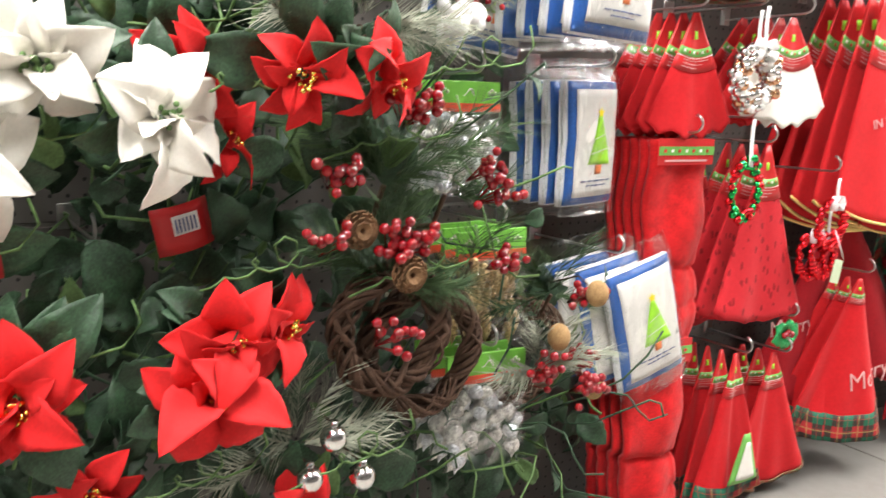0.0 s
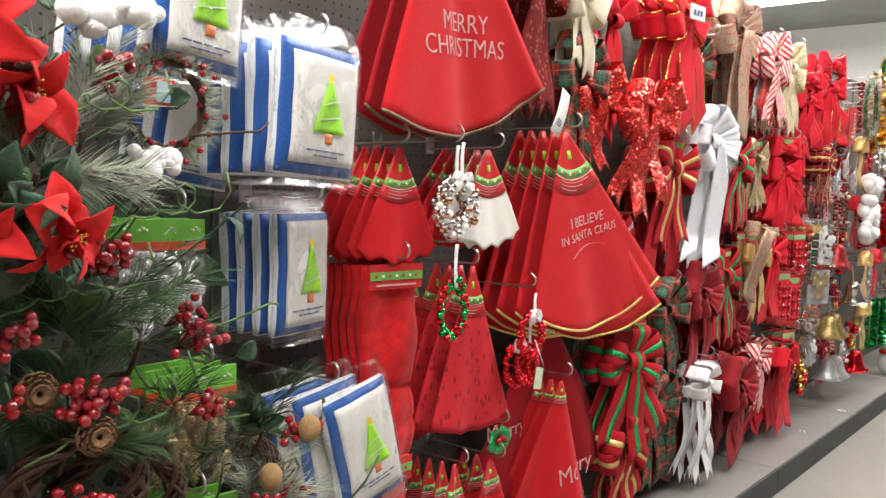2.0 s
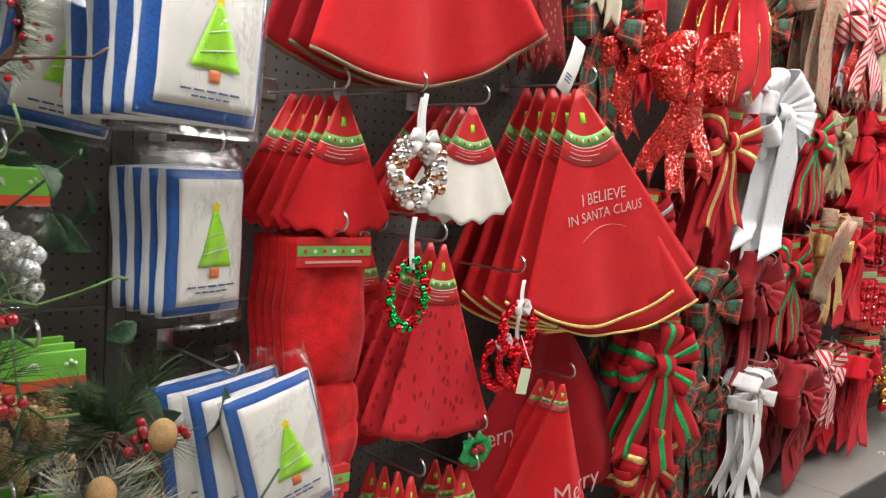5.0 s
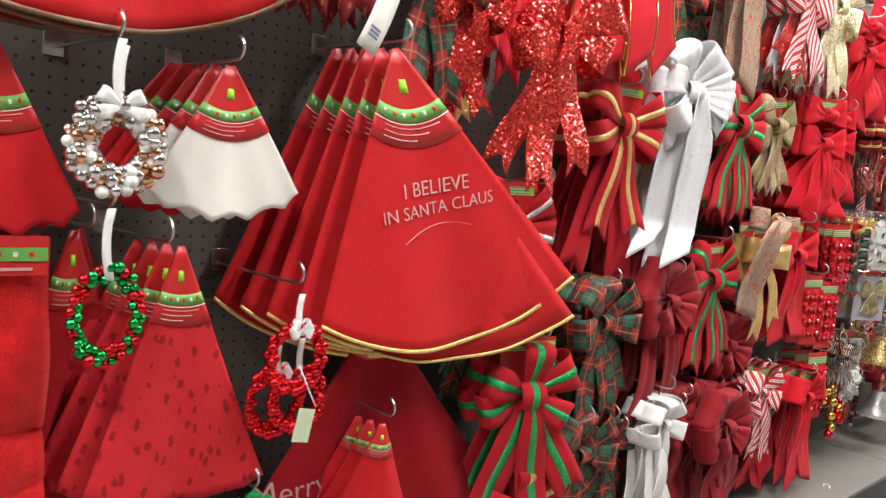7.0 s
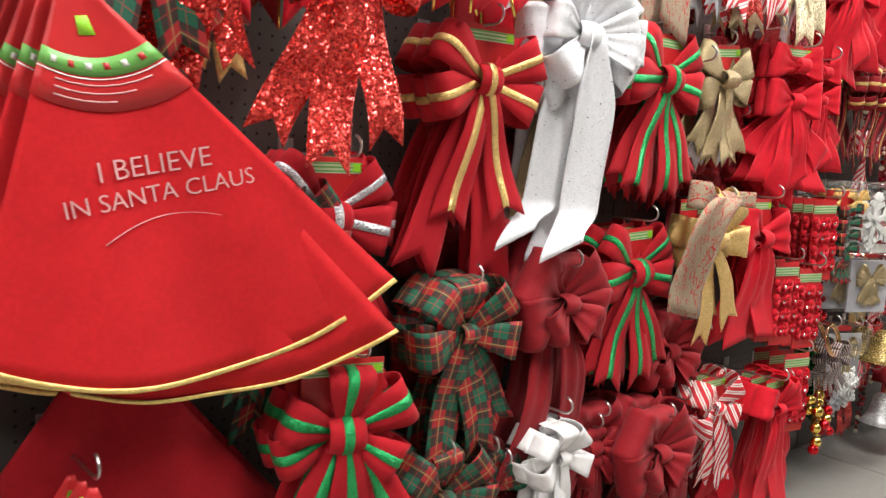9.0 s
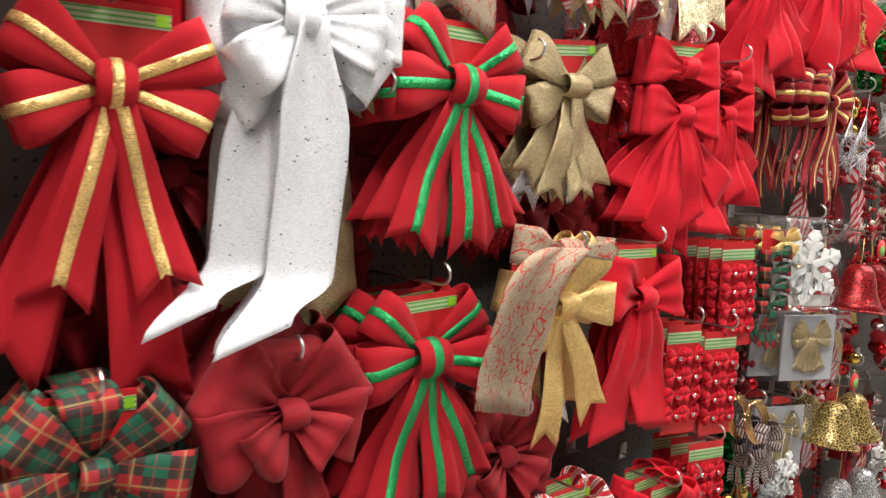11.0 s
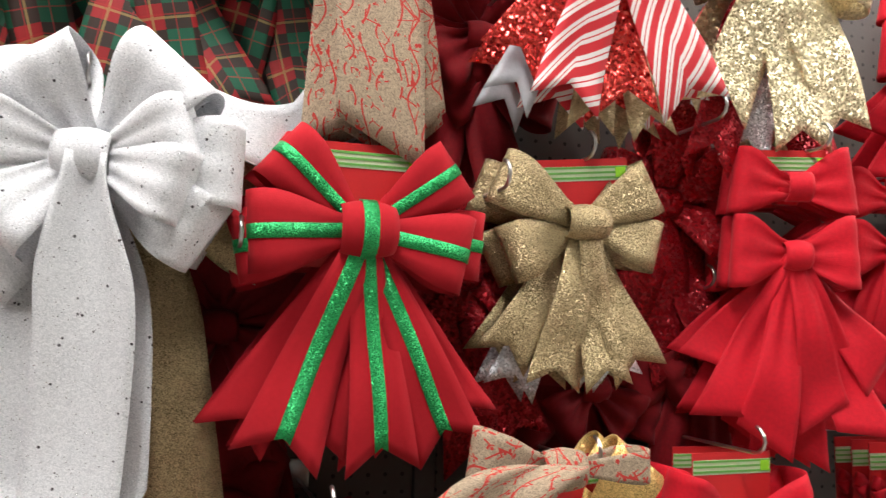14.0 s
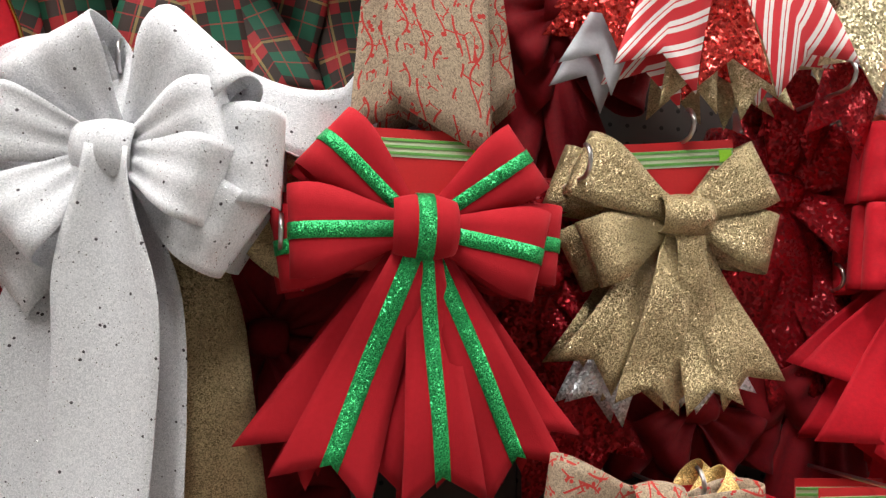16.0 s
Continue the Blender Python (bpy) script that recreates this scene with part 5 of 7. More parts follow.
for x, z, cl, lb in ((3.40, 0.44, BURGUNDY, "burgundy velvet bow with full puffed loops"), (3.76, 0.45, BURGUNDY, "burgundy velvet bow with full puffed loops"), (3.98, 0.44, RED_VELVET, "red velvet bow with long straight tails"), (4.32, 0.42, RED_VELVET, "red velvet bow with long straight tails"), (3.06, 0.45, PLAID, "red and green plaid wired ribbon bow")):
    for k in range(2):
        make_bow("velvet_bow" if cl is not PLAID else "plaid_bow", lb, x, -0.20 + 0.07 * k, z, cl, [(160, 0.10, 0.09, 0), (22, 0.10, 0.09, 0), (95, 0.08, 0.08, -0.01)], [(-14, 0.31, 0.085, 0.0, None, "slant"), (2, 0.32, 0.09, 0.006, None, "slant_left"), (15, 0.31, 0.085, -0.008, None, "slant")], (0.03, 0.02, 0.035), depth=0.03, pleat=0.005, wave=0.012, group="bows close over the base shelf")
    peg_hook(x, z + 0.08, 0.21)


# ---- packs of towels ----
def make_towel_pack(x, y, z, w=0.185, h=0.215, rz=0.0, ry=0.0, rx=0.0, front=True):
    p = thing("towel_pack", x, y, z, "plastic-bagged white towel with blue snow border and tree print", "towel pack", "bagged towels on hooks", rz=rz, ry=ry, rx=rx)

    def pillow(sx, sz, d, y0):
        return lambda u, v: ((v - 0.5) * sx * (1 + 0.03 * math.sin(u * 9)), y0 - d * (math.sin(math.pi * u) * math.sin(math.pi * v)) ** 0.35, (0.5 - u) * sz)

    part("towel", sheet(bmesh.new(), pillow(w * 0.97, h * 0.97, 0.018, -0.002), 14, 12, 0.006), TOWEL, p)
    part("towel_back", sheet(bmesh.new(), pillow(w * 0.97, h * 0.97, -0.010, 0.004), 8, 8, 0.004), TOWEL, p)
    b = w * 0.115
    ph = x * 31 + y * 17

    def front(px, pz, proud):
        u, v = min(0.995, max(0.005, 0.5 - pz / (h * 0.97))), min(0.995, max(0.005, 0.5 + px / (w * 0.97)))
        return -0.0055 - proud - 0.018 * (math.sin(math.pi * u) * math.sin(math.pi * v)) ** 0.35 - 0.0016 * math.sin(11 * u + 7 * v + ph) * math.sin(9 * v - 4 * u)

    def patch(name, x0, x1, z0, z1, proud, mat, label="", parent=p, n=8):
        return part(name, sheet(bmesh.new(), lambda u, v: (x0 + (x1 - x0) * v, front(x0 + (x1 - x0) * v, z1 + (z0 - z1) * u, proud), z1 + (z0 - z1) * u), n, n, 0.0006), mat, parent, label)

    patch("border", -w / 2 + 0.005, w / 2 - 0.005, -h / 2 + 0.006, h / 2 - 0.004, 0.0012, BLUE_PRINT, "blue border with white snow dots", n=16)
    patch("panel", -w / 2 + b * 1.25, w / 2 - b * 0.5, -h / 2 + 0.006 + b * 0.8, h / 2 - b, 0.0030, CARD_WHITE, "white printed panel", n=14)
    cx = w * 0.06
    tr = part("tree", sheet(bmesh.new(), lambda u, v: (cx + (v - 0.5) * (0.008 + w * 0.36 * u), front(cx, 0.056 - 0.095 * u, 0.0050), 0.056 - 0.095 * u), 10, 4, 0.0008), LIME, p, "lime green cut-out tree print")
    for q, zz in enumerate((0.014, -0.014)):
        part("garland", sheet(bmesh.new(), lambda u, v: (cx + (v - 0.5) * (0.034 + 0.02 * q), front(cx, zz, 0.0062), zz + 0.0022 * u + 0.010 * (v - 0.5)), 1, 4, 0.0006), CARD_PALE, tr)
    patch("trunk", cx - 0.009, cx + 0.009, -0.058, -0.040, 0.0050, BROWN_PRINT, n=3)
    bm = bmesh.new()
    bm.faces.new([bm.verts.new((cx + (0.011 if k % 2 == 0 else 0.005) * math.sin(k * math.pi / 5), front(cx, 0.06, 0.0064), 0.060 + (0.011 if k % 2 == 0 else 0.005) * math.cos(k * math.pi / 5))) for k in range(10)])
    part("star", bm, YELLOW, p, smooth=False)
    for q, (ww, zz) in enumerate(((0.10, -0.071), (0.065, -0.080))):
        for k in range(5):
            patch("text_bar", cx + ww * (k / 5 - 0.5), cx + ww * (k / 5 - 0.5) + ww * 0.16, zz - 0.0014, zz + 0.0014, 0.0050, INK, n=1)
    bag = part("bag", sheet(bmesh.new(), lambda u, v: ((v - 0.5) * w * 1.07, -0.0285 - 0.003 * math.sin(17 * u + 9 * v) * math.sin(math.pi * v) + 0.02 * abs(2 * v - 1) ** 6 + (0.02 * max(0, (0.14 - u) / 0.14)), h * 0.66 - u * h * 1.22), 22, 16, 0.0003), FILM, p, "crinkled clear plastic bag")
    bag.visible_shadow = False
    return p


for k in range(5):
    make_towel_pack(1.232 - 0.012 * k, -0.300 + 0.05 * k, 1.305, 0.205, 0.24, ry=2.5 - 1.5 * k, rz=4)
peg_hook(1.23, 1.435, 0.31)
for k in range(4):
    make_towel_pack(0.985 - 0.015 * k, -0.300 + 0.06 * k, 1.452, 0.175, 0.225, ry=3, rz=6)
peg_hook(0.98, 1.58, 0.31)
make_towel_pack(1.10, -0.12, 1.27, 0.175, 0.215, ry=8), make_towel_pack(1.09, -0.06, 1.27, 0.175, 0.215, ry=6)
for k in range(4):
    make_towel_pack(1.312 - 0.008 * k, -0.175 + 0.04 * k, 1.000, 0.16, 0.245, ry=-1 - k, rz=10)
peg_hook(1.31, 1.145, 0.22)
for k in range(3):
    make_towel_pack(1.448 - 0.045 * k, -0.235 + 0.05 * k, 0.635, 0.175, 0.265, ry=-16 + 4 * k, rz=-4)
peg_hook(1.34, 0.79, 0.25)


# ---- ornament packs with printed headers ----
BAG_SILVER = glitter("silver_bead_glitter", (0.86, 0.84, 0.80), (0.30, 0.28, 0.26), metal=0.35, rough=0.3, scale=260, strength=0.9)
BAG_GOLD = glitter("gold_cone_glitter", (0.80, 0.58, 0.30), (0.20, 0.12, 0.05), metal=0.35, rough=0.35, scale=300, strength=0.9)
HEADER_GREEN = material("green_header_print", (0.20, 0.56, 0.07), rough=0.4, vary=0.10, scale=60)


def make_header_pack(x, y, z, w, h, fill, label, rz=0.0):
    p = thing("ornament_pack", x, y, z, label, "ornament pack", "bagged ornaments with green headers", rz=rz)
    hd = part("header", boxed(-w / 2, w / 2, -0.004, 0.004, -0.040, 0.0, 0.001), HEADER_GREEN, p, "green printed header card", smooth=False)
    part("strip", boxed(-w / 2, w / 2, -0.0060, -0.0046, -0.050, -0.036), CARD_ORANGE, hd, "orange-red strip", smooth=False)
    part("script", tube(bmesh.new(), [(0.012 * math.sin(t), -0.0052, -0.018 + 0.006 * math.cos(2.3 * t)) for t in [q * 0.4 for q in range(12)]], 0.0008, 4), CARD_WHITE, hd)
    for sx in (-1, 1):
        for q in range(3):
            part("holly_mark", ball(bmesh.new(), (sx * w * 0.36 + 0.006 * (q - 1), -0.0052, -0.018 + 0.004 * (q % 2)), 0.003, 6), CARD_PALE, hd)
    r = random.Random(int(x * 1000))
    n = 20 if fill in (BAG_SILVER, BAG_GOLD) else 9
    for q in range(n):
        px, pz = r.uniform(-w * 0.40, w * 0.40), -0.06 - (h - 0.07) * (q + 0.5) / n
        if fill in (GOLD_FOIL, BAG_GOLD):
            prof = [(0.0, 0.02)] + [(0.0095 * math.sin(math.pi * (0.2 + 0.8 * t / 14)) * (1.15 if t % 2 else 0.8), 0.02 - 0.0032 * t) for t in range(14)] + [(0.0, -0.026)]
            part("ornament", lathe(bmesh.new(), prof, 9, c=(px, -0.008 + 0.004 * (q % 3), pz)), fill, p)
        else:
            prof = [(0.0, 0.013), (0.004, 0.012), (0.011, 0.006), (0.013, 0.0), (0.010, -0.008), (0.003, -0.016), (0.0, -0.024)]
            k = r.uniform(0.8, 1.15)
            part("ornament", lathe(bmesh.new(), [(e * k, f * k) for e, f in prof], 9, c=(px, -0.008 + 0.004 * (q % 3), pz), axis_tilt=Matrix.Rotation(r.uniform(-0.9, 0.9), 3, "Y")), fill if q % 3 else SILVER_GLITTER, p)
    bag = part("bag", sheet(bmesh.new(), lambda u, v: ((v - 0.5) * w * 1.04, -0.010 - 0.016 * math.sin(math.pi * min(1, u * 1.2)) * math.sin(math.pi * v) - 0.003 * math.sin(23 * u + 11 * v), -0.045 - u * (h - 0.045)), 18, 14, 0.0003), FILM, p, "crinkled clear plastic bag")
    bag.visible_shadow = False
    return p


for k in range(3):
    make_header_pack(0.985, -0.235 + 0.045 * k, 1.108, 0.14, 0.19, BAG_SILVER, "clear bag of silver ornaments under a green header card", rz=4)
    make_header_pack(1.022, -0.275 + 0.045 * k, 0.862, 0.15, 0.20, BAG_GOLD, "clear bag of gold cone ornaments under a green header card", rz=4)
    make_header_pack(0.985, -0.325 + 0.05 * k, 0.665, 0.15, 0.20, BAG_SILVER, "clear bag of silver and red ornaments under a green header card", rz=-6)
peg_hook(0.985, 1.118, 0.26), peg_hook(1.022, 0.872, 0.29), peg_hook(0.985, 0.675, 0.33)


# ---- bead wreaths hung by ribbon ----
def make_bead_wreath(x, y, z, R, mats, label, string, tag=None, rows=2, r=0.009, stretch=1.0, bow=True):
    w = thing("bead_wreath", x, y, z, label, "wreath", "small bead wreaths")
    rr = random.Random(int(x * 999 + z * 77))
    n = int(2 * math.pi * R / (r * 1.35))
    for row in range(rows):
        for k in range(n):
            a = 2 * math.pi * (k + 0.5 * row) / n
            q = R + (row - (rows - 1) / 2) * r * 1.3 + rr.uniform(-0.003, 0.003)
            bm = ball(bmesh.new(), (q * math.cos(a), rr.uniform(-0.008, 0.004) - 0.004 * (row % 2), q * math.sin(a) * stretch), r * rr.uniform(0.8, 1.15), 9)
            part("bead", bm, rr.choice(mats), w)
    part("ribbon", sheet(bmesh.new(), lambda u, v: (0.012 * (v - 0.5) - 0.008 * math.sin(u * 3), -0.014 - 0.002 * math.sin(4 * u), R * stretch - 0.01 + string * u), 8, 2, 0.0008), WHITE_SATIN, w, "white hanging ribbon")
    if bow:
        for a in (150, 30, 200, -20):
            part("ribbon_loop", sheet(bmesh.new(), (lambda f: lambda u, v: Vector(f(u, v)) + Vector((0, -0.014, R * stretch)))(loop_surface(a, 0.034 if R > 0.05 else 0.02, 0.020, 0.010)), 12, 3, 0.0006), WHITE_SATIN, w)
    if tag:
        part("tag", boxed(tag[0] - 0.016, tag[0] + 0.016, -0.028, -0.026, tag[1] - 0.028, tag[1] + 0.028, m=pose(0, 0, 0, 0, 12, 0)), CARD_PALE, w, "pale green price tag", smooth=False)
        part("tag_string", tube(bmesh.new(), [(0, -0.016, -R * stretch * 0.2), (tag[0] * 0.6, -0.024, tag[1] + 0.05), (tag[0], -0.027, tag[1] + 0.025)], 0.0012, 4), WHITE_SATIN, w)
    return w


make_bead_wreath(1.700, -0.262, 1.143, 0.052, [SILVER_FOIL, COPPER_FOIL, WHITE_PLASTIC, SILVER_FOIL], "small wreath of silver and copper bell beads", 0.10, rows=3, r=0.010)
make_bead_wreath(1.715, -0.235, 1.140, 0.050, [SILVER_FOIL, COPPER_FOIL, SILVER_GLITTER], "small wreath of silver and copper bell beads", 0.10, rows=3, r=0.010, bow=False)
make_bead_wreath(1.697, -0.258, 0.905, 0.045, [GREEN_FOIL, GREEN_FOIL, RED_FOIL], "small wreath of green and red bell beads", 0.10, rows=2, r=0.008, stretch=1.35, bow=False)
make_bead_wreath(2.010, -0.272, 0.815, 0.050, [RED_FOIL], "small wreath of shiny red bell beads", 0.07, rows=2, r=0.008, tag=(0.030, -0.105))
make_bead_wreath(1.995, -0.240, 0.735, 0.050, [RED_FOIL], "small wreath of shiny red bell beads", 0.07, rows=2, r=0.008)
make_bead_wreath(2.035, -0.245, 0.735, 0.048, [RED_FOIL], "small wreath of shiny red bell beads", 0.07, rows=2, r=0.008, bow=False)
peg_hook(1.70, 1.285, 0.25), peg_hook(1.70, 1.055, 0.25), peg_hook(2.01, 0.935, 0.26)
cardw = thing("price_card", 2.165, -0.235, 1.405, "white paper price card bent on its hook", "price card", ry=24)
part("card", sheet(bmesh.new(), lambda u, v: ((v - 0.5) * 0.045, -0.006 * math.sin(3 * u), 0.06 - 0.13 * u), 6, 3, 0.0006), CARD_WHITE, cardw)
for q in range(3):
    part("text_bar", boxed(-0.012, 0.010, -0.0075, -0.0068, -0.03 - 0.008 * q, -0.027 - 0.008 * q), INK, cardw, smooth=False)


# holly pieces under the patterned skirt
def make_holly_pick(x, y, z, label):
    p = thing("holly_pick", x, y, z, label, "holly pick", "holly picks")
    for k in range(6):
        a = radians(60 * k + 20)
        part("leaf", sheet(bmesh.new(), lambda u, v: (0.055 * u * math.cos(a) - (v - 0.5) * 0.045 * math.sin(math.pi * u) * (1 + 0.3 * math.sin(18 * u)) * math.sin(a), -0.02 * math.sin(2.5 * u), 0.04 * u * math.sin(a) + (v - 0.5) * 0.045 * math.sin(math.pi * u) * (1 + 0.3 * math.sin(18 * u)) * math.cos(a)), 10, 4, 0.001), GREEN_GLITTER, p)
    for k in range(3):
        part("berry", ball(bmesh.new(), (0.012 * (k - 1), -0.022, 0.006 * (k % 2)), 0.009, 10), BERRY_RED, p)
    return p


for x, y, z in ((1.975, -0.20, 0.535),):
    make_holly_pick(x, y, z, "green glitter holly pick with red berries and ribbon")
peg_hook(1.975, 0.58, 0.22)


# ---- cards of small bows ----
def make_bow_card(x, y, z, w=0.115, h=0.25, rz=0.0, ry=0.0):
    p = thing("bow_card", x, y, z, "red card of small red bows with tiny silver bells", "bow card", "cards of small bows", rz=rz, ry=ry)
    c = part("card", boxed(-w / 2, w / 2, -0.001, 0.001, -h, 0), CARD_RED, p, "red printed card", smooth=False)
    part("band", boxed(-w / 2, w / 2, -0.0024, -0.0014, -0.042, -0.016), CARD_PALE, c, "pale green striped band", smooth=False)
    for q in range(3):
        part("stripe", boxed(-w / 2, w / 2, -0.0036, -0.0028, -0.039 + 0.008 * q, -0.036 + 0.008 * q), CARD_GREEN, c, smooth=False)
    for i in range(2):
        for j in range(4):
            cx, cz = (i - 0.5) * w * 0.5, -0.068 - j * (h - 0.075) / 4
            bm = bmesh.new()
            for a in (160, 20, 215, -35):
                f = loop_surface(a, 0.026, 0.020, 0.008)
                sheet(bm, lambda u, v: Vector(f(u, v)) + Vector((cx, -0.008, cz)), 10, 2, 0.0008)
            part("small_bow", bm, RED_VELVET, p)
            part("bell", ball(bmesh.new(), (cx, -0.020, cz - 0.004), 0.0055, 8), SILVER_FOIL, p)
    return p


for k in range(5):
    make_bow_card(4.430 - 0.003 * k, -0.215 + 0.032 * k, 1.060, 0.10, rz=-14, ry=-2)
    make_bow_card(4.385 - 0.003 * k, -0.215 + 0.032 * k, 0.850, 0.10, rz=-12)
for k in range(3):
    make_bow_card(4.235, -0.215 + 0.045 * k, 0.878, 0.10, rz=-12)
    make_bow_card(4.36, -0.215 + 0.05 * k, 0.585, 0.11, rz=-12)
peg_hook(4.425, 1.068, 0.25), peg_hook(4.378, 0.86, 0.24), peg_hook(4.235, 0.885, 0.24), peg_hook(4.36, 0.595, 0.24)


# ---- flat boxes and bags with snowflakes and gold bows ----
def snowflake_mesh(R, t, y=0.0, arms=6):
    bm = bmesh.new()
    for k in range(arms):
        m = pose(0, y, 0, 0, k * 360 / arms + 8, 0)
        box(bm, -t, t, -0.004, 0.004, 0, R, 0.0015, m=m)
        for s in (-1, 1):
            for q in (0.45, 0.72):
                box(bm, -t * 0.8, t * 0.8, -0.0038, 0.0038, 0, R * (0.34 if q < 0.6 else 0.24), 0.0012, m=m @ pose(0, 0, R * q, 0, s * 52, 0))
    return bm


def make_flake_pack(x, y, z, rz=0.0):
    p = thing("snowflake_pack", x, y, z, "clear bag with a white glittered foam snowflake", "ornament pack", "bagged snowflakes", rz=rz)
    part("snowflake", snowflake_mesh(0.098, 0.010, -0.02), WHITE_PLASTIC, p, "white snowflake")
    part("insert", boxed(-0.09, 0.09, -0.002, 0.0, -0.105, -0.075), CARD_WHITE, p, smooth=False)
    bag = part("bag", sheet(bmesh.new(), lambda u, v: ((v - 0.5) * 0.20, -0.03 - 0.006 * math.sin(19 * u + 7 * v), 0.125 - 0.235 * u), 14, 12, 0.0003), FILM, p, "clear plastic bag")
    bag.visible_shadow = False
    return p


for k in range(4):
    make_flake_pack(4.735 - 0.02 * k, -0.225 + 0.045 * k, 0.992, rz=-24)
peg_hook(4.735, 1.115, 0.25)


def make_gold_box(x, y, z, rz=0.0):
    p = thing("ornament_box", x, y, z, "clear flat box holding a gold glitter bow ornament", "ornament box", "boxed gold bows", rz=rz)
    part("tray", boxed(-0.085, 0.085, -0.002, 0.006, -0.09, 0.09, 0.002), GREY_CLOTH, p, "pale inner tray", smooth=False)
    bm = bmesh.new()
    for a in (165, 15, 140, 40, 195, -15):
        sheet(bm, (lambda f: lambda u, v: Vector(f(u, v)) + Vector((0, -0.012, 0.03)))(loop_surface(a, 0.062, 0.026, 0.010)), 12, 3, 0.001)
    for a in (-24, 0, 22):
        sheet(bm, (lambda f: lambda u, v: Vector(f(u, v)) + Vector((0, -0.010, 0.03)))(tail_surface(a, 0.10, 0.034, 0.002, 0.003)), 8, 3, 0.001)
    part("gold_bow", bm, GOLD_GLITTER, p)
    lid = part("lid", boxed(-0.088, 0.088, -0.034, 0.03, -0.095, 0.10, 0.003), FILM, p, "clear plastic lid", smooth=False)
    lid.visible_shadow = False
    part("hang_tab", boxed(-0.03, 0.03, -0.003, -0.002, 0.10, 0.12), CARD_RED, p, smooth=False)
    return p


for k in range(3):
    make_gold_box(4.815 - 0.03 * k, -0.215 + 0.075 * k, 0.765, rz=-22)
peg_hook(4.815, 0.885, 0.25)
for k in range(2):
    make_gold_box(4.80, -0.16 + 0.075 * k, 0.50, rz=-20)
peg_hook(4.80, 0.62, 0.2)

# string of small plaid bows with a gold bow on top
for k in range(3):
    p = thing("bow_string", 4.575 + 0.005 * k, -0.225 + 0.05 * k, 1.06, "string of small plaid ribbon bows on a card", "bow string", "strings of plaid bows", rz=-16)
    part("card", boxed(-0.035, 0.035, 0.002, 0.004, -0.05, 0.03), CARD_RED, p, smooth=False)
    for q in range(4):
        for s in (0, 180):
            part("loop", sheet(bmesh.new(), (lambda f: lambda u, v: Vector(f(u, v)) + Vector((0, -0.01, -0.03 - 0.042 * q)))(loop_surface(s + 8, 0.042, 0.034, 0.018)), 12, 3), PLAID, p)
    for a in (-12, 3, 14):
        part("tail", sheet(bmesh.new(), (lambda f: lambda u, v: Vector(f(u, v)) + Vector((0, -0.006, -0.16)))(tail_surface(a, 0.11, 0.026, 0.0)), 8, 3), PLAID if a else GOLD_GLITTER, p)
    for a in (150, 30, 215, -35):
        part("gold_loop", sheet(bmesh.new(), (lambda f: lambda u, v: Vector(f(u, v)) + Vector((0.035, 0.0, 0.0)))(loop_surface(a, 0.045, 0.03, 0.014)), 12, 3), GOLD_BRIGHT, p)
peg_hook(4.575, 1.085, 0.24)


# ---- bells ----
def make_bell(x, y, z, k, mat, label, ry=0.0, cord=0.08, rx=0.0):
    b = thing("bell", x, y, z, label, "bell ornament", "large bell ornaments", ry=ry, rx=rx)
    prof = [(0.004, 0.115), (0.022, 0.112), (0.034, 0.098), (0.040, 0.075), (0.046, 0.045), (0.058, 0.018), (0.074, 0.0), (0.071, 0.0), (0.055, 0.017), (0.043, 0.045), (0.037, 0.075)]
    part("body", lathe(bmesh.new(), [(r * k, q * k) for r, q in prof], 28), mat, b)
    part("lip", tube(bmesh.new(), [(0.073 * k * math.cos(t * math.pi / 12), 0.073 * k * math.sin(t * math.pi / 12), 0.002) for t in range(24)], 0.003 * k, 6, True), mat, b)
    part("clapper", ball(bmesh.new(), (0, 0, 0.006 * k), 0.012 * k, 10), mat, b)
    part("cord", tube(bmesh.new(), [(0, 0, 0.11 * k), (0.004, 0, 0.11 * k + cord * 0.5), (0.0, 0, 0.11 * k + cord)], 0.0014, 5), GOLD_BRAID, b)
    return b


FIL_GOLD = filigree("gold_filigree", (0.72, 0.52, 0.18), (0.08, 0.05, 0.015))
FIL_RED = filigree("red_filigree", (0.50, 0.012, 0.015), (0.10, 0.003, 0.005))
FIL_SILVER = filigree("silver_filigree", (0.80, 0.80, 0.80), (0.22, 0.22, 0.22))
make_bell(4.93, -0.245, 0.485, 1.05, FIL_GOLD, "gold filigree bell hanging on a cord", ry=8)
make_bell(5.09, -0.235, 0.485, 1.05, FIL_GOLD, "gold filigree bell hanging on a cord", ry=-6)
make_bell(4.96, -0.15, 0.485, 1.0, FIL_GOLD, "gold filigree bell hanging on a cord", ry=8)
make_bell(5.03, -0.235, 0.855, 1.15, FIL_RED, "red glitter filigree bell hanging on a cord", ry=6)
make_bell(5.20, -0.205, 0.855, 1.1, FIL_RED, "red glitter filigree bell hanging on a cord", ry=-8)
make_bell(5.06, -0.12, 0.855, 1.1, FIL_RED, "red glitter filigree bell hanging on a cord")
make_bell(5.02, -0.235, 0.245, 1.0, FIL_SILVER, "silver filigree bell hanging on a cord", ry=6)
make_bell(5.20, -0.235, 0.245, 1.0, FIL_SILVER, "silver filigree bell hanging on a cord", ry=-10)
make_bell(5.38, -0.26, 0.66, 1.0, SILVER_FOIL, "shiny silver bell hanging on a cord", ry=-20)
make_bell(5.52, -0.26, 0.24, 1.0, RED_FOIL, "shiny red bell hanging on a cord", ry=-8)
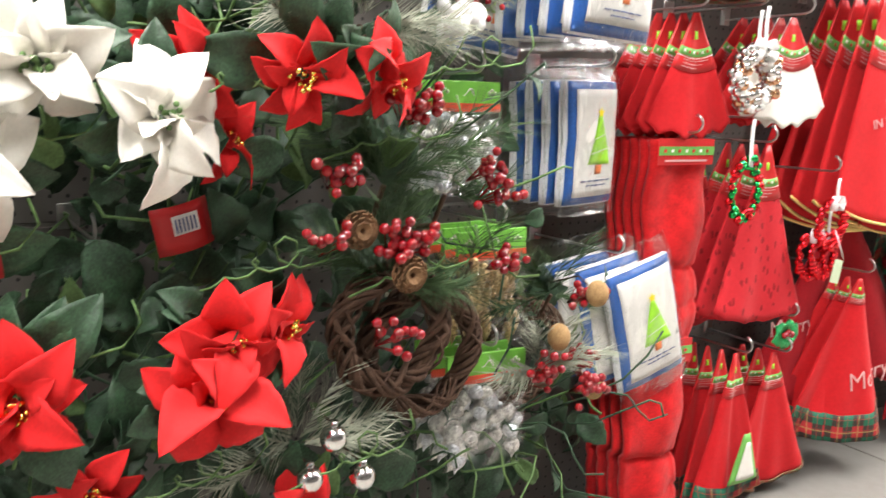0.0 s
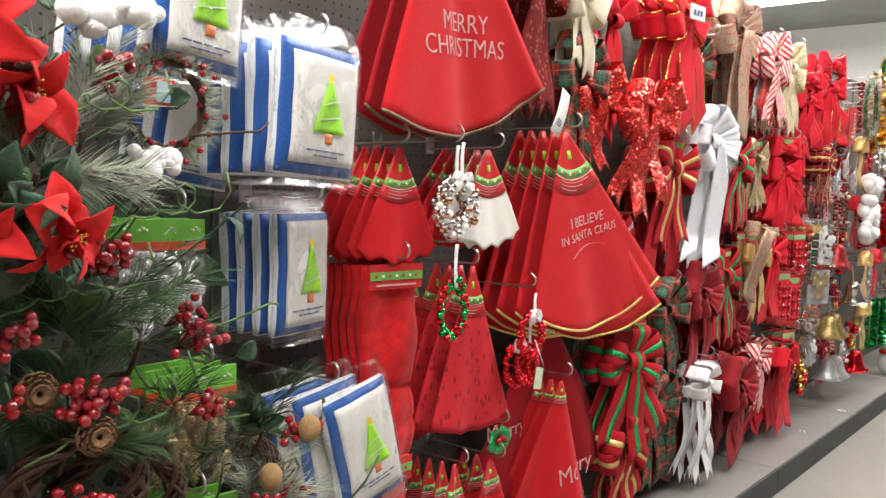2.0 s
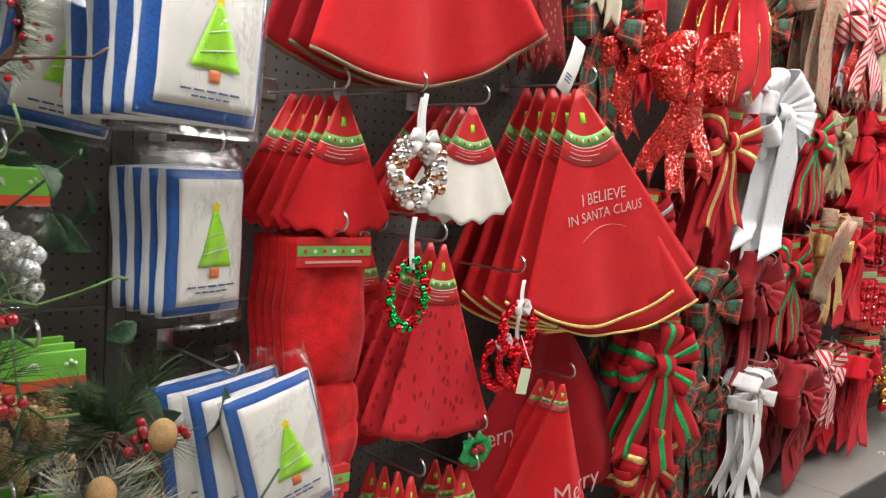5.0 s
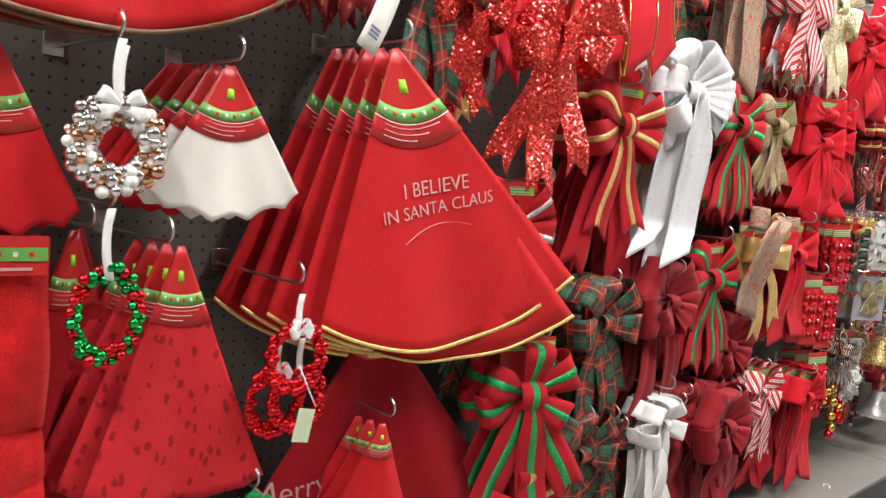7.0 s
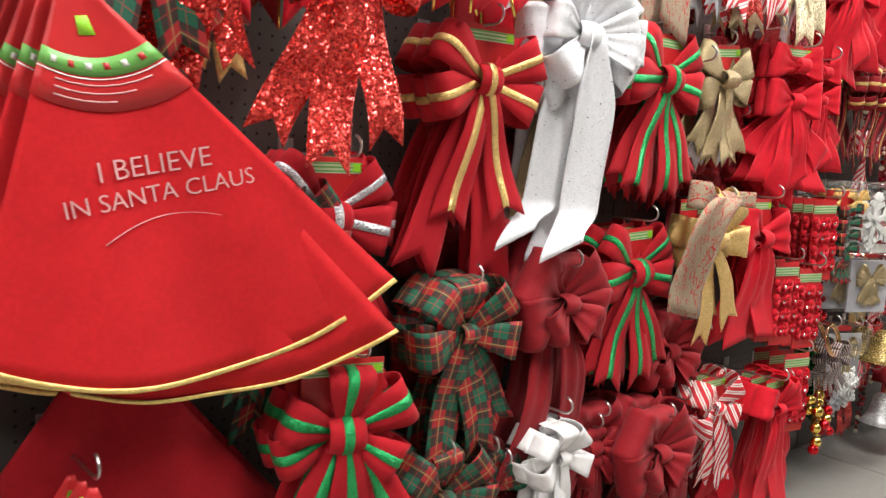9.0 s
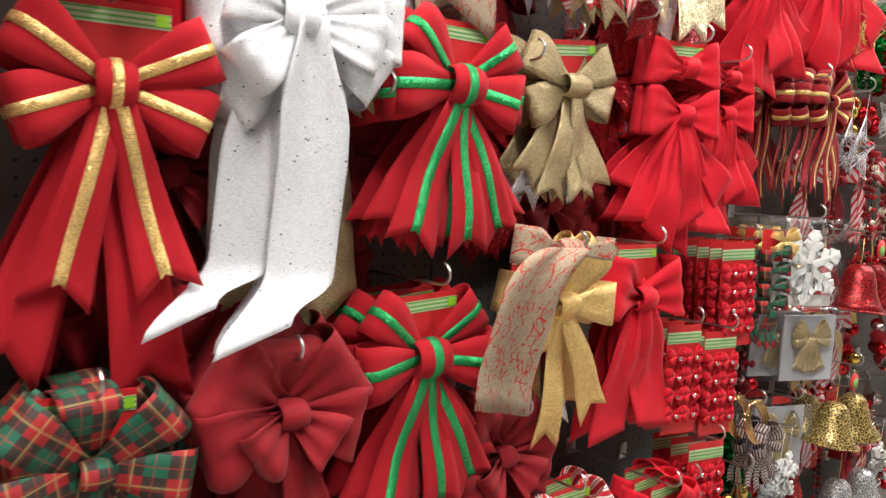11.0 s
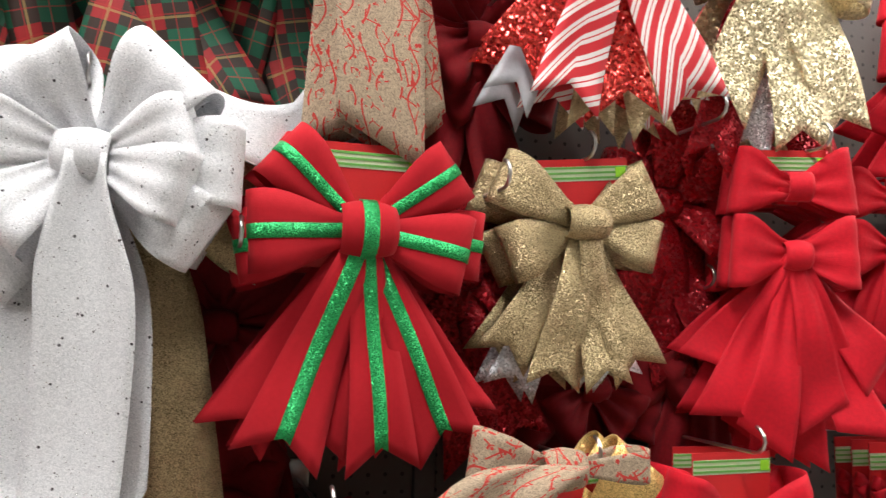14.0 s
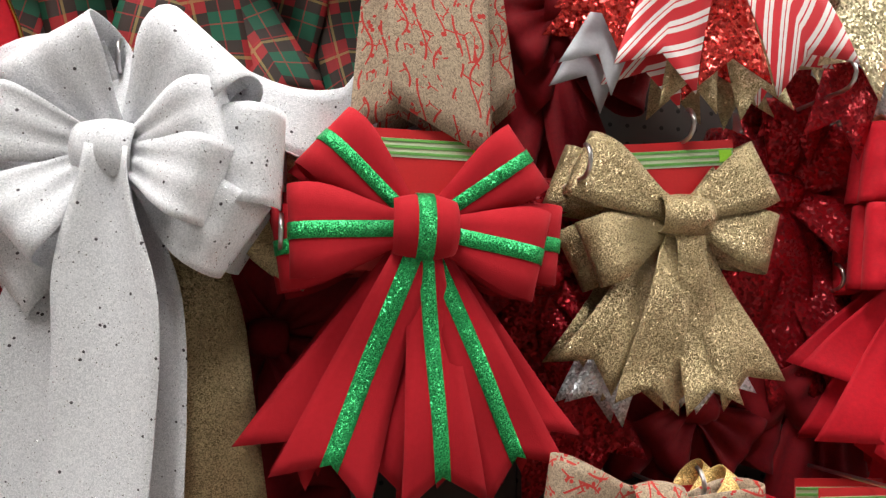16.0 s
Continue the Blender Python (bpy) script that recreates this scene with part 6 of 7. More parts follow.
for x, z in ((5.01, 0.70), (5.10, 1.075), (5.11, 0.45), (5.4, 0.87), (5.52, 0.44)):
    peg_hook(x, z, 0.26)
for x, z in ((5.01, 0.655), (5.10, 1.03)):
    t = thing("round_tag", x, -0.262, z, "round red and green printed tag", "tag", "round tags over bells")
    part("disc", lathe(bmesh.new(), [(0, 0), (0.026, 0), (0.026, 0.002), (0, 0.002)], 18, axis_tilt=Matrix.Rotation(radians(90), 3, "X")), CARD_RED, t)
    part("inset", lathe(bmesh.new(), [(0, 0), (0.015, 0), (0.015, 0.001), (0, 0.001)], 14, c=(0.003, -0.0026, -0.004), axis_tilt=Matrix.Rotation(radians(90), 3, "X")), CARD_GREEN, t)


# ---- jingle bell bunches, ring coils, bead strings, stars, snowflakes ----
def make_jingle_bunch(x, y, z, n, mats, label, spread=0.05, r=0.017):
    b = thing("jingle_bells", x, y, z, label, "jingle bells", "bunches of jingle bells")
    rr = random.Random(int(x * 1000 + z * 100))
    for k in range(n):
        p = (rr.uniform(-spread, spread), rr.uniform(-0.03, 0.01), -0.03 - 0.16 * k / n + rr.uniform(-0.01, 0.01))
        part("bell", ball(bmesh.new(), p, r * rr.uniform(0.85, 1.1), 14), rr.choice(mats), b)
        part("cord", tube(bmesh.new(), [p, (p[0] * 0.4, p[1] * 0.5, p[2] * 0.4), (0, 0, 0.05)], 0.001, 4), GREEN_BRAID, b)
    return b


make_jingle_bunch(4.475, -0.235, 0.455, 9, [GOLD_FOIL, GOLD_FOIL, GOLD_FOIL, RED_FOIL], "bunch of gold and red jingle bells on cords", 0.05)
make_jingle_bunch(4.54, -0.225, 0.475, 8, [GOLD_FOIL, RED_FOIL, BURGUNDY], "bunch of gold and red jingle bells on cords", 0.05)
make_jingle_bunch(5.32, -0.24, 0.42, 8, [RED_FOIL, SILVER_FOIL], "bunch of red and silver jingle bells on cords", 0.06)
peg_hook(4.50, 0.50, 0.24), peg_hook(5.32, 0.47, 0.24)
for k in range(2):
    c = thing("ring_coil", 4.535, -0.235 + 0.05 * k, 0.615, "coil of gold bead rings tied with a dark striped ribbon bow", "ornament coil", "gold ring coils")
    for q in range(5):
        pts = [(0.042 * math.cos(t * math.pi / 10) - 0.012 * q + 0.02, -0.004 * q + 0.012 * math.sin(t * math.pi / 10), 0.045 * math.sin(t * math.pi / 10)) for t in range(20)]
        part("ring", tube(bmesh.new(), pts, 0.0038, 6, True), GOLD_FOIL if q % 2 else COPPER_FOIL, c)
    for a in (160, 20, 130, 50, 205, -25):
        part("ribbon_loop", sheet(bmesh.new(), (lambda f: lambda u, v: Vector(f(u, v)) + Vector((0.03, -0.02, -0.055)))(loop_surface(a, 0.055, 0.024, 0.02)), 12, 3), DARK_STRIPE, c)
    for a in (-30, -8, 15, 34):
        part("ribbon_tail", sheet(bmesh.new(), (lambda f: lambda u, v: Vector(f(u, v)) + Vector((0.03, -0.012, -0.055)))(tail_surface(a, 0.13, 0.026, 0.0)), 8, 3), DARK_STRIPE, c)
peg_hook(4.535, 0.655, 0.24)
for x, y, z, R in ((4.70, -0.24, 0.435, 0.07), (4.74, -0.20, 0.40, 0.065), (4.62, -0.235, 0.40, 0.045), (5.25, -0.25, 0.38, 0.055)):
    s = thing("snowflake_ornament", x, y, z, "white glitter snowflake ornament on a thread", "snowflake", "loose snowflake ornaments", ry=10)
    part("flake", snowflake_mesh(R, 0.005), SILVER_GLITTER if R < 0.05 else WHITE_PLASTIC, s)
    part("thread", tube(bmesh.new(), [(0, 0, R * 0.9), (0, 0, R + 0.07)], 0.0008, 4), WHITE_SATIN, s)
peg_hook(4.70, 0.57, 0.24)


def star_mesh(R, y=0.0, wires=3):
    bm = bmesh.new()
    for q in range(wires):
        k = 1 - 0.16 * q
        pts = [((R if i % 2 == 0 else R * 0.42) * k * math.sin(i * math.pi / 5 + 0.1 * q), y + 0.006 * q, (R if i % 2 == 0 else R * 0.42) * k * math.cos(i * math.pi / 5 + 0.1 * q)) for i in range(10)]
        tube(bm, pts, 0.0022, 5, True)
    rr = random.Random(5)
    for q in range(16):
        a, b = rr.uniform(0, 6.28), rr.uniform(0, 6.28)
        pts = [(R * 0.5 * math.cos(a + t * (b - a) / 6) * (0.5 + 0.5 * rr.random()), y + rr.uniform(-0.004, 0.004), R * 0.5 * math.sin(a + t * (b - a) / 6) * (0.5 + 0.5 * rr.random())) for t in range(7)]
        tube(bm, pts, 0.0012, 4)
    return bm


for x, y, z, R, mt, lb in ((4.965, -0.24, 1.31, 0.088, SILVER_GLITTER, "silver"), (4.99, -0.19, 1.31, 0.085, SILVER_GLITTER, "silver"), (5.16, -0.23, 1.405, 0.085, SILVER_GLITTER, "silver"), (4.95, -0.24, 1.62, 0.095, GOLD_BRIGHT, "gold"), (4.98, -0.18, 1.62, 0.09, GOLD_BRIGHT, "gold"), (5.30, -0.24, 1.34, 0.08, SILVER_GLITTER, "silver")):
    s = thing("wire_star", x, y, z, lb + " glitter wire star ornament on a thread", "star ornament", "wire stars", ry=9)
    part("star", star_mesh(R), mt, s)
    part("thread", tube(bmesh.new(), [(0, 0, R * 0.95), (0, 0, R + 0.06)], 0.0008, 4), WHITE_SATIN, s)
peg_hook(4.97, 1.46, 0.24), peg_hook(5.16, 1.55, 0.24), peg_hook(4.96, 1.78, 0.24)
for x in (5.20, 5.30):
    s = thing("tree_plaque", x, -0.235 + 0.4 * (x - 5.2), 1.64, "red plaque with a white wire spiral tree", "ornament plaque", "tree plaques")
    part("plaque", boxed(-0.075, 0.075, 0, 0.004, -0.10, 0.10, 0.002), CARD_RED, s, smooth=False)
    part("spiral_tree", tube(bmesh.new(), [(0.055 * (1 - t / 60) * math.sin(t * 0.75), -0.006, -0.08 + 0.15 * t / 60) for t in range(60)], 0.0022, 5), WHITE_PLASTIC, s)
peg_hook(5.20, 1.76, 0.24)


def make_bead_string(x, y, z, L, mats, label):
    b = thing("bead_strand", x, y, z, label, "bead strand", "hanging bead strands")
    rr = random.Random(int(x * 5000))
    part("thread", tube(bmesh.new(), [(0, 0, 0.0), (0.004, 0, -L * 0.5), (0, 0, -L)], 0.0012, 4), TWIG, b)
    q, n = 0.01, 0
    while q < L:
        r = rr.uniform(0.006, 0.011)
        part("bead", ball(bmesh.new(), (rr.uniform(-0.003, 0.003), -0.002, -q), r, 8), mats[n % len(mats)] if rr.random() < 0.7 else rr.choice(mats), b)
        q += r * 2 + (0.02 if rr.random() < 0.3 else 0.003)
        n += 1
    return b


for k in range(8):
    make_bead_string(5.09 + 0.028 * k, -0.235 + 0.02 * (k % 4), 1.31, 0.26 + 0.04 * (k % 3), [BERRY_RED, BERRY_RED, CREAM, BERRY_RED, TWIG], "strand of red and cream wooden beads")
peg_hook(5.12, 1.32, 0.24), peg_hook(5.24, 1.32, 0.24)


# ---- farther along the gondola ----
def make_garland(x, y, z, L, R, mat, label, n=420):
    g = thing("tinsel_garland", x, y, z, label, "garland", "tinsel garlands")
    rr = random.Random(int(x * 100))
    bm = bmesh.new()
    for k in range(n):
        a, q = rr.uniform(0, 6.28), rr.uniform(0, L)
        d = Vector((math.cos(a), math.sin(a), rr.uniform(-0.5, 0.5))).normalized() * R * rr.uniform(0.6, 1.1)
        w = Vector((rr.uniform(-1, 1), rr.uniform(-1, 1), rr.uniform(-1, 1))).normalized() * 0.007
        c = Vector((0, 0, -q))
        bm.faces.new([bm.verts.new(c + d * 0.2 - w), bm.verts.new(c + d * 0.2 + w), bm.verts.new(c + d + w), bm.verts.new(c + d - w)])
    part("tinsel", bm, mat, g, smooth=False)
    part("core", tube(bmesh.new(), [(0, 0, 0.02), (0, 0, -L)], 0.004, 5), METAL_WIRE, g)
    return g


for x, z, L, R, mt, lb in ((5.62, 1.98, 0.40, 0.06, GOLD_FOIL, "thick gold foil tinsel garland"), (5.70, 1.96, 0.42, 0.06, GOLD_FOIL, "thick gold foil tinsel garland"), (6.12, 1.45, 0.5, 0.05, RED_FOIL, "red foil tinsel garland"), (6.05, 0.62, 0.3, 0.06, GREEN_FOIL, "green foil tinsel garland")):
    make_garland(x, -0.26, z, L, R, mt, lb)
fw = thing("frosted_wreath", 5.42, -0.27, 1.76, "frosted green pine wreath", "wreath")
bm = bmesh.new()
rr = random.Random(3)
for k in range(900):
    a = rr.uniform(0, 6.28)
    c = Vector((0.12 * math.cos(a), rr.uniform(-0.02, 0.02), 0.15 * math.sin(a)))
    d = Vector((rr.uniform(-1, 1), rr.uniform(-1, 0.6), rr.uniform(-1, 1))).normalized() * 0.05
    s = d.orthogonal().normalized() * 0.0022
    bm.faces.new([bm.verts.new(c - s), bm.verts.new(c + s), bm.verts.new(c + d)])
part("needles", bm, PINE_FROST, fw, smooth=False)
part("ring", tube(bmesh.new(), [(0.12 * math.cos(t * 0.2618), 0, 0.15 * math.sin(t * 0.2618)) for t in range(24)], 0.012, 6, True), PINE, fw)
ban = thing("ribbon_banner", 6.18, -0.31, 1.86, "long red ribbon banner with white letters down it", "banner", rz=-30)
part("ribbon", sheet(bmesh.new(), lambda u, v: ((v - 0.5) * 0.10, -0.006 * math.sin(9 * u), -1.25 * u), 30, 3), RED_VELVET, ban)
for q, ch in enumerate("HAPPY HOLIDAYS"):
    if ch != " ":
        lettering(ch, 0.08, THREAD, ban, (lambda q: lambda x, z: (z - 0.028, -0.010, -0.16 - 0.075 * q - x))(q), "letter")


def make_snowman(x, y, z, k, label):
    s = thing("plush_snowman", x, y, z, label, "plush snowman", "plush snowmen")
    for zz, r in ((0.10, 0.10), (0.255, 0.078)):
        part("body" if r > 0.09 else "head", ball(bmesh.new(), (0, 0, zz * k), r * k, 16, (1, 0.9, 1)), COTTON, s)
    part("hat", lathe(bmesh.new(), [(0.10 * k, 0.32 * k), (0.10 * k, 0.335 * k), (0.065 * k, 0.335 * k), (0.062 * k, 0.42 * k), (0.0, 0.42 * k)], 18), BLACK_WIRE, s)
    part("scarf", tube(bmesh.new(), [(0.075 * k * math.cos(t * 0.5236), 0.07 * k * math.sin(t * 0.5236), 0.19 * k) for t in range(12)], 0.018 * k, 7, True), RED_FELT, s)
    part("nose", lathe(bmesh.new(), [(0.012 * k, 0), (0.0, 0.05 * k)], 8, c=(0, -0.07 * k, 0.26 * k), axis_tilt=Matrix.Rotation(radians(90), 3, "X")), CARD_ORANGE, s)
    for sx in (-1, 1):
        part("arm", ball(bmesh.new(), (sx * 0.11 * k, -0.02, 0.13 * k), 0.04 * k, 10, (1, 1, 1.4)), COTTON, s)
        part("eye", ball(bmesh.new(), (sx * 0.025 * k, -0.07 * k, 0.285 * k), 0.007 * k, 6), BLACK_WIRE, s)
    return s


for x, z, k in ((6.52, 1.12, 0.9), (6.62, 0.74, 0.9), (6.28, 0.105, 0.8)):
    make_snowman(x, -0.30, z, k, "white plush snowman with red scarf and black hat")
for k in range(3):
    st = thing("plush_stocking", 6.50 + 0.13 * k, -0.30, 1.90, "red plush stocking with white fur cuff", "stocking", "plush stockings")
    part("sock", sheet(bmesh.new(), lambda u, v: ((v - 0.5) * 0.12, -0.03 * math.sin(math.pi * v), -0.34 * u), 10, 8, 0.02), RED_PLUSH, st)
    part("cuff", sheet(bmesh.new(), lambda u, v: ((v - 0.5) * 0.14, -0.036 * math.sin(math.pi * v), -0.25 - 0.10 * u), 4, 8, 0.03), COTTON, st)
el = thing("elf_legs", 7.95, -0.32, 0.86, "pair of pink and green plush elf legs", "plush legs")
for sx in (-1, 1):
    part("leg", tube(bmesh.new(), [(sx * 0.045, 0, 0.0), (sx * 0.05, 0, 0.36)], 0.04, 10), PINK, el)
    part("foot", ball(bmesh.new(), (sx * 0.06, -0.02, -0.03), 0.06, 10, (1, 1.2, 0.9)), NEON, el)
part("collar", lathe(bmesh.new(), [(0.10, 0.34), (0.06, 0.42), (0.0, 0.43)], 10), NEON, el)
part("bobble", ball(bmesh.new(), (0, 0, 0.45), 0.04, 10), RED_PLUSH, el)
for k in range(9):
    pm = thing("snow_garland", 5.50 + 0.07 * (k % 3), -0.28 + 0.02 * (k % 2), 1.32 - 0.13 * (k // 3), "white pompom snow ornament", "pompom ornament", "white pompoms")
    rr = random.Random(k)
    for q in range(5):
        part("pompom", ball(bmesh.new(), (rr.uniform(-0.05, 0.05), rr.uniform(-0.02, 0.02), rr.uniform(-0.06, 0.05)), rr.uniform(0.028, 0.04), 9), COTTON, pm)

# rows of mixed hanging goods up to the gondola's end
far = random.Random(11)
SMALL = [(RED_VELVET, "small red velvet bow on a hook"), (CANDY, "small candy-striped bow on a hook"), (PLAID, "small plaid bow on a hook"), (GOLD_BRIGHT, "small gold glitter bow on a hook"), (BURGUNDY, "small burgundy bow on a hook"), (RED_GLITTER, "small red glitter bow on a hook")]
for row, z in enumerate((1.86, 1.52, 1.18, 0.86, 0.54)):
    x = 5.42 + 0.05 * row
    while x < 8.45:
        y = -0.20 - far.uniform(0, 0.07)
        kind = far.choice("bbjpsgn" if row > 1 else "bbpsgp")
        if kind == "b":
            cl, lb = far.choice(SMALL)
            make_bow("small_bow", lb, x, y, z, cl, [(160, 0.09, 0.07, 0), (20, 0.09, 0.07, 0), (130, 0.08, 0.06, 0), (50, 0.08, 0.06, 0)], [(-12, 0.22, 0.06, 0), (12, 0.24, 0.06, 0)], (0.03, 0.02, 0.03), depth=0.03, group="mixed small bows")
        elif kind == "j":
            make_jingle_bunch(x, y, z, 9, [RED_FOIL, RED_FOIL, far.choice([GOLD_FOIL, SILVER_FOIL, GREEN_FOIL])], "bunch of shiny bauble bells on cords", 0.06, 0.022)
        elif kind == "p":
            make_header_pack(x, y, z + 0.05, 0.14, 0.22, far.choice([RED_FOIL, SILVER_FOIL, GOLD_FOIL]), "clear bag of shiny ornaments under a green header card")
        elif kind == "s":
            s = thing("wire_star", x, y, z - 0.05, "glitter wire star ornament on a thread", "star ornament", "wire stars")
            part("star", star_mesh(0.08), far.choice([RED_GLITTER, SILVER_GLITTER, GOLD_BRIGHT]), s)
            part("thread", tube(bmesh.new(), [(0, 0, 0.07), (0, 0, 0.16)], 0.001, 4), WHITE_SATIN, s)
        elif kind == "g":
            make_garland(x, y, z + 0.05, 0.28, 0.045, far.choice([RED_FOIL, SILVER_FOIL, GREEN_FOIL, RED_FOIL]), "foil tinsel garland on a hook", 200)
        else:
            make_bead_string(x, y, z + 0.05, 0.26, [BERRY_RED, CREAM, BERRY_RED], "strand of red and cream wooden beads")
        peg_hook(x, z + 0.07, 0.22)
        x += far.uniform(0.14, 0.21)

# packed hooks behind the bells and stars, as deep as the board
dense = random.Random(31)
for row, z in enumerate((1.72, 1.50, 1.22, 1.00, 0.78, 0.52, 0.34)):
    x = 4.62 + 0.07 * (row % 2) if z < 1.15 and z > 0.4 else 4.95
    while x < 5.62:
        y = -0.07 - dense.uniform(0, 0.05)
        kind = dense.choice("jjbpgs")
        if kind == "j":
            make_jingle_bunch(x, y, z, 10, [RED_FOIL, RED_FOIL, BURGUNDY, dense.choice([GOLD_FOIL, SILVER_FOIL])], "bunch of shiny bauble bells on cords", 0.06, 0.022)
        elif kind == "b":
            cl, lb = dense.choice(SMALL)
            make_bow("small_bow", lb, x, y, z, cl, [(160, 0.09, 0.07, 0), (20, 0.09, 0.07, 0), (130, 0.08, 0.06, 0), (50, 0.08, 0.06, 0)], [(-12, 0.2, 0.06, 0), (12, 0.2, 0.06, 0)], (0.03, 0.02, 0.03), depth=0.03, group="mixed small bows")
        elif kind == "p":
            make_bead_string(x, y, z + 0.03, 0.24, [BERRY_RED, CREAM, BERRY_RED], "strand of red and cream wooden beads")
            make_bead_string(x + 0.03, y, z + 0.03, 0.21, [BERRY_RED, TWIG, BERRY_RED], "strand of red and cream wooden beads")
        elif kind == "g":
            make_garland(x, y, z + 0.03, 0.24, 0.05, dense.choice([RED_FOIL, RED_FOIL, GREEN_FOIL]), "foil tinsel garland on a hook", 260)
        else:
            s = thing("wire_star", x, y, z - 0.05, "glitter wire star ornament on a thread", "star ornament", "wire stars")
            part("star", star_mesh(0.075), dense.choice([RED_GLITTER, SILVER_GLITTER]), s)
            part("thread", tube(bmesh.new(), [(0, 0, 0.07), (0, 0, 0.15)], 0.001, 4), WHITE_SATIN, s)
        peg_hook(x, z + 0.05, 0.12)
        x += dense.uniform(0.10, 0.15)
for x, y, rz in ((4.33, -0.33, 20), (4.95, -0.36, 70), (6.2, -0.33, 10)):
    c = thing("plastic_clip", x, y, 0.105, "small white plastic hook clip lying on the base shelf", "clip", "loose plastic clips", rz=rz)
    part("clip", tube(bmesh.new(), [(0, 0, 0.003), (0.03, 0, 0.003), (0.042, 0.008, 0.003), (0.036, 0.02, 0.003), (0.012, 0.02, 0.003)], 0.003, 6), WHITE_PLASTIC, c)


# ---- silk flowers, greenery, berries and vine wreaths ----
fol = random.Random(21)


def leaf_mesh(L, W, curl, serrate, name="leaf"):
    bm = bmesh.new()

    def f(u, v):
        w = W * math.sin(math.pi * min(1.0, u ** 0.8)) ** 0.85 * (1 + serrate * math.sin(26 * u))
        c = (v - 0.5) * w
        return (c, -0.25 * abs(c) - curl * math.sin(math.pi * 0.9 * u) + curl * 0.6 * u + 0.0035 * math.sin(30 * u) * abs(v - 0.5), L * u)

    sheet(bm, f, 12, 6, 0.0008)
    for q in bm.faces:
        q.smooth = True
    me = bpy.data.meshes.new(name)
    bm.to_mesh(me)
    bm.free()
    return me


def shared(name, me, mat, parent, m):
    if not me.materials:
        me.materials.append(mat)
    ob = new(name, me)
    ob.parent = parent
    ob.matrix_basis = m
    return ob


LEAVES = [leaf_mesh(0.105, 0.068, 0.018, 0.05), leaf_mesh(0.085, 0.058, 0.024, 0.08), leaf_mesh(0.12, 0.075, 0.03, 0.03), leaf_mesh(0.07, 0.05, 0.012, 0.1)]
LIGHT_LEAVES = [leaf_mesh(0.075, 0.045, 0.02, 0.05), leaf_mesh(0.09, 0.035, 0.03, 0.0)]
PETALS = {}
for key, mt in (("red", PETAL_RED), ("white", PETAL_WHITE)):
    PETALS[key] = [leaf_mesh(0.086, 0.066, 0.020, 0.02, "petal"), leaf_mesh(0.092, 0.060, 0.030, 0.02, "petal"), leaf_mesh(0.056, 0.038, 0.012, 0.0, "petal")]
    for me in PETALS[key]:
        me.materials.append(mt)


def make_bloom(x, y, z, color, size=1.0, tilt=(0, 0), leaves=5):
    """A silk poinsettia on its stem, facing out from the board."""
    s = thing("poinsettia", x, y, z, "red silk poinsettia with gold bead centre" if color == "red" else "white silk poinsettia with pale green centre", "silk flower", "silk poinsettias", rx=tilt[0], rz=tilt[1])
    for layer, (n, me, open_) in enumerate(((5, 0, 82), (4, 1, 62), (3, 2, 40))):
        for k in range(n):
            a = 360 * k / n + layer * 33 + fol.uniform(-16, 16)
            m = pose(0, -0.008 * layer, 0, 0, a, 0) @ pose(0, 0, 0.006, 90 - open_ - fol.uniform(-28, 26), 0, fol.uniform(-40, 40))
            shared("petal", PETALS[color][me], None, s, m @ Matrix.Scale(size * fol.uniform(0.80, 1.08), 4))
    for k in range(13):
        a, r = fol.uniform(0, 6.28), 0.015 * math.sqrt(fol.random())
        part("stamen", ball(bmesh.new(), (r * math.cos(a), -0.032 - fol.uniform(0, 0.008), r * math.sin(a)), 0.0034, 6), GOLD_FOIL if color == "red" else LEAF_LIGHT, s)
    for k in range(leaves):
        a = fol.uniform(0, 360)
        shared("leaf", fol.choice(LEAVES), LEAF, s, pose(0, 0.03, 0, 0, a, 0) @ pose(0, 0, 0.03, fol.uniform(5, 35), 0, fol.uniform(-40, 40)) @ Matrix.Scale(fol.uniform(0.6, 0.95), 4))
    part("stem", tube(bmesh.new(), [(0, 0, 0), (0, 0.05, -0.02), (0, 0.16, -0.06), (0, max(0.17, -y - 0.005), -0.02)], 0.003, 6), LEAF_LIGHT, s)
    return s


BLOOMS = [(0.430, -0.45, 1.050, "white", 1.0, (-4, 8)), (0.315, -0.43, 1.105, "white", 0.95, (6, -10)), (0.235, -0.43, 1.000, "white", 1.0, (0, 0)),
          (0.500, -0.455, 0.790, "red", 1.0, (8, 10)), (0.470, -0.47, 0.728, "red", 1.05, (-8, 0)), (0.275, -0.45, 0.755, "red", 1.05, (4, -8)), (0.560, -0.43, 0.790, "red", 0.8, (0, 45)),
          (0.684, -0.475, 1.105, "red", 0.76, (14, 30)), (0.592, -0.47, 1.105, "red", 0.76, (10, -25)), (0.480, -0.38, 1.100, "red", 0.85, (0, 20)),
          (0.573, -0.47, 1.325, "red", 1.05, (-6, 4)), (0.660, -0.42, 1.270, "red", 0.9, (0, 30)), (0.20, -0.40, 0.90, "red", 0.8, (20, 0)), (0.52, -0.36, 1.02, "red", 0.7, (0, 30)), (0.60, -0.40, 0.52, "red", 0.8, (0, 0)), (0.35, -0.38, 0.60, "red", 0.7, (0, 0))]
for x, y, z, c, k, t in BLOOMS:
    make_bloom(x, y, z, c, k, t)


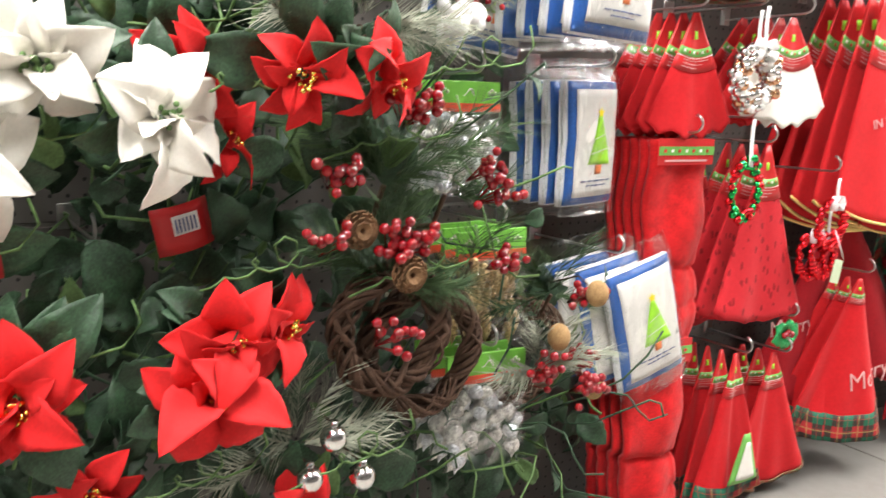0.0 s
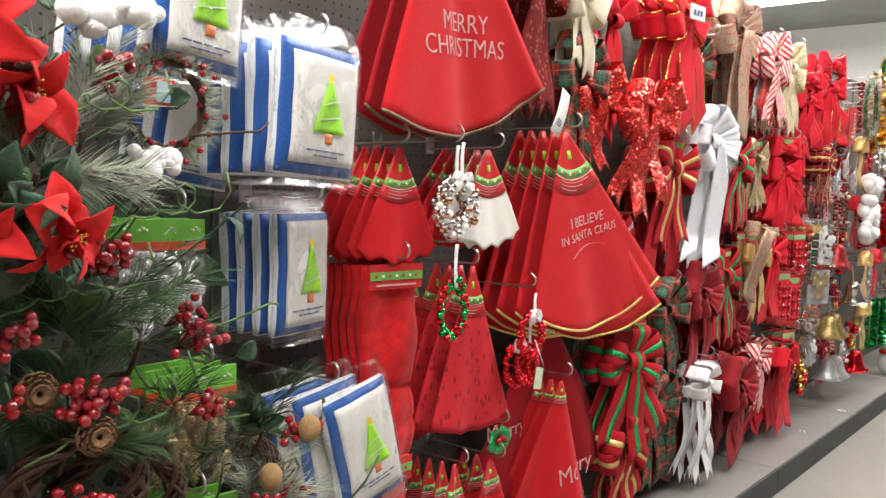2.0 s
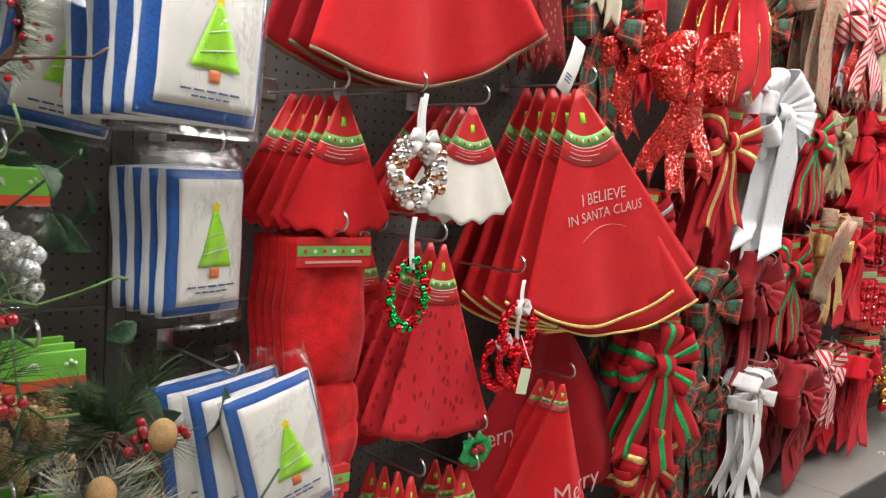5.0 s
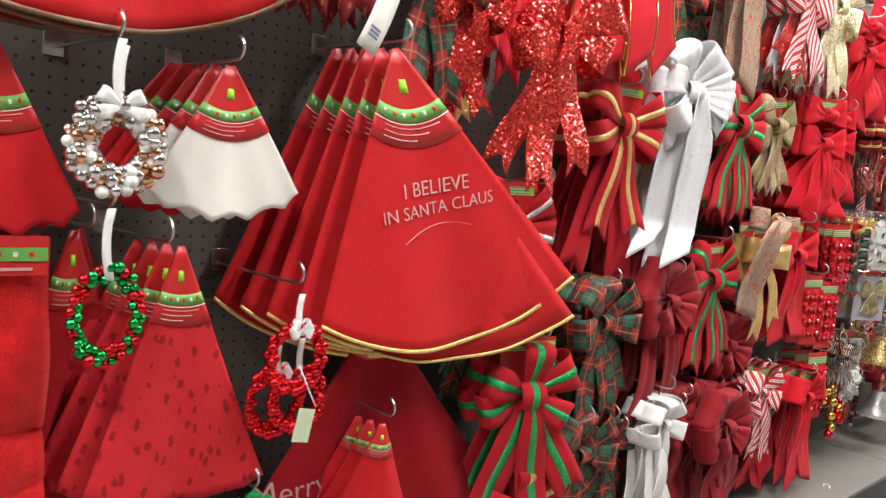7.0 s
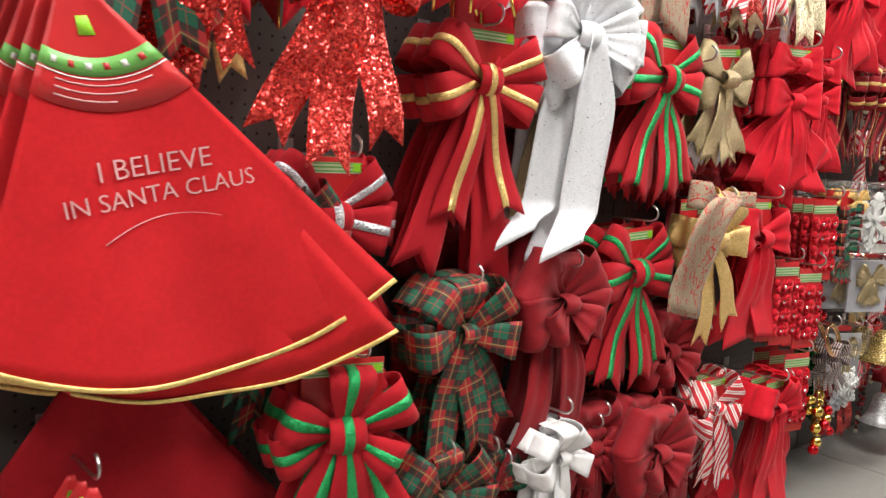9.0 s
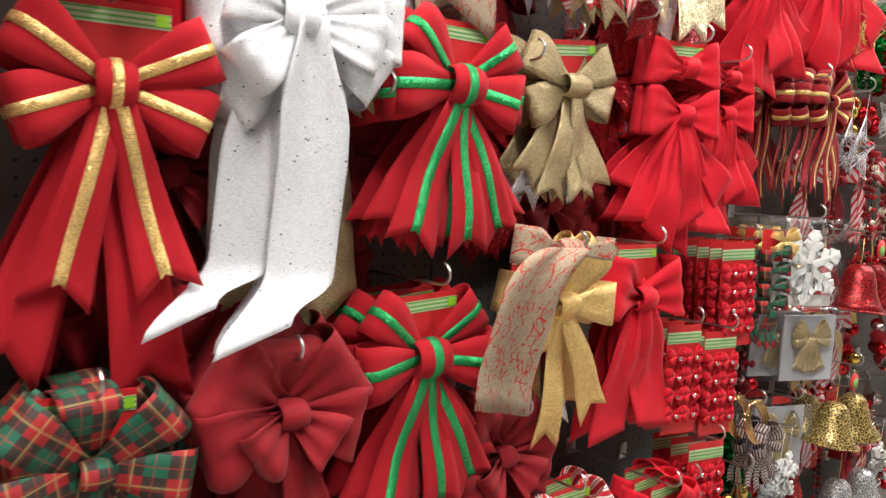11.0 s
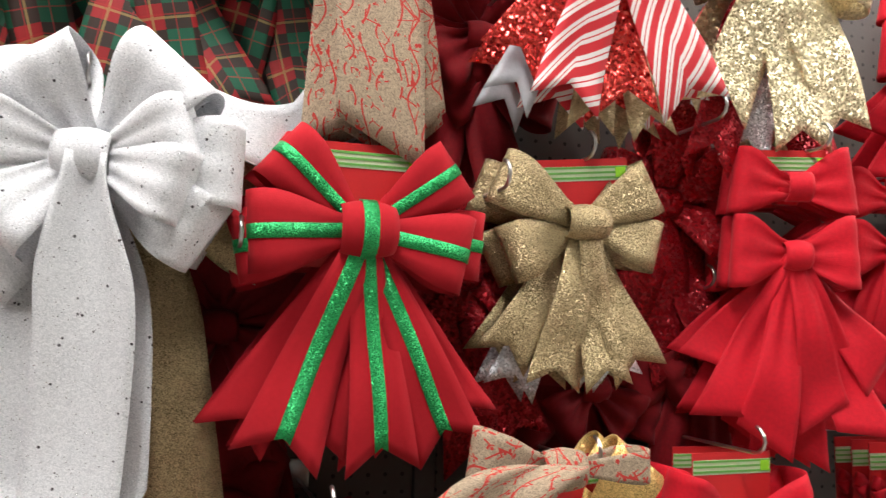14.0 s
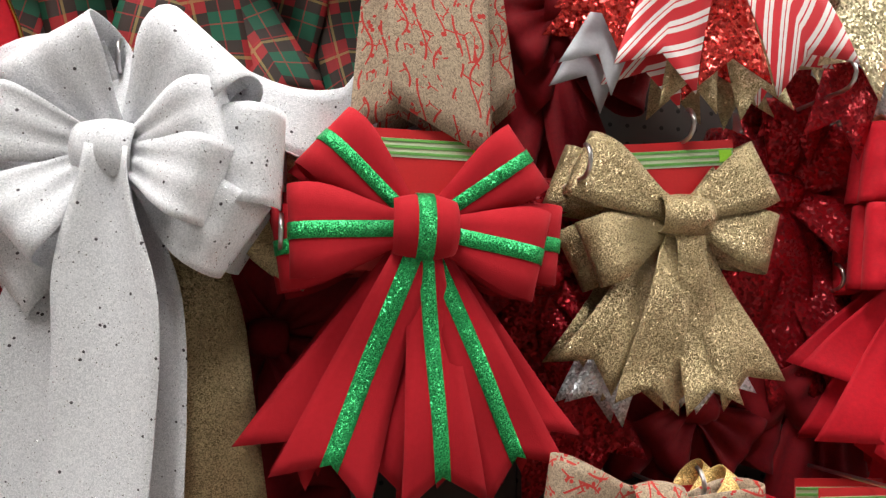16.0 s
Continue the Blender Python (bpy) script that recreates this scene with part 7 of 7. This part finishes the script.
def make_bush(x, z, n, label, spread=(0.16, 0.20)):
    b = thing("greenery_bush", x, -0.02, z, label, "artificial greenery", "hanging silk greenery")
    for k in range(n):
        px, pz = fol.gauss(0, spread[0] * 0.6), fol.gauss(0, spread[1] * 0.6)
        py = -fol.uniform(0.06, 0.36 if x < 0.8 else 0.18)
        light = fol.random() < 0.16
        me = fol.choice(LIGHT_LEAVES if light else LEAVES)
        m = pose(px, py, pz, fol.uniform(-35, 50), fol.uniform(0, 360), fol.uniform(-50, 50)) @ Matrix.Scale(fol.uniform(0.6, 1.05), 4)
        shared("leaf", me, LEAF_LIGHT if light else LEAF, b, m)
    for k in range(7):
        a = fol.uniform(0, 6.28)
        pts = [(0, -0.02, 0.0)]
        for q in range(1, 9):
            pts.append((spread[0] * 1.2 * math.cos(a) * q / 8 + 0.02 * math.sin(q * 1.3 + k), -0.04 - 0.30 * math.sin(q / 8 * 1.5), spread[1] * 1.2 * math.sin(a) * q / 8 + 0.03 * math.cos(q + k)))
        part("stem", tube(bmesh.new(), pts, 0.0022, 5), LEAF_LIGHT if k % 2 else LEAF, b)
    if x > 0.7:
        return b
    # curling tendril
    pts = [(0.05 + 0.12 * t / 20 + (0.02 * (t / 20) ** 2) * math.cos(t * 0.9), -0.42, -0.02 + 0.04 * t / 20 + 0.016 * (t / 20) ** 2 * math.sin(t * 0.9)) for t in range(30)]
    part("tendril", tube(bmesh.new(), pts, 0.0018, 5), LEAF_LIGHT, b)
    return b


for x, z in ((0.88, 0.55), (0.74, 0.44), (1.06, 0.48), (0.92, 0.98), (1.22, 0.46), (0.10, 1.30), (0.36, 1.32), (0.60, 1.25), (0.12, 1.02), (0.36, 1.08), (0.58, 1.02), (0.15, 0.78), (0.40, 0.86), (0.62, 0.84), (0.30, 0.60), (0.52, 0.58), (0.10, 0.52), (0.45, 1.20), (0.05, 0.90), (0.70, 1.12)):
    make_bush(x, z, 44, "hanging bush of dark green silk leaves")


def make_pine_pick(x, y, z, frost, berries, label, n=420, R=0.13, cone=None, lean=0.0):
    """A pine spray: needle sprigs from a wired stem, with red berries and a cone."""
    p = thing("pine_pick", x, y, z, label, "pine pick", "pine and berry picks")
    bm = bmesh.new()
    for sprig in range(9):
        a = fol.uniform(-0.3, 3.4) + lean
        d = Vector((math.cos(a), -fol.uniform(0.1, 0.5), math.sin(a))).normalized()
        L = R * fol.uniform(0.7, 1.2)
        o = d.orthogonal().normalized()
        o2 = d.cross(o)
        for k in range(n // 9):
            t = fol.uniform(0.1, 1.0)
            b = fol.uniform(0, 6.28)
            nd = (d * 0.9 + (o * math.cos(b) + o2 * math.sin(b)) * 0.65).normalized() * fol.uniform(0.045, 0.075)
            c = d * L * t
            s = nd.orthogonal().normalized() * 0.0011
            bm.faces.new([bm.verts.new(c - s), bm.verts.new(c + s), bm.verts.new(c + nd)])
    part("needles", bm, PINE_FROST if frost else PINE, p, "frosted needles" if frost else "", smooth=False)
    part("stem", tube(bmesh.new(), [(0, 0, 0.0), (0, 0.03, -0.05), (0, -y - 0.02, -0.12)], 0.004, 6), TWIG, p)
    for bx, bz, cnt in berries:
        for k in range(cnt):
            c = (bx + fol.gauss(0, 0.019), -0.055 - fol.uniform(0, 0.025), bz + fol.gauss(0, 0.013))
            bb = ball(bmesh.new(), c, fol.uniform(0.0066, 0.0082), 10)
            tube(bb, [c, (bx, -0.01, bz - 0.03)], 0.0008, 4)
            part("berry", bb, BERRY_RED, p)
    if cone:
        make_cone_part(p, cone)
    return p


def make_cone_part(p, c, r=0.017):
    bm = bmesh.new()
    for ring in range(7):
        q = ring / 6
        rad = r * math.sin(math.pi * (0.25 + 0.65 * q)) + 0.002
        for k in range(9):
            a = 2 * math.pi * (k + 0.5 * (ring % 2)) / 9
            m = Matrix.Translation(Vector(c)) @ pose(rad * 0.6 * math.cos(a), -0.01 - 0.026 * q + 0.02, rad * 0.6 * math.sin(a), 0, -math.degrees(a), 0) @ pose(0, 0, 0, 0, 0, -35)
            box(bm, 0, rad * 0.7 + 0.004, -0.0012, 0.0012, -0.0045, 0.0045, m=m)
    part("cone", bm, CONE, p, "brown pine cone", smooth=False)


make_pine_pick(0.70, -0.40, 1.17, True, [(0.06, -0.10, 22), (-0.05, 0.10, 8)], "frosted pine pick with red berries", 1100, 0.15)
make_pine_pick(0.78, -0.36, 1.23, True, [(0.0, 0.08, 10)], "frosted pine pick with red berries", 900, 0.12)
make_pine_pick(0.74, -0.40, 0.96, False, [(0.0, -0.065, 34), (-0.09, 0.03, 12), (-0.10, -0.06, 9)], "long-needled pine pick with red berries and cone", 1100, 0.17, cone=(-0.06, -0.04, -0.05))
make_pine_pick(0.86, -0.37, 0.94, False, [(0.045, 0.015, 20), (0.03, 0.05, 9)], "long-needled pine pick with red berries", 330, 0.10)
make_pine_pick(0.74, -0.41, 0.83, False, [(-0.02, -0.06, 11)], "pine pick with brown cone and red berries", 700, 0.12, cone=(0.005, -0.05, 0.02))
make_pine_pick(0.92, -0.36, 0.83, False, [(0.02, 0.02, 12)], "pine pick with red berries", 260, 0.08)
make_pine_pick(1.13, -0.31, 0.745, False, [(0.03, 0.015, 20), (0.02, -0.10, 14), (-0.06, -0.12, 9)], "pine pick with red berries and tan cotton pods", 700, 0.11, lean=-0.2)
make_pine_pick(1.08, -0.35, 0.63, True, [(0.06, -0.02, 18), (-0.03, 0.03, 10)], "frosted pine pick with red berries", 600, 0.10)
make_pine_pick(0.62, -0.38, 0.60, True, [], "frosted pine pick with silver balls", 500, 0.12)
POD = material("tan_seed_pod", (0.36, 0.22, 0.10), rough=0.85, vary=0.3, scale=40, bump=0.4)
for x, z in ((1.075, 0.70), (1.155, 0.765), (1.16, 0.60)):
    s = thing("seed_pod", x, -0.40, z, "round tan dried seed pod on a wire", "seed pod", "tan seed pods")
    part("pod", ball(bmesh.new(), (0, 0, 0), 0.021, 14, (0.92, 0.92, 1.1)), POD, s)
    part("wire", tube(bmesh.new(), [(0, 0, 0), (0, 0.05, 0.02), (-0.02, 0.10, 0.0)], 0.0015, 5), TWIG, s)
for x, z in ((0.655, 0.622), (0.70, 0.555), (0.62, 0.57)):
    s = thing("silver_bauble", x, -0.43, z, "small shiny silver bauble on a wire", "bauble", "silver baubles")
    part("ball", ball(bmesh.new(), (0, 0, 0), 0.019, 14), SILVER_FOIL, s)
    part("cap", lathe(bmesh.new(), [(0.006, 0.017), (0.006, 0.025), (0, 0.025)], 10), SILVER_FOIL, s)
    part("wire", tube(bmesh.new(), [(0, 0, 0.02), (0, 0.06, 0.02), (0, 0.10, 0.0)], 0.0012, 5), TWIG, s)


def make_vine_wreath(x, y, z, R, thick, label, frosted=False, strands=16):
    w = thing("vine_wreath", x, y, z, label, "wreath", "twig wreaths")
    for k in range(strands):
        ph, rad, tw = fol.uniform(0, 6.28), fol.uniform(0.2, 1.0) * thick, fol.choice([3, 4, 5, -4])
        pts = [((R + rad * math.cos(ph + tw * t * math.pi / 20)) * math.cos(t * math.pi / 20), rad * math.sin(ph + tw * t * math.pi / 20), (R + rad * math.cos(ph + tw * t * math.pi / 20)) * math.sin(t * math.pi / 20)) for t in range(40)]
        part("vine", tube(bmesh.new(), pts, fol.uniform(0.0022, 0.0048), 6, True), TWIG, w)
    return w


make_vine_wreath(0.755, -0.405, 0.755, 0.080, 0.019, "round brown grapevine wreath", strands=24)
make_vine_wreath(0.83, -0.365, 0.705, 0.092, 0.019, "round brown grapevine wreath", strands=22)
make_vine_wreath(1.13, -0.24, 0.62, 0.09, 0.018, "round brown grapevine wreath")
bw = make_vine_wreath(0.925, -0.315, 1.283, 0.066, 0.008, "small twig wreath with red berries and frosted sprigs", strands=7)
for k in range(48):
    a = fol.uniform(0, 6.28)
    q = fol.uniform(0.05, 0.095)
    c = (q * math.cos(a), fol.uniform(-0.03, 0.005), q * math.sin(a))
    part("berry", ball(bmesh.new(), c, 0.0052, 8), BERRY_RED, bw)
bm = bmesh.new()
for k in range(1500):
    a = fol.uniform(0, 6.28)
    c = Vector((0.066 * math.cos(a), fol.uniform(-0.015, 0.01), 0.066 * math.sin(a)))
    d = Vector((math.cos(a) + fol.uniform(-0.8, 0.8), fol.uniform(-0.8, 0.3), math.sin(a) + fol.uniform(-0.8, 0.8))).normalized() * fol.uniform(0.025, 0.048)
    s = d.orthogonal().normalized() * 0.0011
    bm.faces.new([bm.verts.new(c - s), bm.verts.new(c + s), bm.verts.new(c + d)])
part("needles", bm, PINE_FROST, bw, "frosted needles", smooth=False)
tg = part("label_card", boxed(-0.05, 0.0, -0.026, -0.024, -0.006, 0.034), CARD_RED, bw, "red printed card", smooth=False)
part("picture", boxed(-0.03, -0.006, -0.0285, -0.0265, 0.0, 0.03), PALE_BLUE, tg, smooth=False)
part("twig", tube(bmesh.new(), [(0.03, -0.02, -0.045), (0.09, -0.05, -0.035), (0.13, -0.06, -0.03), (0.15, -0.055, -0.015)], 0.002, 5), TWIG, bw)
for x, y, z, k in ((0.878, -0.37, 1.192, 1.0), (0.80, -0.36, 1.385, 1.2), (0.86, -0.34, 1.41, 1.0)):
    s = thing("cotton_tuft", x, y, z, "soft white cotton snow tuft on a pick", "cotton tuft", "white cotton tufts")
    for q in range(14):
        part("puff", ball(bmesh.new(), (fol.gauss(0, 0.020) * k, fol.gauss(0, 0.010), fol.gauss(0, 0.012) * k), 0.015 * k * fol.uniform(0.6, 1.3), 9, (1, 1, fol.uniform(0.7, 1.1))), COTTON, s)
    part("wire", tube(bmesh.new(), [(0, 0, 0), (0, 0.10, 0), (0, 0.2, -0.02)], 0.002, 5), TWIG, s)
for x, y, z, rz in ((0.475, -0.37, 0.915, 10), (0.24, -0.40, 0.90, -10)):
    s = thing("price_label", x, y, z, "red stem label with a white barcode panel", "label", "stem labels", ry=-12, rz=rz)
    part("card", sheet(bmesh.new(), lambda u, v: ((v - 0.5) * 0.075, -0.012 * math.sin(math.pi * v), 0.03 - 0.06 * u), 5, 6, 0.0008), CARD_RED, s)
    part("panel", boxed(-0.018, 0.016, -0.0150, -0.0138, -0.006, 0.018), CARD_WHITE if x > 0.4 else CARD_PALE, s, smooth=False)
    for q in range(6):
        part("bar", boxed(-0.015 + 0.005 * q, -0.013 + 0.005 * q, -0.0162, -0.0154, -0.003, 0.014), INK, s, smooth=False)
for x, z in ((0.10, 1.30), (0.36, 1.32), (0.60, 1.25), (0.12, 1.02), (0.36, 1.08), (0.58, 1.02), (0.15, 0.78), (0.40, 0.86), (0.62, 0.84), (0.75, 1.2), (0.80, 0.99), (0.85, 0.82)):
    peg_hook(x, z + 0.01, 0.20)
